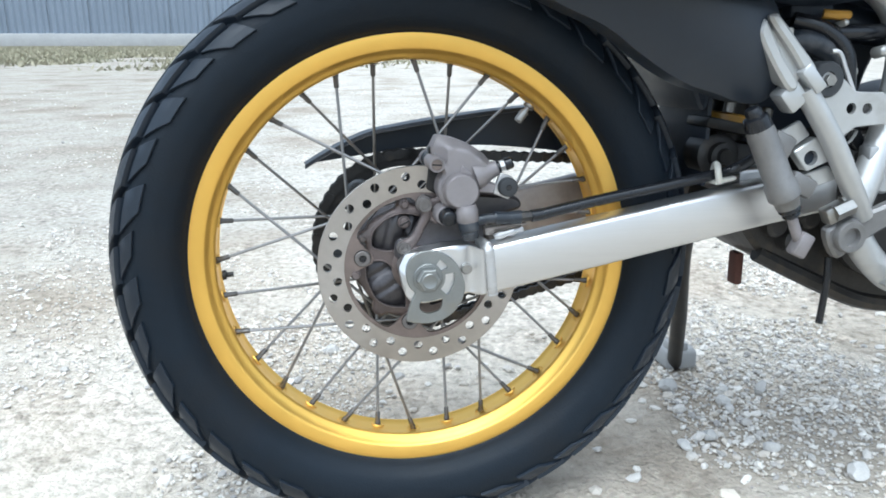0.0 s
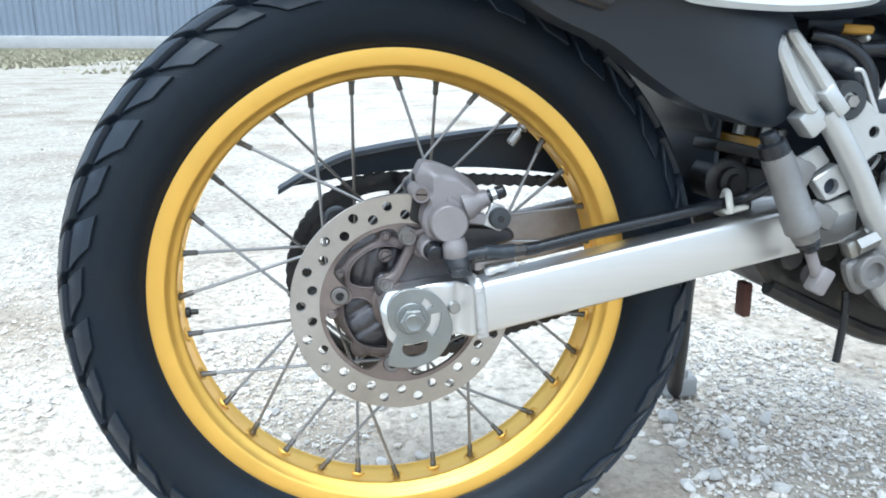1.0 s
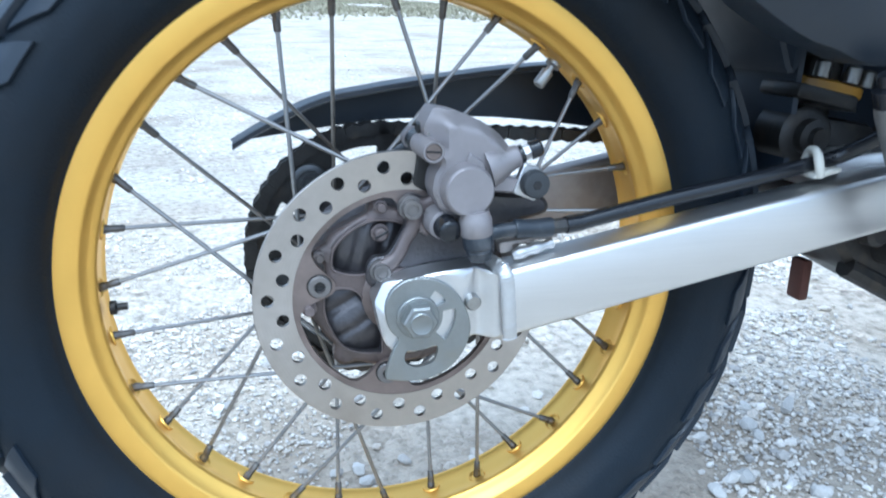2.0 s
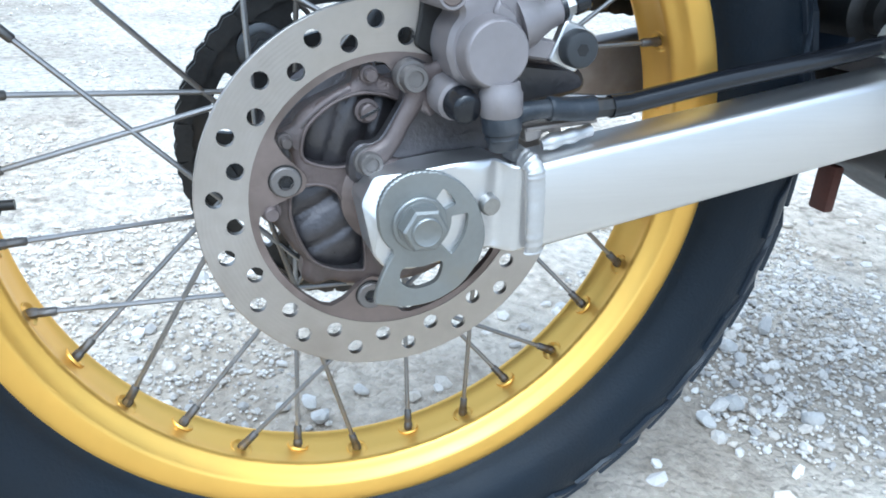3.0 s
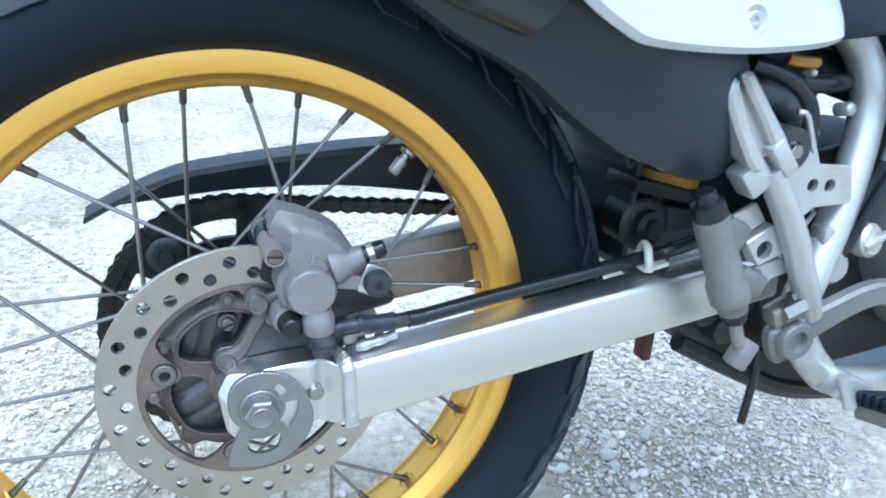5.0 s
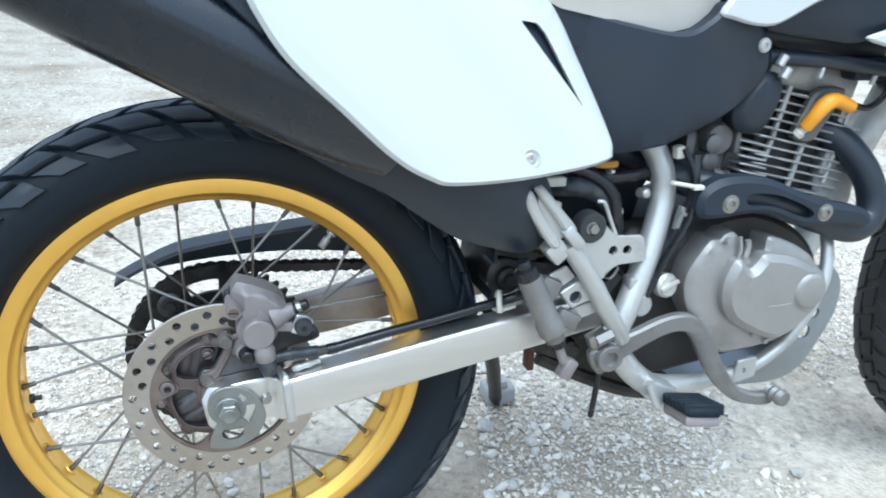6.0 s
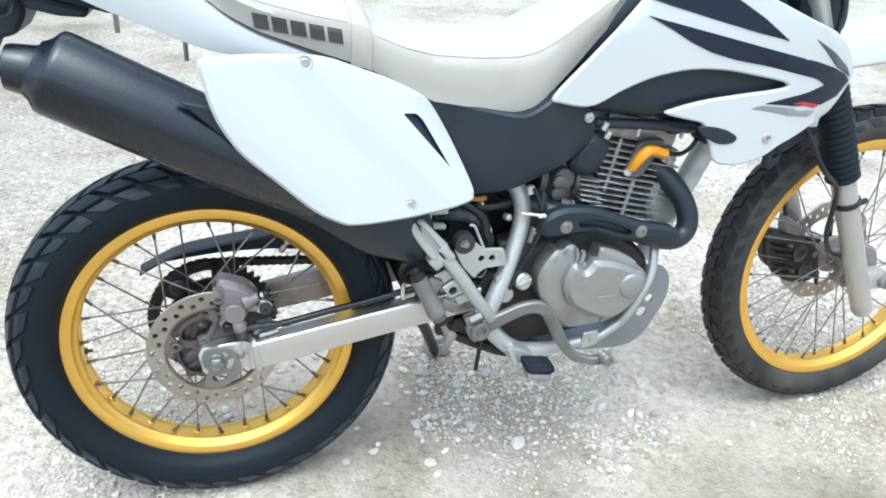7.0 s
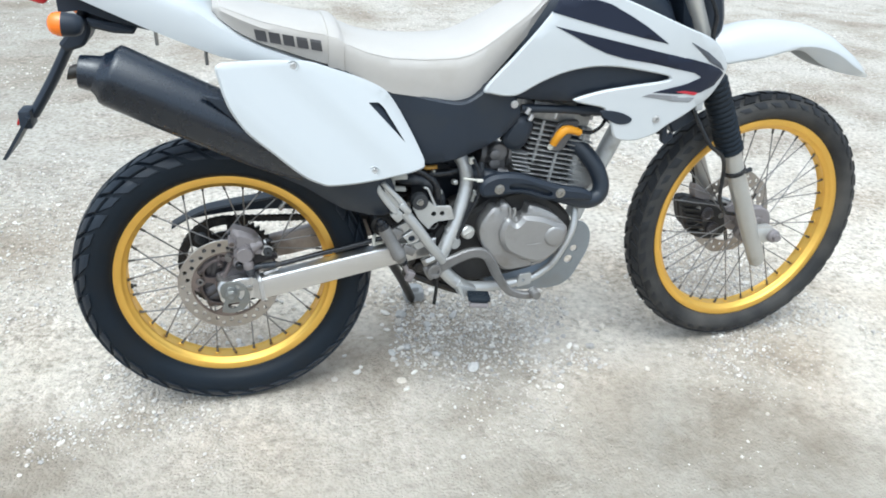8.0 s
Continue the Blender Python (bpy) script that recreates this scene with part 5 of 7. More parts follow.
# maker's name on the seat, as five plain blocks
for k in range(5):
    bm = bmesh.new()
    rows = []
    for i in range(5):
        rows.append([])
        for j in range(5):
            x = 0.0905 + k * 0.0254 + 0.0205 * i / 4 + 0.003 * (1 - j / 4)
            z = 0.858 - 0.170 * (x - 0.0905) + 0.0205 * j / 4
            zb, zt, w = interp(x, SEAT)
            yy = w * np.interp((z - zb) / (zt - zb), [0, 0.25, 0.6, 0.8], [0.93, 0.95, 1.0, 0.965])
            rows[-1].append((bm.verts.new((x, YC - yy - 0.0012, z)), bm.verts.new((x, YC - yy + 0.002, z))))
    for i in range(4):
        for j in range(4):
            for q in (0, 1):
                bm.faces.new((rows[i][j][q], rows[i + 1][j][q], rows[i + 1][j + 1][q], rows[i][j + 1][q]))
    rim = [rows[i][0] for i in range(5)] + [rows[4][j] for j in range(1, 5)] + [rows[i][4] for i in range(3, -1, -1)] + [rows[0][j] for j in range(3, 0, -1)]
    bridge(bm, [v[0] for v in rim], [v[1] for v in rim])
    part("print_block", bm, M["print"], seat, "dark printed block of the seat's lettering", 0)

for x0, x1 in ((0.032, 0.222), (0.264, 0.690)):
    for s in (-1, 1):
        bm = bmesh.new()
        line = []
        for x in np.linspace(x0, x1, 26):
            zb, zt, w = interp(x, SEAT)
            line.append((x, YC + s * (w * 0.955 + 0.0004), zb + (zt - zb) * 0.82))
        tube(bm, line, 0.0010, 8, 1)
        part("piping", bm, M["seat"], seat)
bm = bmesh.new()
secs = []
for x in np.linspace(0.225, 0.53, 24):
    zb, zt, w = interp(x, SEAT)
    secs.append([(x, YC - w * 0.90, zb - 0.034), (x, YC - w * 0.915, zb + 0.010), (x, YC + w * 0.915, zb + 0.010), (x, YC + w * 0.90, zb - 0.034)])
loft(bm, secs)
part("seat_base", bm, M["plastic"], seat, "black plastic seat base")

# tail: rows of x, low, top, half width
TAIL = [(-0.33, 0.985, 1.005, 0.045), (-0.28, 0.962, 1.000, 0.062), (-0.217, 0.932, 0.990, 0.078), (-0.106, 0.882, 0.968, 0.096), (-0.03, 0.850, 0.940, 0.102), (0.024, 0.828, 0.897, 0.102), (0.06, 0.820, 0.874, 0.102), (0.10, 0.808, 0.854, 0.103), (0.15, 0.796, 0.835, 0.105), (0.185, 0.785, 0.823, 0.106), (0.24, 0.765, 0.804, 0.107)]
bm = bmesh.new()
loft(bm, [half_section(x, *interp(x, TAIL), 0.006, 1.0) for x in np.linspace(-0.33, 0.24, 36)])
tail = part("tail_cover", bm, M["white"], bike, "white plastic rear fender and tail")
for x, z in ((-0.085, 0.875), (0.0, 0.837)):
    bm = bmesh.new()
    rod(bm, (x, -0.055, z), (x, -0.055, z - 0.028), 0.0035, 8)
    part("tail_stud", bm, M["steel"], tail)
bm = bmesh.new()
secs = []
for x, zl, zh, w in ((-0.05, 0.865, 0.88, 0.03), (-0.10, 0.868, 0.895, 0.05), (-0.16, 0.885, 0.925, 0.055), (-0.21, 0.905, 0.945, 0.055), (-0.25, 0.90, 0.96, 0.05)):
    secs.append([(x, YC - w, zl), (x, YC - w, zh), (x, YC + w, zh), (x, YC + w, zl)])
loft(bm, secs)
plate(bm, rounded([(-0.205, 0.892), (-0.120, 0.874), (-0.126, 0.862), (-0.160, 0.864), (-0.200, 0.874)], 0.004, 3), YC - 0.06, 0.12, 0.005, (), 0.0)
under = part("under_tail", bm, M["plastic"], bike, "black plastic under the tail")
bm = bmesh.new()
tube(bm, [(-0.212, YC, 0.90), (-0.248, YC, 0.84), (-0.293, YC, 0.765), (-0.335, YC, 0.703)], 0.0105, 12, 5, flat=2.2)
plate(bm, rounded([(-0.200, 0.884), (-0.203, 0.862), (-0.217, 0.838), (-0.250, 0.828), (-0.262, 0.842), (-0.240, 0.866), (-0.222, 0.892)], 0.006, 3), YC - 0.045, 0.09, 0.006, (), 0.0)
plate_holder = part("plate_holder", bm, M["plastic"], bike, "black number plate bracket hanging from the tail")
bm = bmesh.new()
secs = [[(x - 0.003, YC - 0.055, z), (x + 0.003, YC - 0.055, z - 0.002), (x + 0.003, YC + 0.055, z - 0.002), (x - 0.003, YC + 0.055, z)] for x, z in ((-0.335, 0.71), (-0.39, 0.63))]
loft(bm, secs)
part("mud_flap", bm, M["plastic"], plate_holder)
bm = bmesh.new()
block(bm, (-0.343, YC - 0.02, 0.702), (0.022, 0.05, 0.035), 0.004)
part("reflector_mount", bm, M["plastic"], plate_holder)
bm = bmesh.new()
turned(bm, (-0.353, YC - 0.02, 0.700), (-1, 0, 0.5), [(0, 0.016), (0.004, 0.016), (0.005, 0.013)], 18)
part("reflector", bm, M["lens_red"], plate_holder, "red round reflector")
bm = bmesh.new()
block(bm, (-0.295, YC, 0.945), (0.07, 0.09, 0.05), 0.012, Matrix.Rotation(radians(20), 3, "Y"), 3)
part("tail_light", bm, M["lens_red"], bike, "red tail lamp lens")
for s in (-1, 1):
    yy = YC + s * 0.115
    bm = bmesh.new()
    turned(bm, (-0.200, yy, 0.888), (-1, 0, 0.08), [(0, 0.008), (0.004, 0.015), (0.014, 0.0195), (0.034, 0.0212)], 24)
    tube(bm, [(-0.216, YC, 0.882), (-0.216, yy, 0.886)], 0.008, 10, 2, hint=(0, 0, 1))
    sig = part("turn_signal", bm, M["plastic"], bike, "black turn signal with orange lens")
    bm = bmesh.new()
    turned(bm, (-0.2337, yy, 0.8907), (-1, 0, 0.08), [(0, 0.0210), (0.008, 0.0207), (0.016, 0.0180), (0.021, 0.013), (0.024, 0.006)], 24)
    part("signal_lens", bm, M["lens_orange"], sig, "orange lens")

# black frame cover between seat and engine
bm = bmesh.new()
cover = smooth_outline([(0.335, 0.757), (0.423, 0.742), (0.495, 0.732), (0.535, 0.748), (0.556, 0.765), (0.600, 0.747), (0.624, 0.728), (0.634, 0.692), (0.606, 0.660), (0.575, 0.640), (0.529, 0.622), (0.480, 0.606), (0.430, 0.598), (0.39, 0.60), (0.34, 0.66)], 5)
cov_dome = lambda x, z: -0.030 * max(0.0, 1 - abs(x - 0.49) / 0.15) + 0.02 * max(0, (0.64 - z) / 0.04) * 0.3
plate(bm, cover, -0.074, 0.02, 0.004, (), 0.02, cov_dome)
cover_ob = part("frame_cover", bm, M["plastic"], bike, "black textured plastic frame side cover")
bm = bmesh.new()
plate(bm, smooth_outline([(0.602, 0.636), (0.610, 0.660), (0.632, 0.684), (0.660, 0.686), (0.672, 0.664), (0.660, 0.632), (0.644, 0.614), (0.616, 0.616)], 5), -0.074, 0.03, 0.008, (), 0.012, lambda x, z: 4.0 * ((x - 0.628) ** 2 + (z - 0.652) ** 2))
part("cover_pod", bm, M["plastic"], cover_ob)
bolt("cover_bolt", (0.617, -0.080, 0.7195), 0.0068, cover_ob, 0.004, "socket", "weld", 1.25)

# tank and shrouds
TANK = [(0.56, 0.75, 0.80, 0.070), (0.62, 0.745, 0.87, 0.085), (0.70, 0.75, 0.955, 0.095), (0.80, 0.76, 0.985, 0.100), (0.90, 0.77, 0.975, 0.095), (0.98, 0.78, 0.92, 0.080), (1.02, 0.79, 0.86, 0.055)]
bm = bmesh.new()
loft(bm, [half_section(x, *interp(x, TANK), 0.012, 0.92) for x in np.linspace(0.56, 1.02, 24)])
part("fuel_tank", bm, M["plastic"], bike, "dark fuel tank between the shrouds")


def shroud_dome(x, z):
    return -0.030 * min(1, max(0, (x - 0.62) / 0.30)) + 0.035 * max(0, (x - 0.97) / 0.14) ** 1.5 + 0.10 * max(0, z - 0.86)


for s in (1, -1):
    bm = bmesh.new()
    wing = smooth_outline([(0.545, 0.760), (0.560, 0.747), (0.612, 0.742), (0.662, 0.768), (0.714, 0.790), (0.776, 0.802), (0.836, 0.801), (0.889, 0.793), (0.933, 0.785), (0.950, 0.778), (0.937, 0.772), (0.866, 0.762), (0.800, 0.751), (0.744, 0.735), (0.744, 0.728), (0.772, 0.7215), (0.806, 0.714), (0.815, 0.700), (0.828, 0.678), (0.836, 0.655), (0.848, 0.644), (0.872, 0.6405), (0.896, 0.6425), (0.934, 0.656), (0.962, 0.675), (0.998, 0.693), (1.034, 0.712), (1.069, 0.731), (1.101, 0.770), (1.104, 0.800), (1.067, 0.842), (1.028, 0.864), (0.968, 0.885), (0.870, 0.923), (0.831, 0.937), (0.775, 0.956), (0.730, 0.962), (0.700, 0.940), (0.670, 0.900), (0.61, 0.830)], 5)
    plate(bm, wing, -0.098, 0.008, 0.003, (), 0.02, shroud_dome)
    if s < 0:
        bmesh.ops.transform(bm, matrix=Matrix.Translation((0, 2 * YC, 0)) @ Matrix.Diagonal((1, -1, 1, 1)), verts=bm.verts)
    shroud = part("shroud", bm, M["white"], bike, "white plastic tank shroud with dark navy graphics")
    if s < 0:
        continue
    for nm, mm, poly, lift in (
            ("navy_stripe", "navy", [(0.683, 0.884), (0.762, 0.867), (0.845, 0.849), (0.932, 0.830), (1.000, 0.816), (1.045, 0.804), (1.080, 0.791), (1.097, 0.779), (1.072, 0.754), (1.033, 0.742), (0.972, 0.743), (0.911, 0.748), (0.952, 0.757), (0.993, 0.765), (1.030, 0.776), (1.008, 0.787), (0.962, 0.797), (0.895, 0.811), (0.842, 0.819), (0.799, 0.830), (0.762, 0.845), (0.724, 0.865)], 0.0),
            ("navy_patch", "navy", [(0.690, 0.936), (0.676, 0.911), (0.721, 0.899), (0.801, 0.879), (0.874, 0.862), (0.932, 0.850), (0.905, 0.868), (0.880, 0.885), (0.844, 0.905), (0.798, 0.928), (0.766, 0.936)], 0.0),
            ("dark_edge", "edge_decal", [(0.985, 0.853), (1.036, 0.830), (1.082, 0.802), (1.097, 0.785), (1.048, 0.807)], -0.0004),
            ("red_dash", "red_decal", [(0.966, 0.7475), (0.985, 0.7500), (1.026, 0.7425), (1.018, 0.7375)], -0.0006),
            ("emblem_shape", "grey_decal", [(0.888, 0.7395), (0.905, 0.745), (0.955, 0.7405), (1.020, 0.732), (1.006, 0.723), (0.962, 0.727), (0.940, 0.732)], 0.0)):
        bm = bmesh.new()
        plate(bm, rounded(poly, 0.003, 2), -0.0995 + lift, 0.004, 0.0003, (), 0.015, shroud_dome)
        part(nm, bm, M[mm], shroud)
    bm = bmesh.new()
    plate(bm, smooth_outline([(0.800, 0.708), (0.824, 0.709), (0.852, 0.703), (0.873, 0.691), (0.867, 0.681), (0.845, 0.6785), (0.824, 0.686), (0.808, 0.696)], 4), -0.1000, 0.005, 0.0012, (), 0.012, shroud_dome)
    part("scoop_mouth", bm, M["plastic"], shroud, "black oval air scoop mouth")
    bolt("shroud_bolt", (0.930, -0.0980 + shroud_dome(0.93, 0.689), 0.689), 0.0075, shroud, 0.003, "socket", "weld", 1.2)
bm = bmesh.new()
scoop = smooth_outline([(0.615, 0.740), (0.66, 0.769), (0.714, 0.792), (0.776, 0.804), (0.86, 0.799), (0.945, 0.785), (1.010, 0.778), (1.010, 0.764), (0.94, 0.758), (0.87, 0.752), (0.80, 0.742), (0.745, 0.725), (0.70, 0.727), (0.65, 0.732)], 5)
plate(bm, scoop, -0.090, 0.02, 0.003, (), 0.02, lambda x, z: -0.018 * min(1, max(0, (x - 0.62) / 0.3)) + 0.25 * max(0, 0.76 - z))
part("tank_side", bm, M["plastic"], bike, "black tank side under the shroud")

# -- muffler and exhaust --
bm = bmesh.new()
m0, m1 = Vector((-0.232, -0.106, 0.8390)), Vector((0.09, -0.108, 0.6760))
md = (m1 - m0).normalized()
L = (m1 - m0).length
mn = Vector((-md.z, 0, md.x))


def muffler_ring(d, r, drop, crease, n=48):
    ring = []
    for k in range(n):
        a = 2 * math.pi * k / n
        co, si = math.cos(a), math.sin(a)
        w = co - (math.copysign(crease, co) * -si * (1 + si) if si < 0 else 0)
        ring.append(m0 + md * d + mn * (r * si - drop) + Vector((0, -r * w, 0)))
    return ring


loft(bm, [muffler_ring(*row) for row in ((0.054, 0.036, 0.003, 0), (0.058, 0.039, 0.003, 0), (0.064, 0.044, 0.001, 0.1), (0.069, 0.051, -0.001, 0.3), (0.073, 0.0555, -0.001, 0.56), (0.080, 0.0572, -0.001, 0.62), (0.18, 0.0576, 0, 0.62), (0.28, 0.0577, 0, 0.62), (L, 0.0570, 0, 0.62), (L + 0.05, 0.054, 0, 0.62), (L + 0.10, 0.046, 0, 0.5))])
muffler = part("muffler", bm, M["muffler"], bike, "satin black exhaust muffler")
bm = bmesh.new()


def upright_ring(x, z, r, lean, n=36, y=-0.106):
    """A ring facing back, its plane leaning ahead by so many degrees."""
    q = radians(lean)
    return [(x + r * math.sin(a) * math.sin(q), y - r * math.cos(a), z + r * math.sin(a) * math.cos(q)) for a in (2 * math.pi * k / n for k in range(n))]


loft(bm, [upright_ring(*row) for row in ((-0.2135, 0.8128, 0.012, 9), (-0.2165, 0.8136, 0.0255, 9), (-0.2150, 0.8132, 0.0285, 9), (-0.2110, 0.8122, 0.0297, 9), (-0.1960, 0.8088, 0.0318, 10), (-0.1830, 0.8062, 0.0334, 11), (-0.1760, 0.8045, 0.0385, 16))])
part("end_cap", bm, M["muffler"], muffler, "round black end cap")
bm = bmesh.new()
loft(bm, [upright_ring(*row) for row in ((-0.2150, 0.8128, 0.0105, 15), (-0.2330, 0.8108, 0.0105, 18), (-0.2335, 0.8108, 0.0125, 18), (-0.2310, 0.8112, 0.0132, 18), (-0.2130, 0.8150, 0.0134, 12))])
part("tail_pipe", bm, M["dark_steel"], muffler)
# black wedge paints the side panel's shadow over the muffler's dent
bm = bmesh.new()
plate(bm, rounded([(-0.010, 0.7785), (0.020, 0.7710), (0.045, 0.752), (0.048, 0.724), (0.028, 0.742)], 0.003, 3), -0.1640, 0.010, 0.0015, (), 0.0)
part("muffler_bracket", bm, M["plastic"], muffler)
bm = bmesh.new()
shield = smooth_outline([(-0.043, 0.685), (0.012, 0.654), (0.060, 0.627), (0.120, 0.590), (0.170, 0.566), (0.207, 0.540), (0.240, 0.519), (0.262, 0.509), (0.286, 0.502), (0.311, 0.494), (0.334, 0.491), (0.350, 0.500), (0.355, 0.530), (0.350, 0.57), (0.30, 0.64), (0.22, 0.68), (0.12, 0.72), (0.03, 0.74), (-0.02, 0.72)], 5)
plate(bm, shield, -0.108, 0.045, 0.008, (), 0.012, lambda x, z: float(np.interp(x, [0, 0.12, 0.25, 0.35], [0, -0.007, -0.030, -0.015])) + 0.030 * min(1.6, (((x * 0.447 + (z - 0.70) * 0.894) - 0.015) / 0.065) ** 2) + 0.010 * max(0, (x - 0.28) / 0.06) ** 2)
part("heat_shield", bm, M["black"], muffler, "black pipe cover under the side panel")
bm = bmesh.new()
secs = []
for p in spline([(0.07, 0, 0.660), (0.14, 0, 0.633), (0.205, 0, 0.594), (0.258, 0, 0.550), (0.300, 0, 0.516), (0.322, 0, 0.485), (0.3285, 0, 0.62), (0.3265, 0, 0.395)], 5):
    secs.append([(p.x, -0.014, p.z), (p.x + 0.0035, -0.016, p.z + 0.001), (p.x + 0.004, 0.108, p.z + 0.002), (p.x, 0.108, p.z)])
loft(bm, secs)
part("inner_fender", bm, M["plastic"], bike, "dark grey inner mudguard hanging ahead of the rear tyre")

bm = bmesh.new()
tube(bm, [(0.785, -0.01, 0.610), (0.812, -0.032, 0.592), (0.838, -0.052, 0.558), (0.852, -0.062, 0.522), (0.846, -0.068, 0.494), (0.815, -0.072, 0.484), (0.76, -0.075, 0.50), (0.68, -0.075, 0.527), (0.60, -0.073, 0.545), (0.555, -0.045, 0.556), (0.51, 0.01, 0.575), (0.44, 0.02, 0.60), (0.36, -0.01, 0.615), (0.2, -0.075, 0.63)], 0.0195, 18, 7)
header = part("exhaust_pipe", bm, M["black"], bike, "black exhaust header pipe")
bm = bmesh.new()
sh = smooth_outline([(0.546, 0.546), (0.560, 0.562), (0.590, 0.570), (0.640, 0.566), (0.690, 0.549), (0.740, 0.533), (0.795, 0.522), (0.815, 0.508), (0.808, 0.494), (0.760, 0.500), (0.700, 0.503), (0.640, 0.522), (0.580, 0.519), (0.550, 0.522)], 5)
slot = smooth_outline([(0.615, 0.549), (0.66, 0.545), (0.712, 0.524), (0.706, 0.514), (0.655, 0.531), (0.615, 0.535)], 4)
plate(bm, sh, -0.106, 0.022, 0.007, [slot], 0.014, lambda x, z: 0.0)
part("pipe_guard", bm, M["plastic"], header, "black slotted pipe guard with two bolts")
for x, z in ((0.588, 0.5380), (0.733, 0.5200)):
    bolt("guard_bolt", (x, -0.105, z), 0.0085, header, 0.004, "socket", "steel", 1.35)

# -- frame, foot controls --
for s in (-1, 1):
    f = lambda p: (p[0], YC + s * p[1], p[2])
    bm = bmesh.new()
    tube(bm, [f(p) for p in ((0.47, 0.055, 0.63), (0.508, 0.068, 0.602), (0.524, 0.078, 0.572), (0.527, 0.085, 0.535), (0.508, 0.100, 0.472), (0.480, 0.113, 0.408), (0.467, 0.117, 0.375), (0.472, 0.121, 0.345), (0.500, 0.121, 0.312), (0.535, 0.119, 0.292), (0.615, 0.110, 0.284), (0.69, 0.106, 0.293), (0.722, 0.106, 0.309), (0.747, 0.108, 0.333), (0.770, 0.108, 0.374), (0.788, 0.104, 0.415), (0.796, 0.090, 0.455), (0.803, 0.065, 0.490))], 0.0155, 16, 6, radii=[0.0155] * 10 + [0.0135, 0.0105, 0.0090, 0.0086, 0.0086, 0.0086, 0.0086, 0.0086, 0.0086])
    fr = part("frame_tube", bm, M["silver"], bike, "silver painted frame tube")
bm = bmesh.new()
tube(bm, [(0.835, YC, 0.40), (0.868, YC, 0.488), (0.926, YC, 0.62), (0.98, YC, 0.75)], 0.022, 16, 5)
part("down_tube", bm, M["silver_lifted"], bike, "silver painted frame down tube")
bm = bmesh.new()
plate(bm, rounded([(0.3960, 0.5030), (0.4045, 0.5240), (0.4150, 0.5300), (0.4330, 0.5150), (0.4480, 0.5015), (0.4840, 0.5005), (0.4930, 0.4680), (0.4500, 0.4650), (0.4345, 0.4465), (0.4130, 0.4700)], 0.006, 4), -0.092, 0.005, 0.001, [circle(0.4448, 0.4845, 0.0058, 14), circle(0.4635, 0.4840, 0.0058, 14), smooth_outline([(0.4365, 0.4530), (0.4485, 0.4625), (0.4560, 0.4610), (0.4470, 0.4480)], 3)], 0.0)
hanger = part("footrest_hanger", bm, M["silver"], bike, "silver footrest hanger plate")
for poly, y in (([(0.3597, 0.4635), (0.3805, 0.4745), (0.3935, 0.4590), (0.3720, 0.4450)], -0.103), ([(0.3725, 0.4430), (0.3973, 0.4580), (0.4175, 0.4345), (0.3895, 0.4225)], -0.109), ([(0.3835, 0.4165), (0.4185, 0.4272), (0.4290, 0.4130), (0.3945, 0.4015)], -0.103)):
    bm = bmesh.new()
    mid = (sum(p[0] for p in poly) / 4, sum(p[1] for p in poly) / 4)
    holes = [circle(0.3925, 0.4365, 0.0078, 16)] if y < -0.105 else []
    plate(bm, rounded(poly, 0.0025, 3), y, 0.012 if holes else 0.004, 0.001, holes, 0.0)
    tab = part("guard_plate", bm, M["silver"], hanger)
    if holes:
        # black disc behind the hole stands in for its shade
        bm = bmesh.new()
        turned(bm, (0.3925, -0.1005, 0.4365), (0, -1, 0), [(0, 0.0095), (0.002, 0.0095)], 16)
        part("hole_shade", bm, M["plastic"], tab)
for x, z in ((0.3685, 0.4535), (0.3935, 0.4122)):
    bolt("plate_bolt", (x, -0.103, z), 0.0056, hanger, 0.0045, "socket", "steel", 1.25)
bm = bmesh.new()
tube(bm, [(0.372, -0.116, 0.506), (0.392, -0.116, 0.479), (0.412, -0.115, 0.451), (0.432, -0.112, 0.420), (0.452, -0.106, 0.392), (0.466, -0.10, 0.372)], 0.0112, 16, 6)
part("passenger_bracket", bm, M["silver"], hanger)
# folded footrest: a bed between two rails, with its hinge block
bm = bmesh.new()
plate(bm, smooth_outline([(0.3150, 0.5600), (0.3185, 0.5705), (0.3250, 0.5740), (0.3330, 0.5715), (0.3540, 0.5490), (0.3700, 0.5290), (0.3640, 0.5130), (0.3490, 0.5090), (0.3370, 0.5190), (0.3190, 0.5500)], 4), -0.1185, 0.012, 0.002, (), 0.0)
peg_fold = part("passenger_peg", bm, M["silver"], hanger, "folded alloy passenger footrest")
for rail in ([(0.3225, 0.5735), (0.3285, 0.5760), (0.3345, 0.5725), (0.3560, 0.5490), (0.3765, 0.5255), (0.3680, 0.5175), (0.3460, 0.5440), (0.3270, 0.5655)], [(0.3128, 0.5610), (0.3160, 0.5690), (0.3205, 0.5690), (0.3390, 0.5380), (0.3585, 0.5110), (0.3490, 0.5050), (0.3300, 0.5290), (0.3150, 0.5530)]):
    bm = bmesh.new()
    plate(bm, smooth_outline(rail, 4), -0.1270, 0.012, 0.0028, (), 0.0)
    part("rail", bm, M["silver"], peg_fold)
bm = bmesh.new()
block(bm, (0.3735, -0.1185, 0.5155), (0.030, 0.022, 0.014), 0.003, Matrix.Rotation(radians(48), 3, "Y"))
block(bm, (0.3590, -0.1120, 0.4985), (0.026, 0.022, 0.024), 0.004, Matrix.Rotation(radians(48), 3, "Y"))
rod(bm, (0.3800, -0.128, 0.5080), (0.3800, -0.104, 0.5080), 0.004, 10)
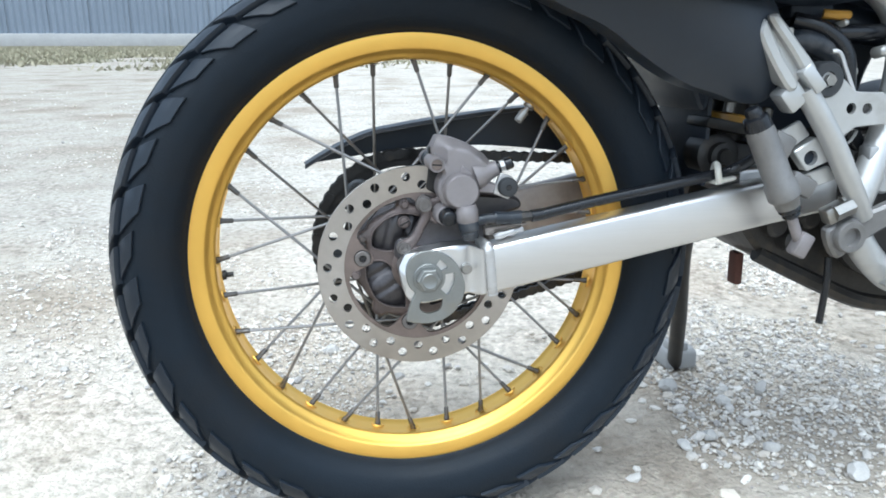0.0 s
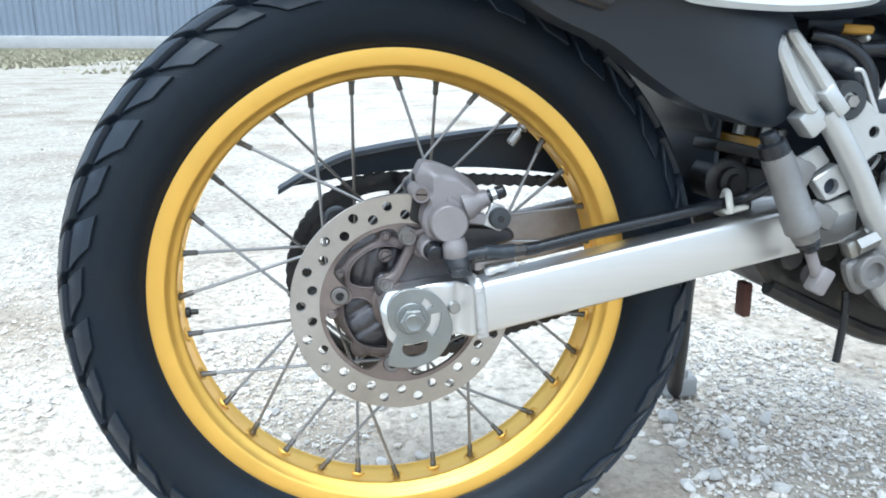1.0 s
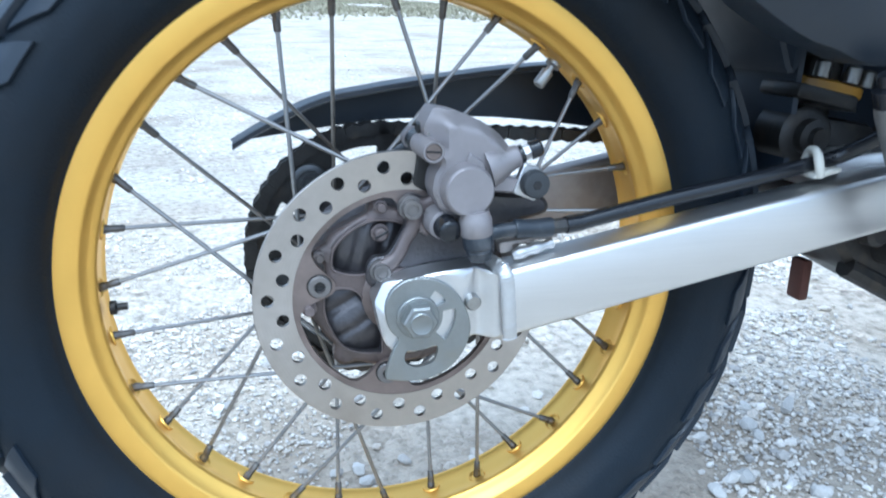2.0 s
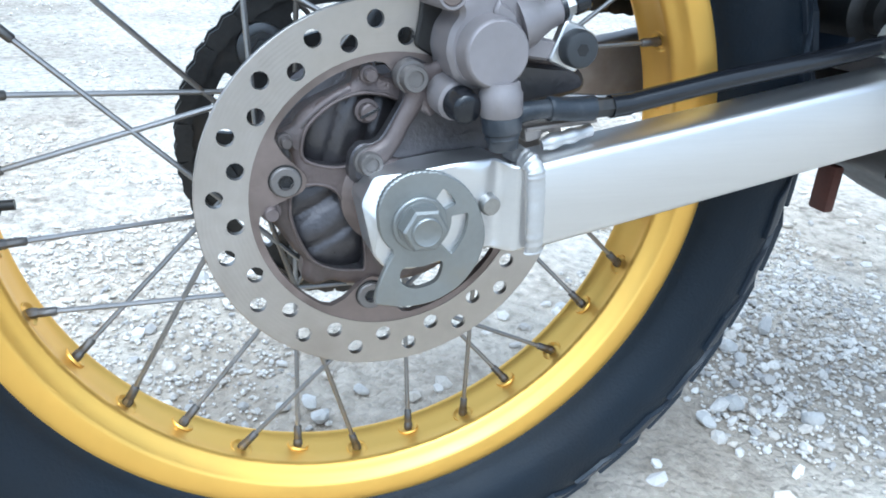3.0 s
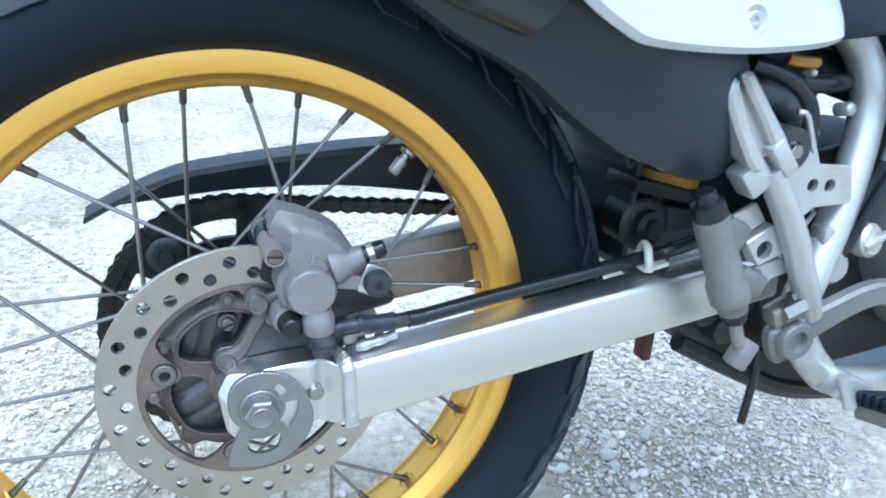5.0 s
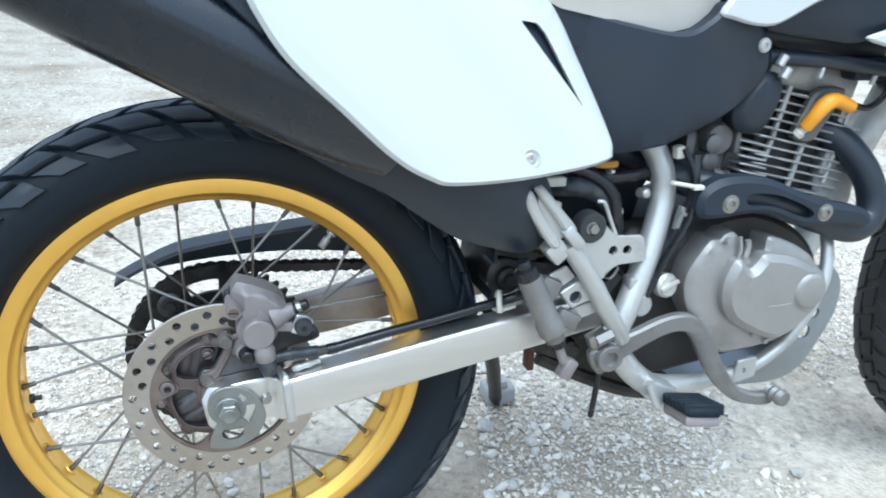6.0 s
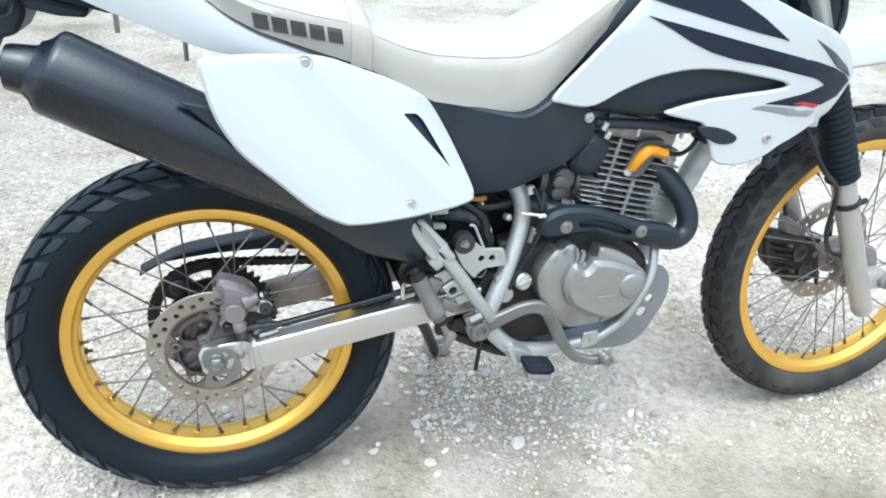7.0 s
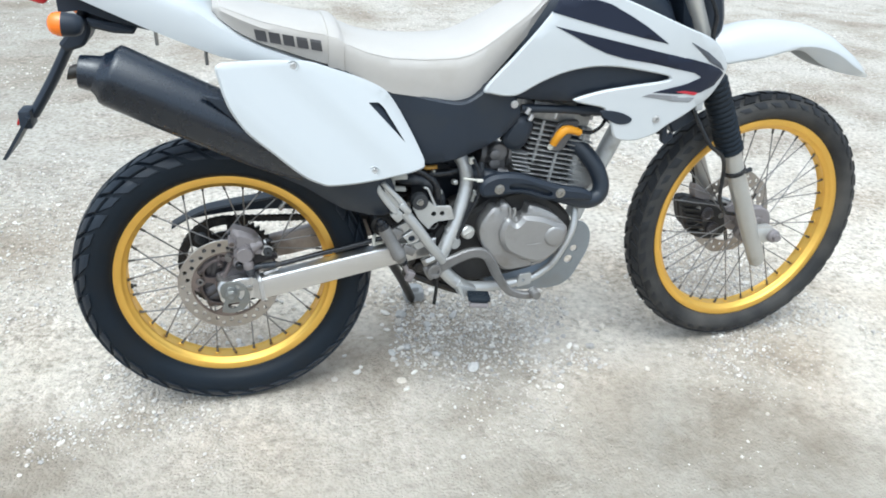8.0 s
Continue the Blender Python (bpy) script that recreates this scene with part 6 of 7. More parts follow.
part("hinge", bm, M["silver"], peg_fold)
bm = bmesh.new()
turned(bm, (0.4135, -0.086, 0.5140), (0, -1, 0), [(-0.01, 0.0185), (0.006, 0.0185), (0.009, 0.0165), (0.009, 0.0080), (0.005, 0.0075)], 28)
part("rubber_bush", bm, M["rubber_cap"], hanger)
bolt("bush_bolt", (0.4145, -0.092, 0.5135), 0.0062, hanger, 0.006, "hex", "steel", 0)
bm = bmesh.new()
tube(bm, [(0.424, -0.080, 0.542), (0.432, -0.082, 0.540), (0.440, -0.084, 0.522), (0.449, -0.086, 0.502)], 0.0026, 8, 5)
part("wire_loop", bm, M["weld"], hanger)

bm = bmesh.new()
c0, c1 = Vector((0.330, -0.112, 0.468)), Vector((0.372, -0.112, 0.385))
cd = (c1 - c0).normalized()
turned(bm, c0, cd, [(0.0, 0.0135), (0.008, 0.0145), (0.060, 0.0145), (0.063, 0.0165), (0.078, 0.0165), (0.082, 0.013), (0.090, 0.012)], 22)
block(bm, c0 + cd * 0.03 + Vector((0.012, 0.006, 0.004)), (0.026, 0.012, 0.036), 0.003, Matrix.Rotation(radians(27), 3, "Y"))
block(bm, c0 + cd * 0.075 + Vector((0.022, 0.006, 0.008)), (0.03, 0.012, 0.020), 0.003, Matrix.Rotation(radians(27), 3, "Y"))
mc = part("master_cylinder", bm, M["forged"], bike, "grey rear brake master cylinder with black boot")
bm = bmesh.new()
turned(bm, c0 - cd * 0.022, cd, [(0, 0.007), (0.003, 0.0085), (0.008, 0.0085), (0.010, 0.0125), (0.018, 0.0135), (0.024, 0.0135)], 18)
part("hose_boot", bm, M["hose"], mc)
bm = bmesh.new()
turned(bm, c1 - cd * 0.004, cd, [(0, 0.011), (0.005, 0.0115), (0.008, 0.009), (0.011, 0.0095), (0.014, 0.006)], 16)
part("dust_boot", bm, M["hose"], mc)
bm = bmesh.new()
rod(bm, c1, (0.386, -0.112, 0.352), 0.0055, 10)
block(bm, (0.389, -0.112, 0.347), (0.016, 0.016, 0.026), 0.003, Matrix.Rotation(radians(27), 3, "Y"))
part("push_rod", bm, M["cast"], mc)

bm = bmesh.new()
arm = smooth_outline([(0.422, 0.358), (0.4433, 0.368), (0.4829, 0.3821), (0.5241, 0.3966), (0.56, 0.3956), (0.5852, 0.3733), (0.6065, 0.3294), (0.625, 0.3024), (0.6502, 0.2902), (0.6786, 0.287), (0.677, 0.272), (0.6462, 0.2748), (0.613, 0.2876), (0.5885, 0.3186), (0.5668, 0.3607), (0.552, 0.3734), (0.5289, 0.3734), (0.4925, 0.3589), (0.4569, 0.339), (0.4368, 0.3284)], 4)
plate(bm, arm, -0.108, 0.011, 0.003, (), 0.008, lambda x, z: float(np.interp(x, [0.57, 0.60, 0.62, 0.67], [0, -0.014, -0.028, -0.032])))
turned(bm, (0.4461, -0.100, 0.3525), (0, -1, 0), [(0, 0.0175), (0.013, 0.0175), (0.0155, 0.0160), (0.0155, 0.0100), (0.010, 0.0090), (0.010, 0.0002)], 28)
pedal = part("brake_pedal", bm, M["forged"], bike, "grey forged brake pedal")
bm = bmesh.new()
turned(bm, (0.676, -0.132, 0.290), (0.1, -1, 0), [(0, 0.008), (0.002, 0.0115), (0.007, 0.0095), (0.011, 0.0115), (0.016, 0.0095), (0.020, 0.0115), (0.027, 0.0095)], 16)
part("pedal_tip", bm, M["forged"], pedal)
bm = bmesh.new()
block(bm, (0.432, -0.104, 0.379), (0.03, 0.016, 0.018), 0.003, Matrix.Rotation(radians(-25), 3, "Y"))
rod(bm, (0.436, -0.105, 0.390), (0.452, -0.105, 0.398), 0.0055, 6)
rod(bm, (0.425, -0.110, 0.378), (0.445, -0.110, 0.386), 0.009, 6)
part("pedal_stop", bm, M["steel"], bike, "bolt and nut of the pedal stop")
bm = bmesh.new()
block(bm, (0.522, -0.108, 0.298), (0.042, 0.03, 0.026), 0.004, Matrix.Rotation(radians(25), 3, "Y"))
rod(bm, (0.500, -0.122, 0.318), (0.512, -0.128, 0.288), 0.006, 10)
peg = part("footpeg", bm, M["silver"], bike, "rider footpeg with ribbed black rubber")
pd = Vector((-0.24, -0.90, 0.34)).normalized()
pc = Vector((0.536, -0.162, 0.300))
prot = pd.to_track_quat("X", "Z").to_matrix()
bm = bmesh.new()
block(bm, pc - Vector((0, 0, 0.008)), (0.078, 0.042, 0.014), 0.004, prot)
part("peg_base", bm, M["cast"], peg)
bm = bmesh.new()
block(bm, pc + Vector((0, 0, 0.003)), (0.080, 0.040, 0.012), 0.004, prot)
part("peg_rubber", bm, M["rubber"], peg)
for k in range(7):
    bm = bmesh.new()
    block(bm, pc + pd * (-0.034 + 0.0113 * k) + Vector((0, 0, 0.007)), (0.0070, 0.048, 0.013), 0.0018, prot, 1)
    part("peg_rib", bm, M["rubber"], peg)

# -- engine --
bm = bmesh.new()
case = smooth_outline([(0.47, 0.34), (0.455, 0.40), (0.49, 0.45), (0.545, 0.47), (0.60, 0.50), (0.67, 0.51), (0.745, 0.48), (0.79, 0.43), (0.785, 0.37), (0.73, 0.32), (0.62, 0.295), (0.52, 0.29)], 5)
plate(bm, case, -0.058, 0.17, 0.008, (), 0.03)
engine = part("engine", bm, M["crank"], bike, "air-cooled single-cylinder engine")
bm = bmesh.new()
cl = smooth_outline([(0.5545, 0.4230), (0.5545, 0.4400), (0.5590, 0.4560), (0.5690, 0.4725), (0.5820, 0.4865), (0.5950, 0.4875), (0.6030, 0.4940), (0.6160, 0.4950), (0.6275, 0.4800), (0.6352, 0.4630), (0.6560, 0.4630), (0.6640, 0.4720), (0.6690, 0.4870), (0.7000, 0.4785), (0.7330, 0.4605), (0.7450, 0.4480), (0.7640, 0.4290), (0.7640, 0.4000), (0.7500, 0.3780), (0.7150, 0.3450), (0.6900, 0.3370), (0.6550, 0.3325), (0.6250, 0.3310), (0.6050, 0.3400), (0.5800, 0.3700), (0.5620, 0.3970)], 5)
plate(bm, cl, -0.0985, 0.045, 0.005, (), 0.010, lambda x, z: 0.010 * min(1.0, max(0, (0.580 - x) / 0.030)) ** 2 + 0.006 * min(1.0, max(0, (z - 0.455) / 0.04)))
part("clutch_cover", bm, M["engine"], engine, "smooth grey right crankcase cover")
bm = bmesh.new()
cl2 = smooth_outline([(0.6040, 0.4590), (0.5985, 0.4450), (0.5965, 0.4300), (0.5985, 0.4130), (0.6050, 0.3980), (0.6190, 0.3820), (0.6560, 0.3620), (0.6860, 0.3525), (0.7110, 0.3560), (0.7340, 0.3720), (0.7550, 0.3960), (0.7600, 0.4200), (0.7520, 0.4370), (0.7300, 0.4480), (0.7050, 0.4600), (0.6780, 0.4680), (0.6500, 0.4710), (0.6420, 0.4620), (0.6310, 0.4530), (0.6180, 0.4660), (0.6090, 0.4660)], 5)
plate(bm, cl2, -0.1165, 0.024, 0.0085, (), 0.010, lambda x, z: 0.004 * min(1.0, max(0, (x - 0.70) / 0.05)))
part("cover_boss", bm, M["engine"], engine)
bm = bmesh.new()
turned(bm, (0.7255, -0.1135, 0.4180), (0, -1, 0), [(0, 0.0245), (0.003, 0.0245), (0.0060, 0.0218), (0.0070, 0.0190), (0.0070, 0.0)], 36)
part("inspection_cap", bm, M["engine"], engine)
bm = bmesh.new()
tube(bm, [(0.6280, -0.0995, 0.488), (0.6300, -0.1000, 0.478), (0.6270, -0.1005, 0.466)], 0.0040, 10, 5)
tube(bm, [(0.6160, -0.0995, 0.493), (0.6190, -0.1005, 0.478), (0.6170, -0.1010, 0.464)], 0.0026, 10, 5)
part("cover_rib", bm, M["engine"], engine)
bm = bmesh.new()
tube(bm, [(0.655, -0.1255, 0.4068), (0.672, -0.1257, 0.4072), (0.690, -0.1254, 0.4082)], 0.0008, 6, 3)
part("cover_mark", bm, M["engine"], engine)
for x, z in ((0.6640, 0.3560), (0.6850, 0.3440), (0.7480, 0.4120), (0.5990, 0.4890)):
    bolt("case_bolt", (x, -0.0975, z), 0.0042, engine, 0.005, "hex", "engine", 1.3)
bm = bmesh.new()
turned(bm, (0.521, -0.06, 0.427), (0.15, -1, 0.2), [(0, 0.013), (0.022, 0.013), (0.024, 0.0155), (0.034, 0.0155), (0.037, 0.0125)], 22)
block(bm, (0.526, -0.098, 0.435), (0.026, 0.006, 0.006), 0.0015, Matrix.Rotation(radians(-30), 3, "Y"))
part("oil_filler", bm, M["fork"], engine, "oil filler cap")
bm = bmesh.new()
turned(bm, (0.495, -0.07, 0.408), (0, -1, 0), [(0, 0.015), (0.02, 0.015), (0.023, 0.012)], 18)
block(bm, (0.485, -0.08, 0.43), (0.02, 0.02, 0.03), 0.004)
part("switch_body", bm, M["fins"], engine)

# cylinder with fins, leaning 12 degrees ahead
lean = radians(11.5)
U, V = Vector((math.cos(lean), 0, -math.sin(lean))), Vector((math.sin(lean), 0, math.cos(lean)))
cb = Vector((0.715, YC, 0.512))
prot = Matrix((U, Vector((0, 1, 0)), V)).transposed()
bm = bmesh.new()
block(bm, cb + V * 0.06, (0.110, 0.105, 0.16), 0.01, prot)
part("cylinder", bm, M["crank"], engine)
for k in range(12):
    bm = bmesh.new()
    wid = 0.146 + 0.018 * min(1, k / 5) - (0.016 if k > 9 else 0)
    dep = 0.128 + (0.006 if 3 < k < 10 else 0)
    block(bm, cb + V * (0.012 + 0.0118 * k) + U * (0.020 if k < 9 else 0.014), (wid, dep, 0.0030), 0.0009, prot, 1)
    part("fin", bm, M["fins"], engine)
bm = bmesh.new()
block(bm, cb + V * 0.170 + U * 0.005, (0.150, 0.110, 0.045), 0.010, prot)
block(bm, cb + V * 0.193, (0.130, 0.090, 0.02), 0.006, prot)
block(bm, cb + V * 0.10 + U * 0.075 + Vector((0, -0.035, 0)), (0.028, 0.05, 0.10), 0.004, prot)
part("cylinder_head", bm, M["fins"], engine)
bm = bmesh.new()
plate(bm, smooth_outline([(0.790, 0.556), (0.826, 0.564), (0.852, 0.548), (0.856, 0.502), (0.818, 0.488), (0.792, 0.512)], 4), -0.028, 0.05, 0.008, (), 0.015)
part("chain_tunnel", bm, M["fins"], engine)
for du, v0, v1 in ((-0.036, 0.052, 0.150), (0.016, 0.010, 0.086), (0.072, 0.040, 0.150)):
    bm = bmesh.new()
    p = cb + U * du + Vector((0, -0.060, 0))
    rod(bm, p + V * v0, p + V * v1, 0.0042, 8)
    part("fin_post", bm, M["fins"], engine)
# short fins of the barrel's back corner, and the flat well round the spark plug
for k in range(5):
    bm = bmesh.new()
    block(bm, (0.648 + 0.0022 * k, -0.030, 0.600 - 0.0100 * k), (0.042, 0.05, 0.0028), 0.0008, prot, 1)
    part("fin", bm, M["fins"], engine)
bm = bmesh.new()
plate(bm, smooth_outline([(0.722, 0.606), (0.734, 0.640), (0.750, 0.662), (0.790, 0.664), (0.782, 0.640), (0.768, 0.616), (0.756, 0.598), (0.736, 0.595)], 4), -0.0410, 0.012, 0.003, (), 0.0)
part("plug_well", bm, M["crank_grey"], engine)
bm = bmesh.new()
tube(bm, [(0.7280, -0.050, 0.6170), (0.7330, -0.057, 0.6330), (0.7420, -0.060, 0.6470), (0.7520, -0.061, 0.6525), (0.7650, -0.060, 0.6510), (0.7860, -0.058, 0.6440)], 0.0085, 16, 5, radii=[0.0086, 0.0090, 0.0102, 0.0102, 0.0094, 0.0088, 0.0086])
plug = part("spark_plug_cap", bm, M["orange"], engine, "bright orange spark plug cap")
bm = bmesh.new()
turned(bm, (0.722, -0.044, 0.606), (0.4, -0.5, 0.75), [(0, 0.007), (0.006, 0.007), (0.007, 0.005), (0.016, 0.005)], 12)
part("spark_plug", bm, M["clear"], engine)
bm = bmesh.new()
tube(bm, [(0.786, -0.058, 0.647), (0.815, -0.058, 0.643), (0.845, -0.05, 0.66), (0.86, -0.04, 0.70), (0.87, -0.02, 0.74)], 0.0042, 10, 6)
part("ignition_cable", bm, M["hose"], bike, "black ignition cable")
bm = bmesh.new()
turned(bm, (0.865, -0.03, 0.680), (0, -1, 0), [(0, 0.020), (0.03, 0.021), (0.036, 0.018), (0.037, 0.010)], 20)
block(bm, (0.83, -0.03, 0.69), (0.08, 0.04, 0.03), 0.008)
part("horn", bm, M["plastic"], bike, "black horn under the shroud")
for p, q in (((0.654, -0.075, 0.709), (0.648, -0.074, 0.696)), ((0.662, -0.075, 0.694), (0.656, -0.074, 0.681)), ((0.7234, -0.066, 0.7070), (0.7185, -0.066, 0.6800)), ((0.815, -0.062, 0.700), (0.808, -0.06, 0.672))):
    bm = bmesh.new()
    rod(bm, p, q, 0.0056 if p[0] < 0.7 else 0.0034, 8, 0.001)
    part("head_stud", bm, M["weld"], engine)
bm = bmesh.new()
block(bm, (0.74, YC, 0.722), (0.22, 0.14, 0.03), 0.01, Matrix.Rotation(radians(6), 3, "Y"))
tube(bm, [(0.64, -0.06, 0.705), (0.74, -0.065, 0.700), (0.83, -0.06, 0.690)], 0.009, 10, 5)
part("head_bracket", bm, M["black"], bike, "dark brackets over the cylinder head")

# dark parts deep behind the frame
# added dark block closes the view through and gives the bay's shade
bm = bmesh.new()
plate(bm, smooth_outline([(0.385, 0.50), (0.40, 0.43), (0.46, 0.41), (0.54, 0.44), (0.57, 0.52), (0.60, 0.60), (0.56, 0.66), (0.44, 0.66), (0.39, 0.60)], 4), 0.045, 0.07, 0.008, (), 0.04)
part("battery_box", bm, M["plastic"], bike, "black backing block behind the frame tubes")
# added drum, no known part, fills out the dark of the bay
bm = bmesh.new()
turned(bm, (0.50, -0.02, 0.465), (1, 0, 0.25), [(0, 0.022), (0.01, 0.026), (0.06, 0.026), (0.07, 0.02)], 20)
part("starter_motor", bm, M["crank"], bike, "dull dark drum added above the crankcase")
bm = bmesh.new()
tube(bm, [(0.40, -0.045, 0.575), (0.43, -0.055, 0.565), (0.455, -0.06, 0.54), (0.462, -0.06, 0.50), (0.475, -0.055, 0.46), (0.50, -0.05, 0.43)], 0.009, 12, 6)
part("breather_hose", bm, M["hose"], bike, "black breather hose")
bm = bmesh.new()
block(bm, (0.425, -0.03, 0.585), (0.05, 0.02, 0.018), 0.003)
part("connector", bm, M["plastic"], bike, "black wiring connector")
bm = bmesh.new()
block(bm, (0.375, -0.055, 0.5610), (0.034, 0.012, 0.011), 0.002)
block(bm, (0.376, -0.055, 0.5335), (0.026, 0.012, 0.009), 0.002, Matrix.Rotation(radians(6), 3, "Y"))
block(bm, (0.362, -0.050, 0.547), (0.008, 0.010, 0.030), 0.002)
part("clear_connector", bm, M["clear"], bike, "pale plastic connector under the side panel")
bm = bmesh.new()
block(bm, (0.5320, -0.068, 0.5945), (0.0125, 0.012, 0.0160), 0.003, Matrix.Rotation(radians(-8), 3, "Y"))
part("wire_plug", bm, M["clear"], bike, "white wire plug under the frame cover")
bm = bmesh.new()
tube(bm, [(0.380, -0.030, 0.548), (0.400, -0.050, 0.553), (0.430, -0.052, 0.548), (0.456, -0.050, 0.528), (0.468, -0.048, 0.500), (0.472, -0.04, 0.47)], 0.0125, 14, 6)
part("drain_hose", bm, M["hose_dusty"], bike, "thick black drain hose bent behind the frame")
bm = bmesh.new()
tube(bm, [(0.420, -0.048, 0.568), (0.450, -0.050, 0.562), (0.485, -0.048, 0.5625), (0.515, -0.04, 0.564)], 0.0085, 12, 5)
part("vacuum_hose", bm, M["hose"], bike, "black hose under the frame cover")
for x, z, r in ((0.466, 0.5215, 0.0058), (0.4500, 0.5715, 0.0036), (0.500, 0.5428, 0.0062), (0.358, 0.5180, 0.0045)):
    bm = bmesh.new()
    turned(bm, (x, -0.060, z), (0.1, -1, 0.2), [(-0.012, r), (0.001, r), (0.003, r * 0.75), (0.004, r * 0.3)], 14)
    part("clamp_screw", bm, M["fork"], bike, "pale clamp screw in the dark bay")
bm = bmesh.new()
rod(bm, (0.541, -0.080, 0.5300), (0.533, -0.080, 0.4900), 0.0058, 8, 0.001)
rod(bm, (0.541, -0.082, 0.5240), (0.540, -0.082, 0.5200), 0.0075, 8)
part("cable_guide", bm, M["zinc"], bike, "dull metal cable guide")

# carburettor, airbox, shock and other dark parts behind the frame
bm = bmesh.new()
turned(bm, (0.565, 0.0, 0.592), (1, 0, -0.15), [(0, 0.035), (0.01, 0.038), (0.03, 0.028), (0.06, 0.026), (0.065, 0.034), (0.085, 0.034)], 24)
block(bm, (0.60, 0.0, 0.575), (0.05, 0.07, 0.07), 0.008)
turned(bm, (0.60, 0.0, 0.54), (0, 0, 1), [(0, 0.02), (0.01, 0.028), (0.03, 0.028)], 20)
turned(bm, (0.59, -0.045, 0.60), (0, -1, 0), [(0, 0.012), (0.012, 0.012), (0.014, 0.009)], 14)
turned(bm, (0.6010, -0.035, 0.604), (0, -1, 0), [(0, 0.021), (0.012, 0.021), (0.016, 0.018), (0.0165, 0.012)], 24)
turned(bm, (0.590, -0.030, 0.577), (0.15, -1, 0), [(0, 0.013), (0.02, 0.013), (0.022, 0.010)], 18)
block(bm, (0.6255, -0.040, 0.606), (0.008, 0.03, 0.040), 0.003)
turned(bm, (0.598, -0.045, 0.557), (1, 0, -0.2), [(0, 0.011), (0.012, 0.0115), (0.014, 0.009), (0.020, 0.009), (0.021, 0.011), (0.026, 0.011)], 18)
part("carburettor", bm, M["crank_grey"], bike, "dull alloy carburettor behind the frame tube")
bm = bmesh.new()
ab = smooth_outline([(0.35, 0.62), (0.40, 0.59), (0.50, 0.60), (0.58, 0.63), (0.62, 0.67), (0.60, 0.73), (0.50, 0.72), (0.40, 0.74)], 4)
plate(bm, ab, -0.055, 0.16, 0.01, (), 0.04)
part("airbox", bm, M["plastic"], bike, "black airbox under the seat")
bm = bmesh.new()
tube(bm, [(0.535, -0.075, 0.60), (0.548, -0.085, 0.565), (0.545, -0.09, 0.52), (0.522, -0.09, 0.47), (0.505, -0.09, 0.43), (0.485, -0.085, 0.38)], 0.0038, 8, 6)
tube(bm, [(0.555, -0.07, 0.59), (0.552, -0.08, 0.55), (0.535, -0.08, 0.50), (0.515, -0.08, 0.45)], 0.006, 8, 6)
part("cable", bm, M["hose"], bike, "black control cable")
bm = bmesh.new()
rod(bm, (0.506, -0.10, 0.566), (0.542, -0.098, 0.559), 0.0026, 8)
block(bm, (0.544, -0.098, 0.5583), (0.014, 0.008, 0.006), 0.0015)
part("cable_tie", bm, M["clear"], bike, "pale cable tie round the frame tube")
bm = bmesh.new()
rod(bm, (0.368, YC, 0.42), (0.408, YC, 0.62), 0.022, 20)
shock = part("shock_absorber", bm, M["dark_steel"], bike, "rear shock absorber with a mustard spring collar")
bm = bmesh.new()
coil = []
for k in range(97):
    p = Vector((0.379, YC, 0.480)).lerp(Vector((0.406, YC, 0.615)), k / 96)
    a = 2 * math.pi * k / 16
    coil.append(p + Vector((0.033 * math.cos(a), 0.033 * math.sin(a), -0.0064 * math.cos(a))))
tube(bm, coil, 0.0055, 8, 1, hint=(0.35, 0, 0.94))
part("spring", bm, M["dark_steel"], shock)
bm = bmesh.new()
turned(bm, (0.377, YC, 0.461), (0.19, 0, 0.98), [(0, 0.036), (0.002, 0.042), (0.010, 0.042), (0.012, 0.036)], 36)
part("spring_collar", bm, M["shockgold"], shock, "mustard yellow spring collar")
bm = bmesh.new()
turned(bm, (0.3755, YC, 0.451), (0.19, 0, 0.98), [(0, 0.030), (0.001, 0.041), (0.004, 0.041), (0.005, 0.030)], 30)
part("lock_ring", bm, M["steel"], shock)
for dx, dy in ((-0.022, -0.034), (0.004, -0.040), (0.026, -0.032)):
    bm = bmesh.new()
    turned(bm, (0.380 + dx, YC + dy, 0.473 - 0.19 * dx), (0.19, 0, 0.98), [(0, 0.0065), (0.012, 0.0065), (0.014, 0.004)], 10)
    part("adjuster_stud", bm, M["steel"], shock)
bm = bmesh.new()
tube(bm, [(0.428, -0.054, 0.581), (0.440, -0.058, 0.5795), (0.457, -0.055, 0.5795)], 0.0048, 8, 3)
part("mustard_pipe", bm, M["shockgold"], bike, "mustard coloured pipe under the side panel")
bm = bmesh.new()
turned(bm, (0.344, 0.02, 0.430), (0, -1, 0), [(0, 0.025), (0.034, 0.025), (0.037, 0.021), (0.038, 0.015), (0.046, 0.0145), (0.048, 0.009), (0.053, 0.008)], 24)
block(bm, (0.380, 0.02, 0.430), (0.10, 0.04, 0.026), 0.008, Matrix.Rotation(radians(10), 3, "Y"))
block(bm, (0.352, 0.0, 0.4625), (0.060, 0.05, 0.012), 0.003, Matrix.Rotation(radians(12), 3, "Y"))
part("linkage", bm, M["dark_steel"], bike, "dark suspension linkage and pivot bolt")
bm = bmesh.new()
plate(bm, smooth_outline([(0.36, 0.385), (0.46, 0.40), (0.52, 0.36), (0.545, 0.30), (0.60, 0.262), (0.56, 0.243), (0.50, 0.262), (0.44, 0.292), (0.39, 0.322)], 4), -0.035, 0.11, 0.006, (), 0.03)
tube(bm, [(0.392, -0.03, 0.318), (0.46, -0.035, 0.284), (0.53, -0.035, 0.254), (0.60, -0.035, 0.244)], 0.010, 8, 5)
part("lower_bracket", bm, M["dark_steel"], bike, "dirty dark engine underside and bracket")
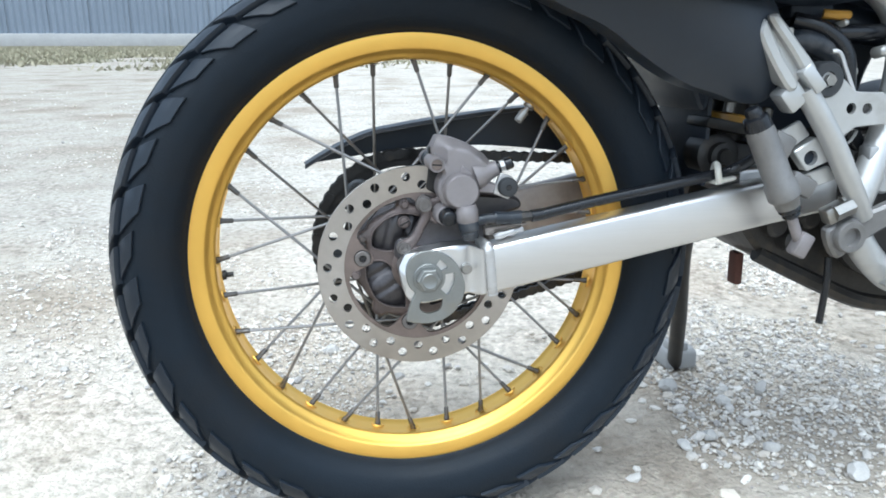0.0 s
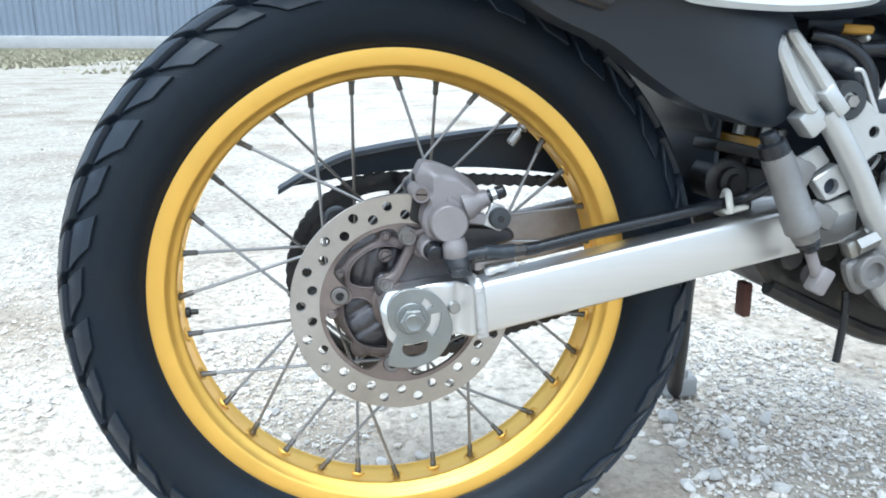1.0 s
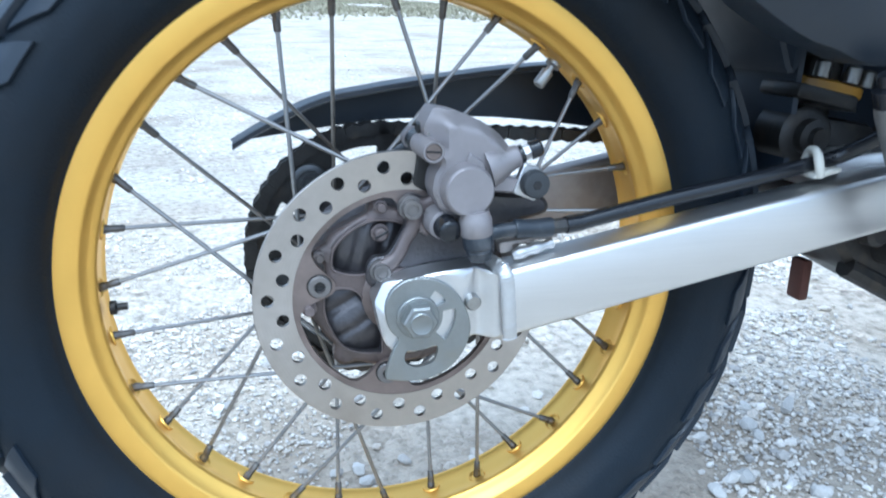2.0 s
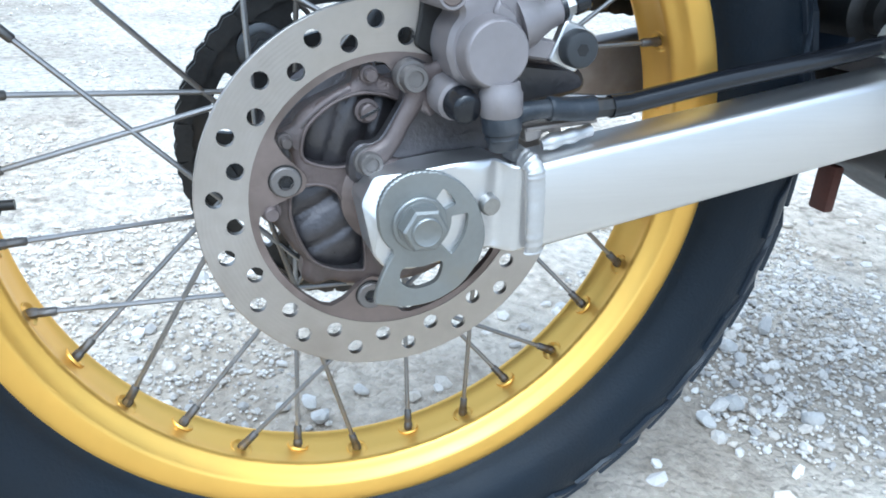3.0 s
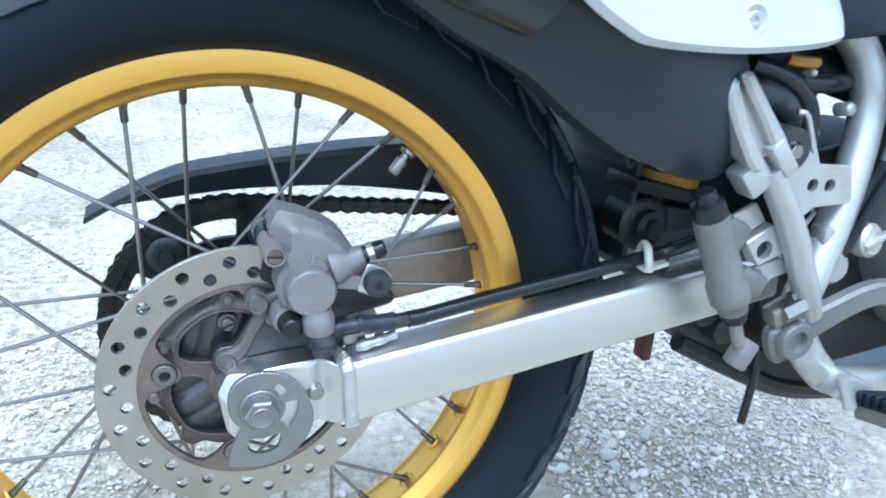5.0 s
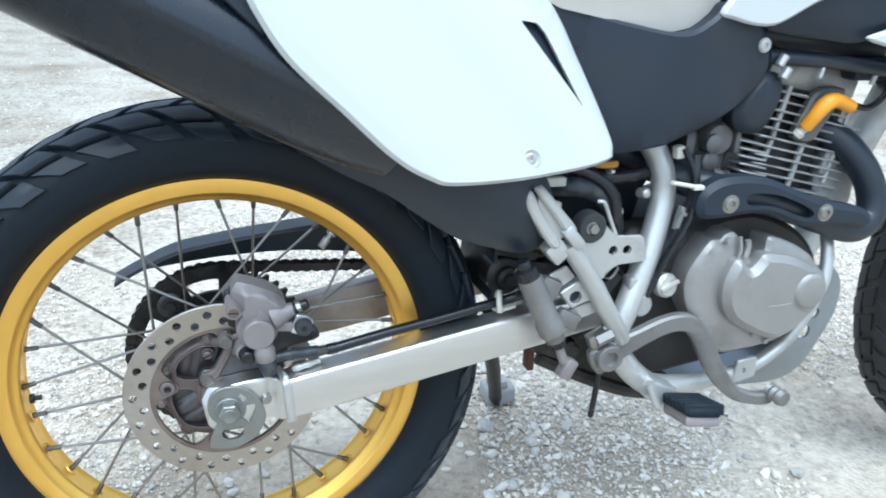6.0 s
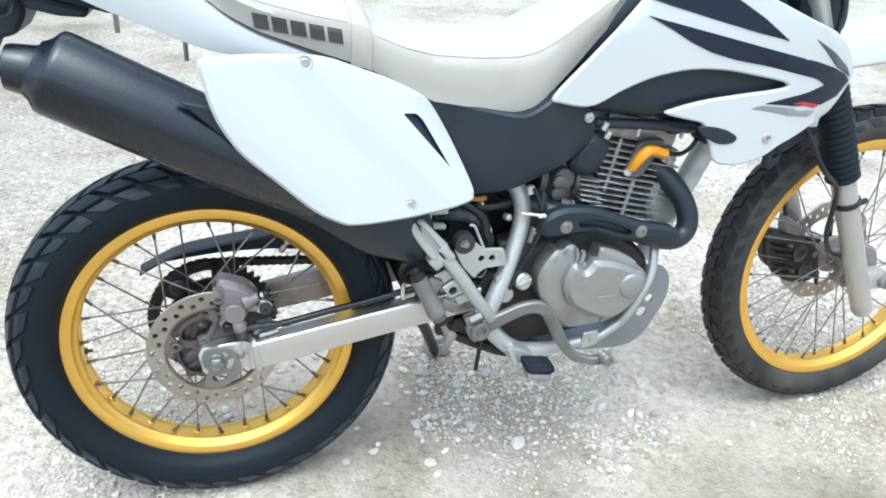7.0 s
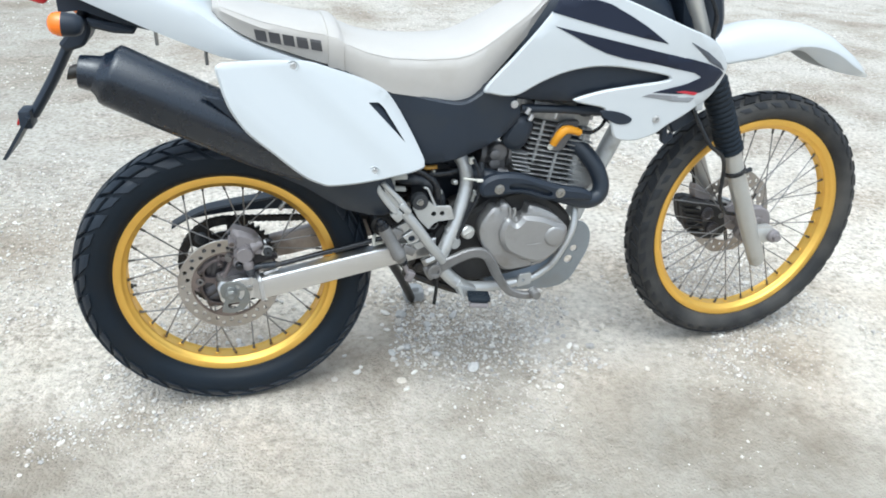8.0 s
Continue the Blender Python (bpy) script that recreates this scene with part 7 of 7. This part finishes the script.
for k, (x, z) in enumerate(((0.405, 0.352), (0.425, 0.335), (0.445, 0.36), (0.425, 0.372))):
    bm = bmesh.new()
    turned(bm, (x, -0.035, z), (0, -1, 0), [(0, 0.014), (0.012 + 0.006 * (k % 2), 0.013), (0.016 + 0.006 * (k % 2), 0.009)], 16)
    part("pivot_boss", bm, M["crank"], engine)
bm = bmesh.new()
tube(bm, [(0.467, -0.055, 0.315), (0.466, -0.058, 0.285), (0.461, -0.06, 0.238)], 0.0042, 10, 4)
part("overflow_hose", bm, M["hose"], bike, "thin black overflow hose hanging down")
bm = bmesh.new()
block(bm, (0.417, 0.05, 0.278), (0.011, 0.02, 0.042), 0.003)
part("stand_lug", bm, M["rust"], bike, "small rusty lug below the frame")

bm = bmesh.new()
sk = smooth_outline([(0.792, 0.420), (0.826, 0.418), (0.847, 0.392), (0.848, 0.350), (0.830, 0.306), (0.806, 0.266), (0.765, 0.247), (0.680, 0.249), (0.600, 0.256), (0.570, 0.262), (0.62, 0.265), (0.700, 0.277), (0.750, 0.298), (0.778, 0.325), (0.794, 0.360), (0.800, 0.390)], 5)
plate(bm, sk, -0.050, 0.004, 0.001, [smooth_outline(circle(0.8100, 0.3500, 0.0090, 8), 2), smooth_outline(circle(0.7985, 0.3215, 0.0108, 8), 2)], 0.02)
path = [(0.800, 0.288), (0.782, 0.268), (0.750, 0.253), (0.680, 0.2505), (0.600, 0.2575), (0.565, 0.268)]
loft(bm, [[(p.x, -0.048, p.z), (p.x, 0.110, p.z), (p.x, 0.110, p.z + 0.003), (p.x, -0.048, p.z + 0.003)] for p in spline([(x, 0, z) for x, z in path], 4)])
skid = part("skid_plate", bm, M["skid"], bike, "grey alloy skid plate with two holes")
bm = bmesh.new()
plate(bm, rounded([(0.655, 0.278), (0.658, 0.312), (0.688, 0.315), (0.69, 0.285)], 0.004, 2), -0.090, 0.006, 0.001, [circle(0.669, 0.296, 0.0045, 10)], 0)
part("skid_tab", bm, M["silver"], skid)

# -- side stand --
bm = bmesh.new()
tube(bm, [(0.375, 0.10, 0.33), (0.39, 0.14, 0.27), (0.45, 0.25, 0.14), (0.503, 0.355, 0.012)], 0.0125, 14, 6)
stand = part("side_stand", bm, M["dark_steel"], bike, "black side stand resting on the gravel")
bm = bmesh.new()
block(bm, (0.508, 0.362, 0.030), (0.058, 0.052, 0.036), 0.008, None, 3)
block(bm, (0.503, 0.355, 0.050), (0.036, 0.032, 0.022), 0.006)
part("stand_foot", bm, M["kerb"], stand, "dusty stand foot plate")

# -- front end --
fw = bmesh.new()
turned(fw, (0, -0.045, 0), (0, 1, 0), [(0, 0.014), (0.008, 0.016), (0.010, 0.034), (0.018, 0.036), (0.022, 0.024), (0.060, 0.024), (0.064, 0.042), (0.074, 0.044), (0.078, 0.03)], 30)
front_wheel = part("front_wheel", fw, M["cast"], bike, "front wheel with gold rim and narrow knobbly tyre")
front_wheel.matrix_basis = pose(1.344, 0.0455, 0.3472, -0.9, 0, 2.5)
build_tyre(0.3475, 0.2808, 0.042, 46, 0.0055, [(-0.90, -0.60, 0.70, 0.95, 0.25, 0.80, 0.0016, 0.5, 0.70), (-0.55, -0.20, 0.90, 0.98, -0.34, 0.84, 0.0042, 0.0, 0.86), (-0.15, 0.15, 0.85, 0.85, 0.20, 0.78, 0.0052, 0.5, 1.0), (0.20, 0.55, 0.98, 0.90, 0.34, 0.84, 0.0042, 0.0, 0.86), (0.60, 0.90, 0.95, 0.70, -0.25, 0.80, 0.0016, 0.5, 0.70)],
           "rubber_dusty", front_wheel, "dusty black front tyre with worn knobs")
build_rim(0.2808, 0.026, front_wheel, 36, 2.0)
build_spokes(0.2545, 36, 2.0, [-0.036, 0.030, 0.036, -0.030], -0.030, 0.024, front_wheel, 0.9)
bm = bmesh.new()
holes = [circle(r * math.cos(radians(18 * k + o)), r * math.sin(radians(18 * k + o)), 0.0048, 10) for r, o in ((0.108, 0), (0.096, 9)) for k in range(20)]
wavy = [((0.1195 + 0.002 * math.cos(10 * a)) * math.cos(a), (0.1195 + 0.002 * math.cos(10 * a)) * math.sin(a)) for a in (2 * math.pi * k / 120 for k in range(120))]
plate(bm, wavy, 0.046, 0.004, 0.0004, holes + [circle(0, 0, 0.084, 60)], 0.0)
fdisc = part("front_disc", bm, M["disc"], front_wheel, "drilled front brake disc")
for q in range(6):
    a = radians(60 * q + 10)
    bm = bmesh.new()
    rod(bm, (0.03 * math.cos(a), 0.050, 0.03 * math.sin(a)), (0.088 * math.cos(a + 0.4), 0.048, 0.088 * math.sin(a + 0.4)), 0.005, 8)
    part("spider_arm", bm, M["dark_steel"], fdisc)

FX = lambda z: 1.126 + (0.715 - z) * 0.485
for s in (-1, 1):
    y = 0.045 + s * 0.095
    bm = bmesh.new()
    a, b = Vector((FX(0.59), y, 0.59)), Vector((FX(0.262), y, 0.262))
    turned(bm, a, b - a, [(0, 0.0235), (0.03, 0.0235), (0.20, 0.0225), ((b - a).length - 0.012, 0.0215), ((b - a).length, 0.017)], 24)
    block(bm, (1.335, y, 0.347), (0.06, 0.036, 0.045), 0.010)
    leg = part("fork_leg", bm, M["fork"], bike, "silver fork leg with black rubber boot")
    bm = bmesh.new()
    n = 15
    prof = []
    a, b = Vector((FX(0.755), y, 0.755)), Vector((FX(0.576), y, 0.576))
    L = (b - a).length
    for k in range(n):
        prof += [(L * k / n, 0.0290), (L * (k + 0.35) / n, 0.0322), (L * (k + 0.65) / n, 0.0322)]
    prof += [(L, 0.0275), (L + 0.001, 0.024)]
    turned(bm, a, b - a, prof, 28)
    part("fork_boot", bm, M["rubber"], leg, "ribbed black rubber fork boot")
    bm = bmesh.new()
    rod(bm, (FX(0.74), y, 0.74), (FX(1.02), y, 1.02), 0.0185, 18)
    part("fork_tube", bm, M["fork"], leg)
    bm = bmesh.new()
    turned(bm, (1.358, y - s * 0.004, 0.347), (0, s, 0), [(0, 0.017), (0.030, 0.017), (0.033, 0.014), (0.034, 0.009), (0.045, 0.009)], 18)
    part("axle_end", bm, M["cast"], leg)
    if s < 0:
        bm = bmesh.new()
        p = Vector((FX(0.526), y, 0.526))
        turned(bm, p, b - a, [(-0.006, 0.0245), (-0.005, 0.0265), (0.005, 0.0265), (0.006, 0.0245)], 20)
        rod(bm, p + Vector((0.02, -0.012, 0)), p + Vector((0.036, -0.012, 0.006)), 0.006, 8)
        part("cable_clamp", bm, M["hose"], leg, "black cable clamp round the fork leg")
bm = bmesh.new()
tube(bm, [(1.05, -0.07, 0.70), (1.10, -0.09, 0.615), (1.150, -0.078, 0.578), (1.171, -0.068, 0.545), (1.180, -0.060, 0.505), (1.190, -0.052, 0.455), (1.222, -0.040, 0.412), (1.272, -0.018, 0.392)], 0.005, 10, 6)
part("speedometer_cable", bm, M["hose"], bike, "black speedometer cable looped to the front hub")
# front caliper: two dark halves across the disc, fins at its back, a grey bracket on the far leg
bm = bmesh.new()
plate(bm, smooth_outline([(1.172, 0.402), (1.230, 0.398), (1.290, 0.372), (1.312, 0.330), (1.308, 0.290), (1.256, 0.284), (1.205, 0.306), (1.180, 0.345)], 4), 0.062, 0.022, 0.006, (), 0.02)
plate(bm, smooth_outline([(1.178, 0.398), (1.228, 0.394), (1.284, 0.368), (1.302, 0.330), (1.300, 0.296), (1.256, 0.290), (1.210, 0.310), (1.186, 0.345)], 4), 0.098, 0.026, 0.006, (), 0.02)
block(bm, (1.225, 0.094, 0.388), (0.07, 0.06, 0.016), 0.004, Matrix.Rotation(radians(14), 3, "Y"))
fcal = part("front_caliper", bm, M["crank"], bike, "dark ribbed front brake caliper behind the spokes")
for k in range(6):
    bm = bmesh.new()
    z = 0.396 - 0.0165 * k
    block(bm, (1.186 + 0.0065 * k, 0.066, z), (0.050, 0.030, 0.0075), 0.0025, Matrix.Rotation(radians(10), 3, "Y"))
    part("caliper_rib", bm, M["dark_steel"], fcal)
for x, z, r in ((1.243, 0.362, 0.019), (1.268, 0.318, 0.019)):
    bm = bmesh.new()
    turned(bm, (x, 0.063, z), (0, -1, 0), [(0, r), (0.008, r * 0.96), (0.010, r * 0.7), (0.008, r * 0.6)], 20)
    part("caliper_piston", bm, M["hub"], fcal)
for x, z in ((1.215, 0.378), (1.290, 0.352), (1.236, 0.312)):
    bolt("caliper_bolt", (x, 0.062, z), 0.006, fcal, 0.005, "hex", "steel", 1.3)
bm = bmesh.new()
plate(bm, smooth_outline([(1.200, 0.444), (1.228, 0.430), (1.256, 0.410), (1.250, 0.392), (1.224, 0.398), (1.204, 0.408)], 4), 0.075, 0.022, 0.004, (), 0.0)
part("caliper_bracket", bm, M["cast"], fcal, "grey cast caliper bracket")
bm = bmesh.new()
tube(bm, [(1.205, 0.085, 0.440), (1.195, 0.095, 0.49), (1.175, 0.11, 0.56), (1.14, 0.11, 0.66)], 0.0048, 10, 6)
part("brake_hose", bm, M["hose"], fcal)
# speedometer drive: a lobed grey casting over the hub, inside the fork leg
bm = bmesh.new()
plate(bm, smooth_outline([(1.288, 0.372), (1.306, 0.396), (1.338, 0.404), (1.374, 0.394), (1.392, 0.362), (1.388, 0.326), (1.356, 0.302), (1.316, 0.306), (1.296, 0.326), (1.300, 0.350)], 4), -0.012, 0.020, 0.005, (), 0.012)
turned(bm, (1.344, -0.010, 0.347), (0, -1, 0), [(0, 0.030), (0.010, 0.028), (0.012, 0.018)], 24)
rod(bm, (1.300, -0.014, 0.372), (1.272, -0.018, 0.392), 0.009, 12, r1=0.007)
part("speedometer_drive", bm, M["cast"], bike, "grey cast speedometer drive on the front hub")

bm = bmesh.new()
CROWN = [(1.08, 0.815), (1.145, 0.844), (1.2155, 0.8663), (1.298, 0.872), (1.386, 0.8627), (1.459, 0.8395), (1.541, 0.792), (1.596, 0.749), (1.6136, 0.7348)]
LIP = [(1.08, 0.765), (1.183, 0.787), (1.263, 0.797), (1.337, 0.816), (1.360, 0.8185), (1.413, 0.815), (1.473, 0.796), (1.527, 0.767), (1.570, 0.747), (1.6136, 0.7300)]
HEM = [(1.08, 0.762), (1.183, 0.784), (1.263, 0.794), (1.337, 0.813), (1.366, 0.812), (1.411, 0.787), (1.451, 0.765), (1.500, 0.750), (1.570, 0.738), (1.6136, 0.7285)]


def height(x, table):
    return float(np.interp(x, [p[0] for p in table], [p[1] for p in table]))


def even(x, table):
    reach = 0.022 * min(1.0, (1.6136 - x) / 0.03)
    return sum(height(x + reach * d, table) for d in (-1, -0.5, 0, 0.5, 1)) / 5


# fender: a crowned top to a lip, and ahead of the wheel a flank folded under it
secs = []
for x in np.linspace(1.08, 1.6136, 64):
    x = float(x)
    zc, zl, zh = even(x, CROWN), even(x, LIP), even(x, HEM)
    w = float(np.interp(x, [1.08, 1.18, 1.36, 1.47, 1.57, 1.6136], [0.045, 0.060, 0.064, 0.060, 0.040, 0.012]))
    fold = float(np.interp(x, [1.34, 1.42, 1.52, 1.6], [0.99, 0.74, 0.74, 0.9]))
    half = [(0.0, zc), (0.38, zc - 0.05 * (zc - zl)), (0.70, zc - 0.24 * (zc - zl)), (0.90, zc - 0.62 * (zc - zl)), (0.985, zl + 0.004), (1.0, zl), (fold, zh)]
    over = [(x, 0.045 - w * a, z) for a, z in reversed(half)] + [(x, 0.045 + w * a, z) for a, z in half[1:]]
    secs.append(over + [(px, 0.045 + (py - 0.045) * 0.93, pz - 0.0032) for px, py, pz in reversed(over)])
loft(bm, secs)
part("front_fender", bm, M["white"], bike, "high white front fender")
bm = bmesh.new()
block(bm, (1.065, 0.045, 0.80), (0.06, 0.20, 0.03), 0.01, Matrix.Rotation(radians(25), 3, "Y"))
block(bm, (0.99, 0.045, 0.97), (0.06, 0.21, 0.03), 0.01, Matrix.Rotation(radians(25), 3, "Y"))
rod(bm, (1.04, 0.045, 0.78), (0.95, 0.045, 0.99), 0.028, 20)
part("fork_yoke", bm, M["plastic"], bike, "black fork yokes")
bm = bmesh.new()
plate(bm, smooth_outline([(1.02, 0.85), (1.07, 0.83), (1.11, 0.86), (1.10, 0.93), (1.07, 0.99), (1.0, 0.99)], 4), -0.055, 0.19, 0.012, (), 0.03)
part("headlamp_shell", bm, M["plastic"], bike, "black shell behind the headlamp")
for pts in ([(1.00, -0.03, 0.98), (1.045, -0.06, 0.90), (1.04, -0.055, 0.83), (0.99, -0.03, 0.76)], [(1.02, -0.05, 0.99), (1.065, -0.075, 0.91), (1.07, -0.075, 0.85), (1.10, -0.085, 0.76)], [(1.03, -0.045, 0.68), (1.0, -0.05, 0.66), (0.985, -0.05, 0.63)]):
    bm = bmesh.new()
    tube(bm, pts, 0.0055, 8, 6)
    part("cable", bm, M["hose"], bike, "black control cable")
bm = bmesh.new()
plate(bm, rounded([(1.006, 0.656), (1.020, 0.632), (1.074, 0.662), (1.078, 0.700), (1.050, 0.710)], 0.004, 2), -0.062, 0.05, 0.004, (), 0.0)
plate(bm, rounded([(0.979, 0.660), (0.992, 0.660), (0.997, 0.632), (1.010, 0.640), (1.012, 0.626), (0.994, 0.611), (0.984, 0.618)], 0.002, 2), -0.078, 0.012, 0.002, (), 0.0)
part("radiator_bracket", bm, M["plastic"], bike, "black bracket under the shroud's tip")
bm = bmesh.new()
block(bm, (1.066, -0.076, 0.702), (0.018, 0.006, 0.024), 0.002)
part("shroud_tab", bm, M["white"], bike, "white plastic tab under the shroud")
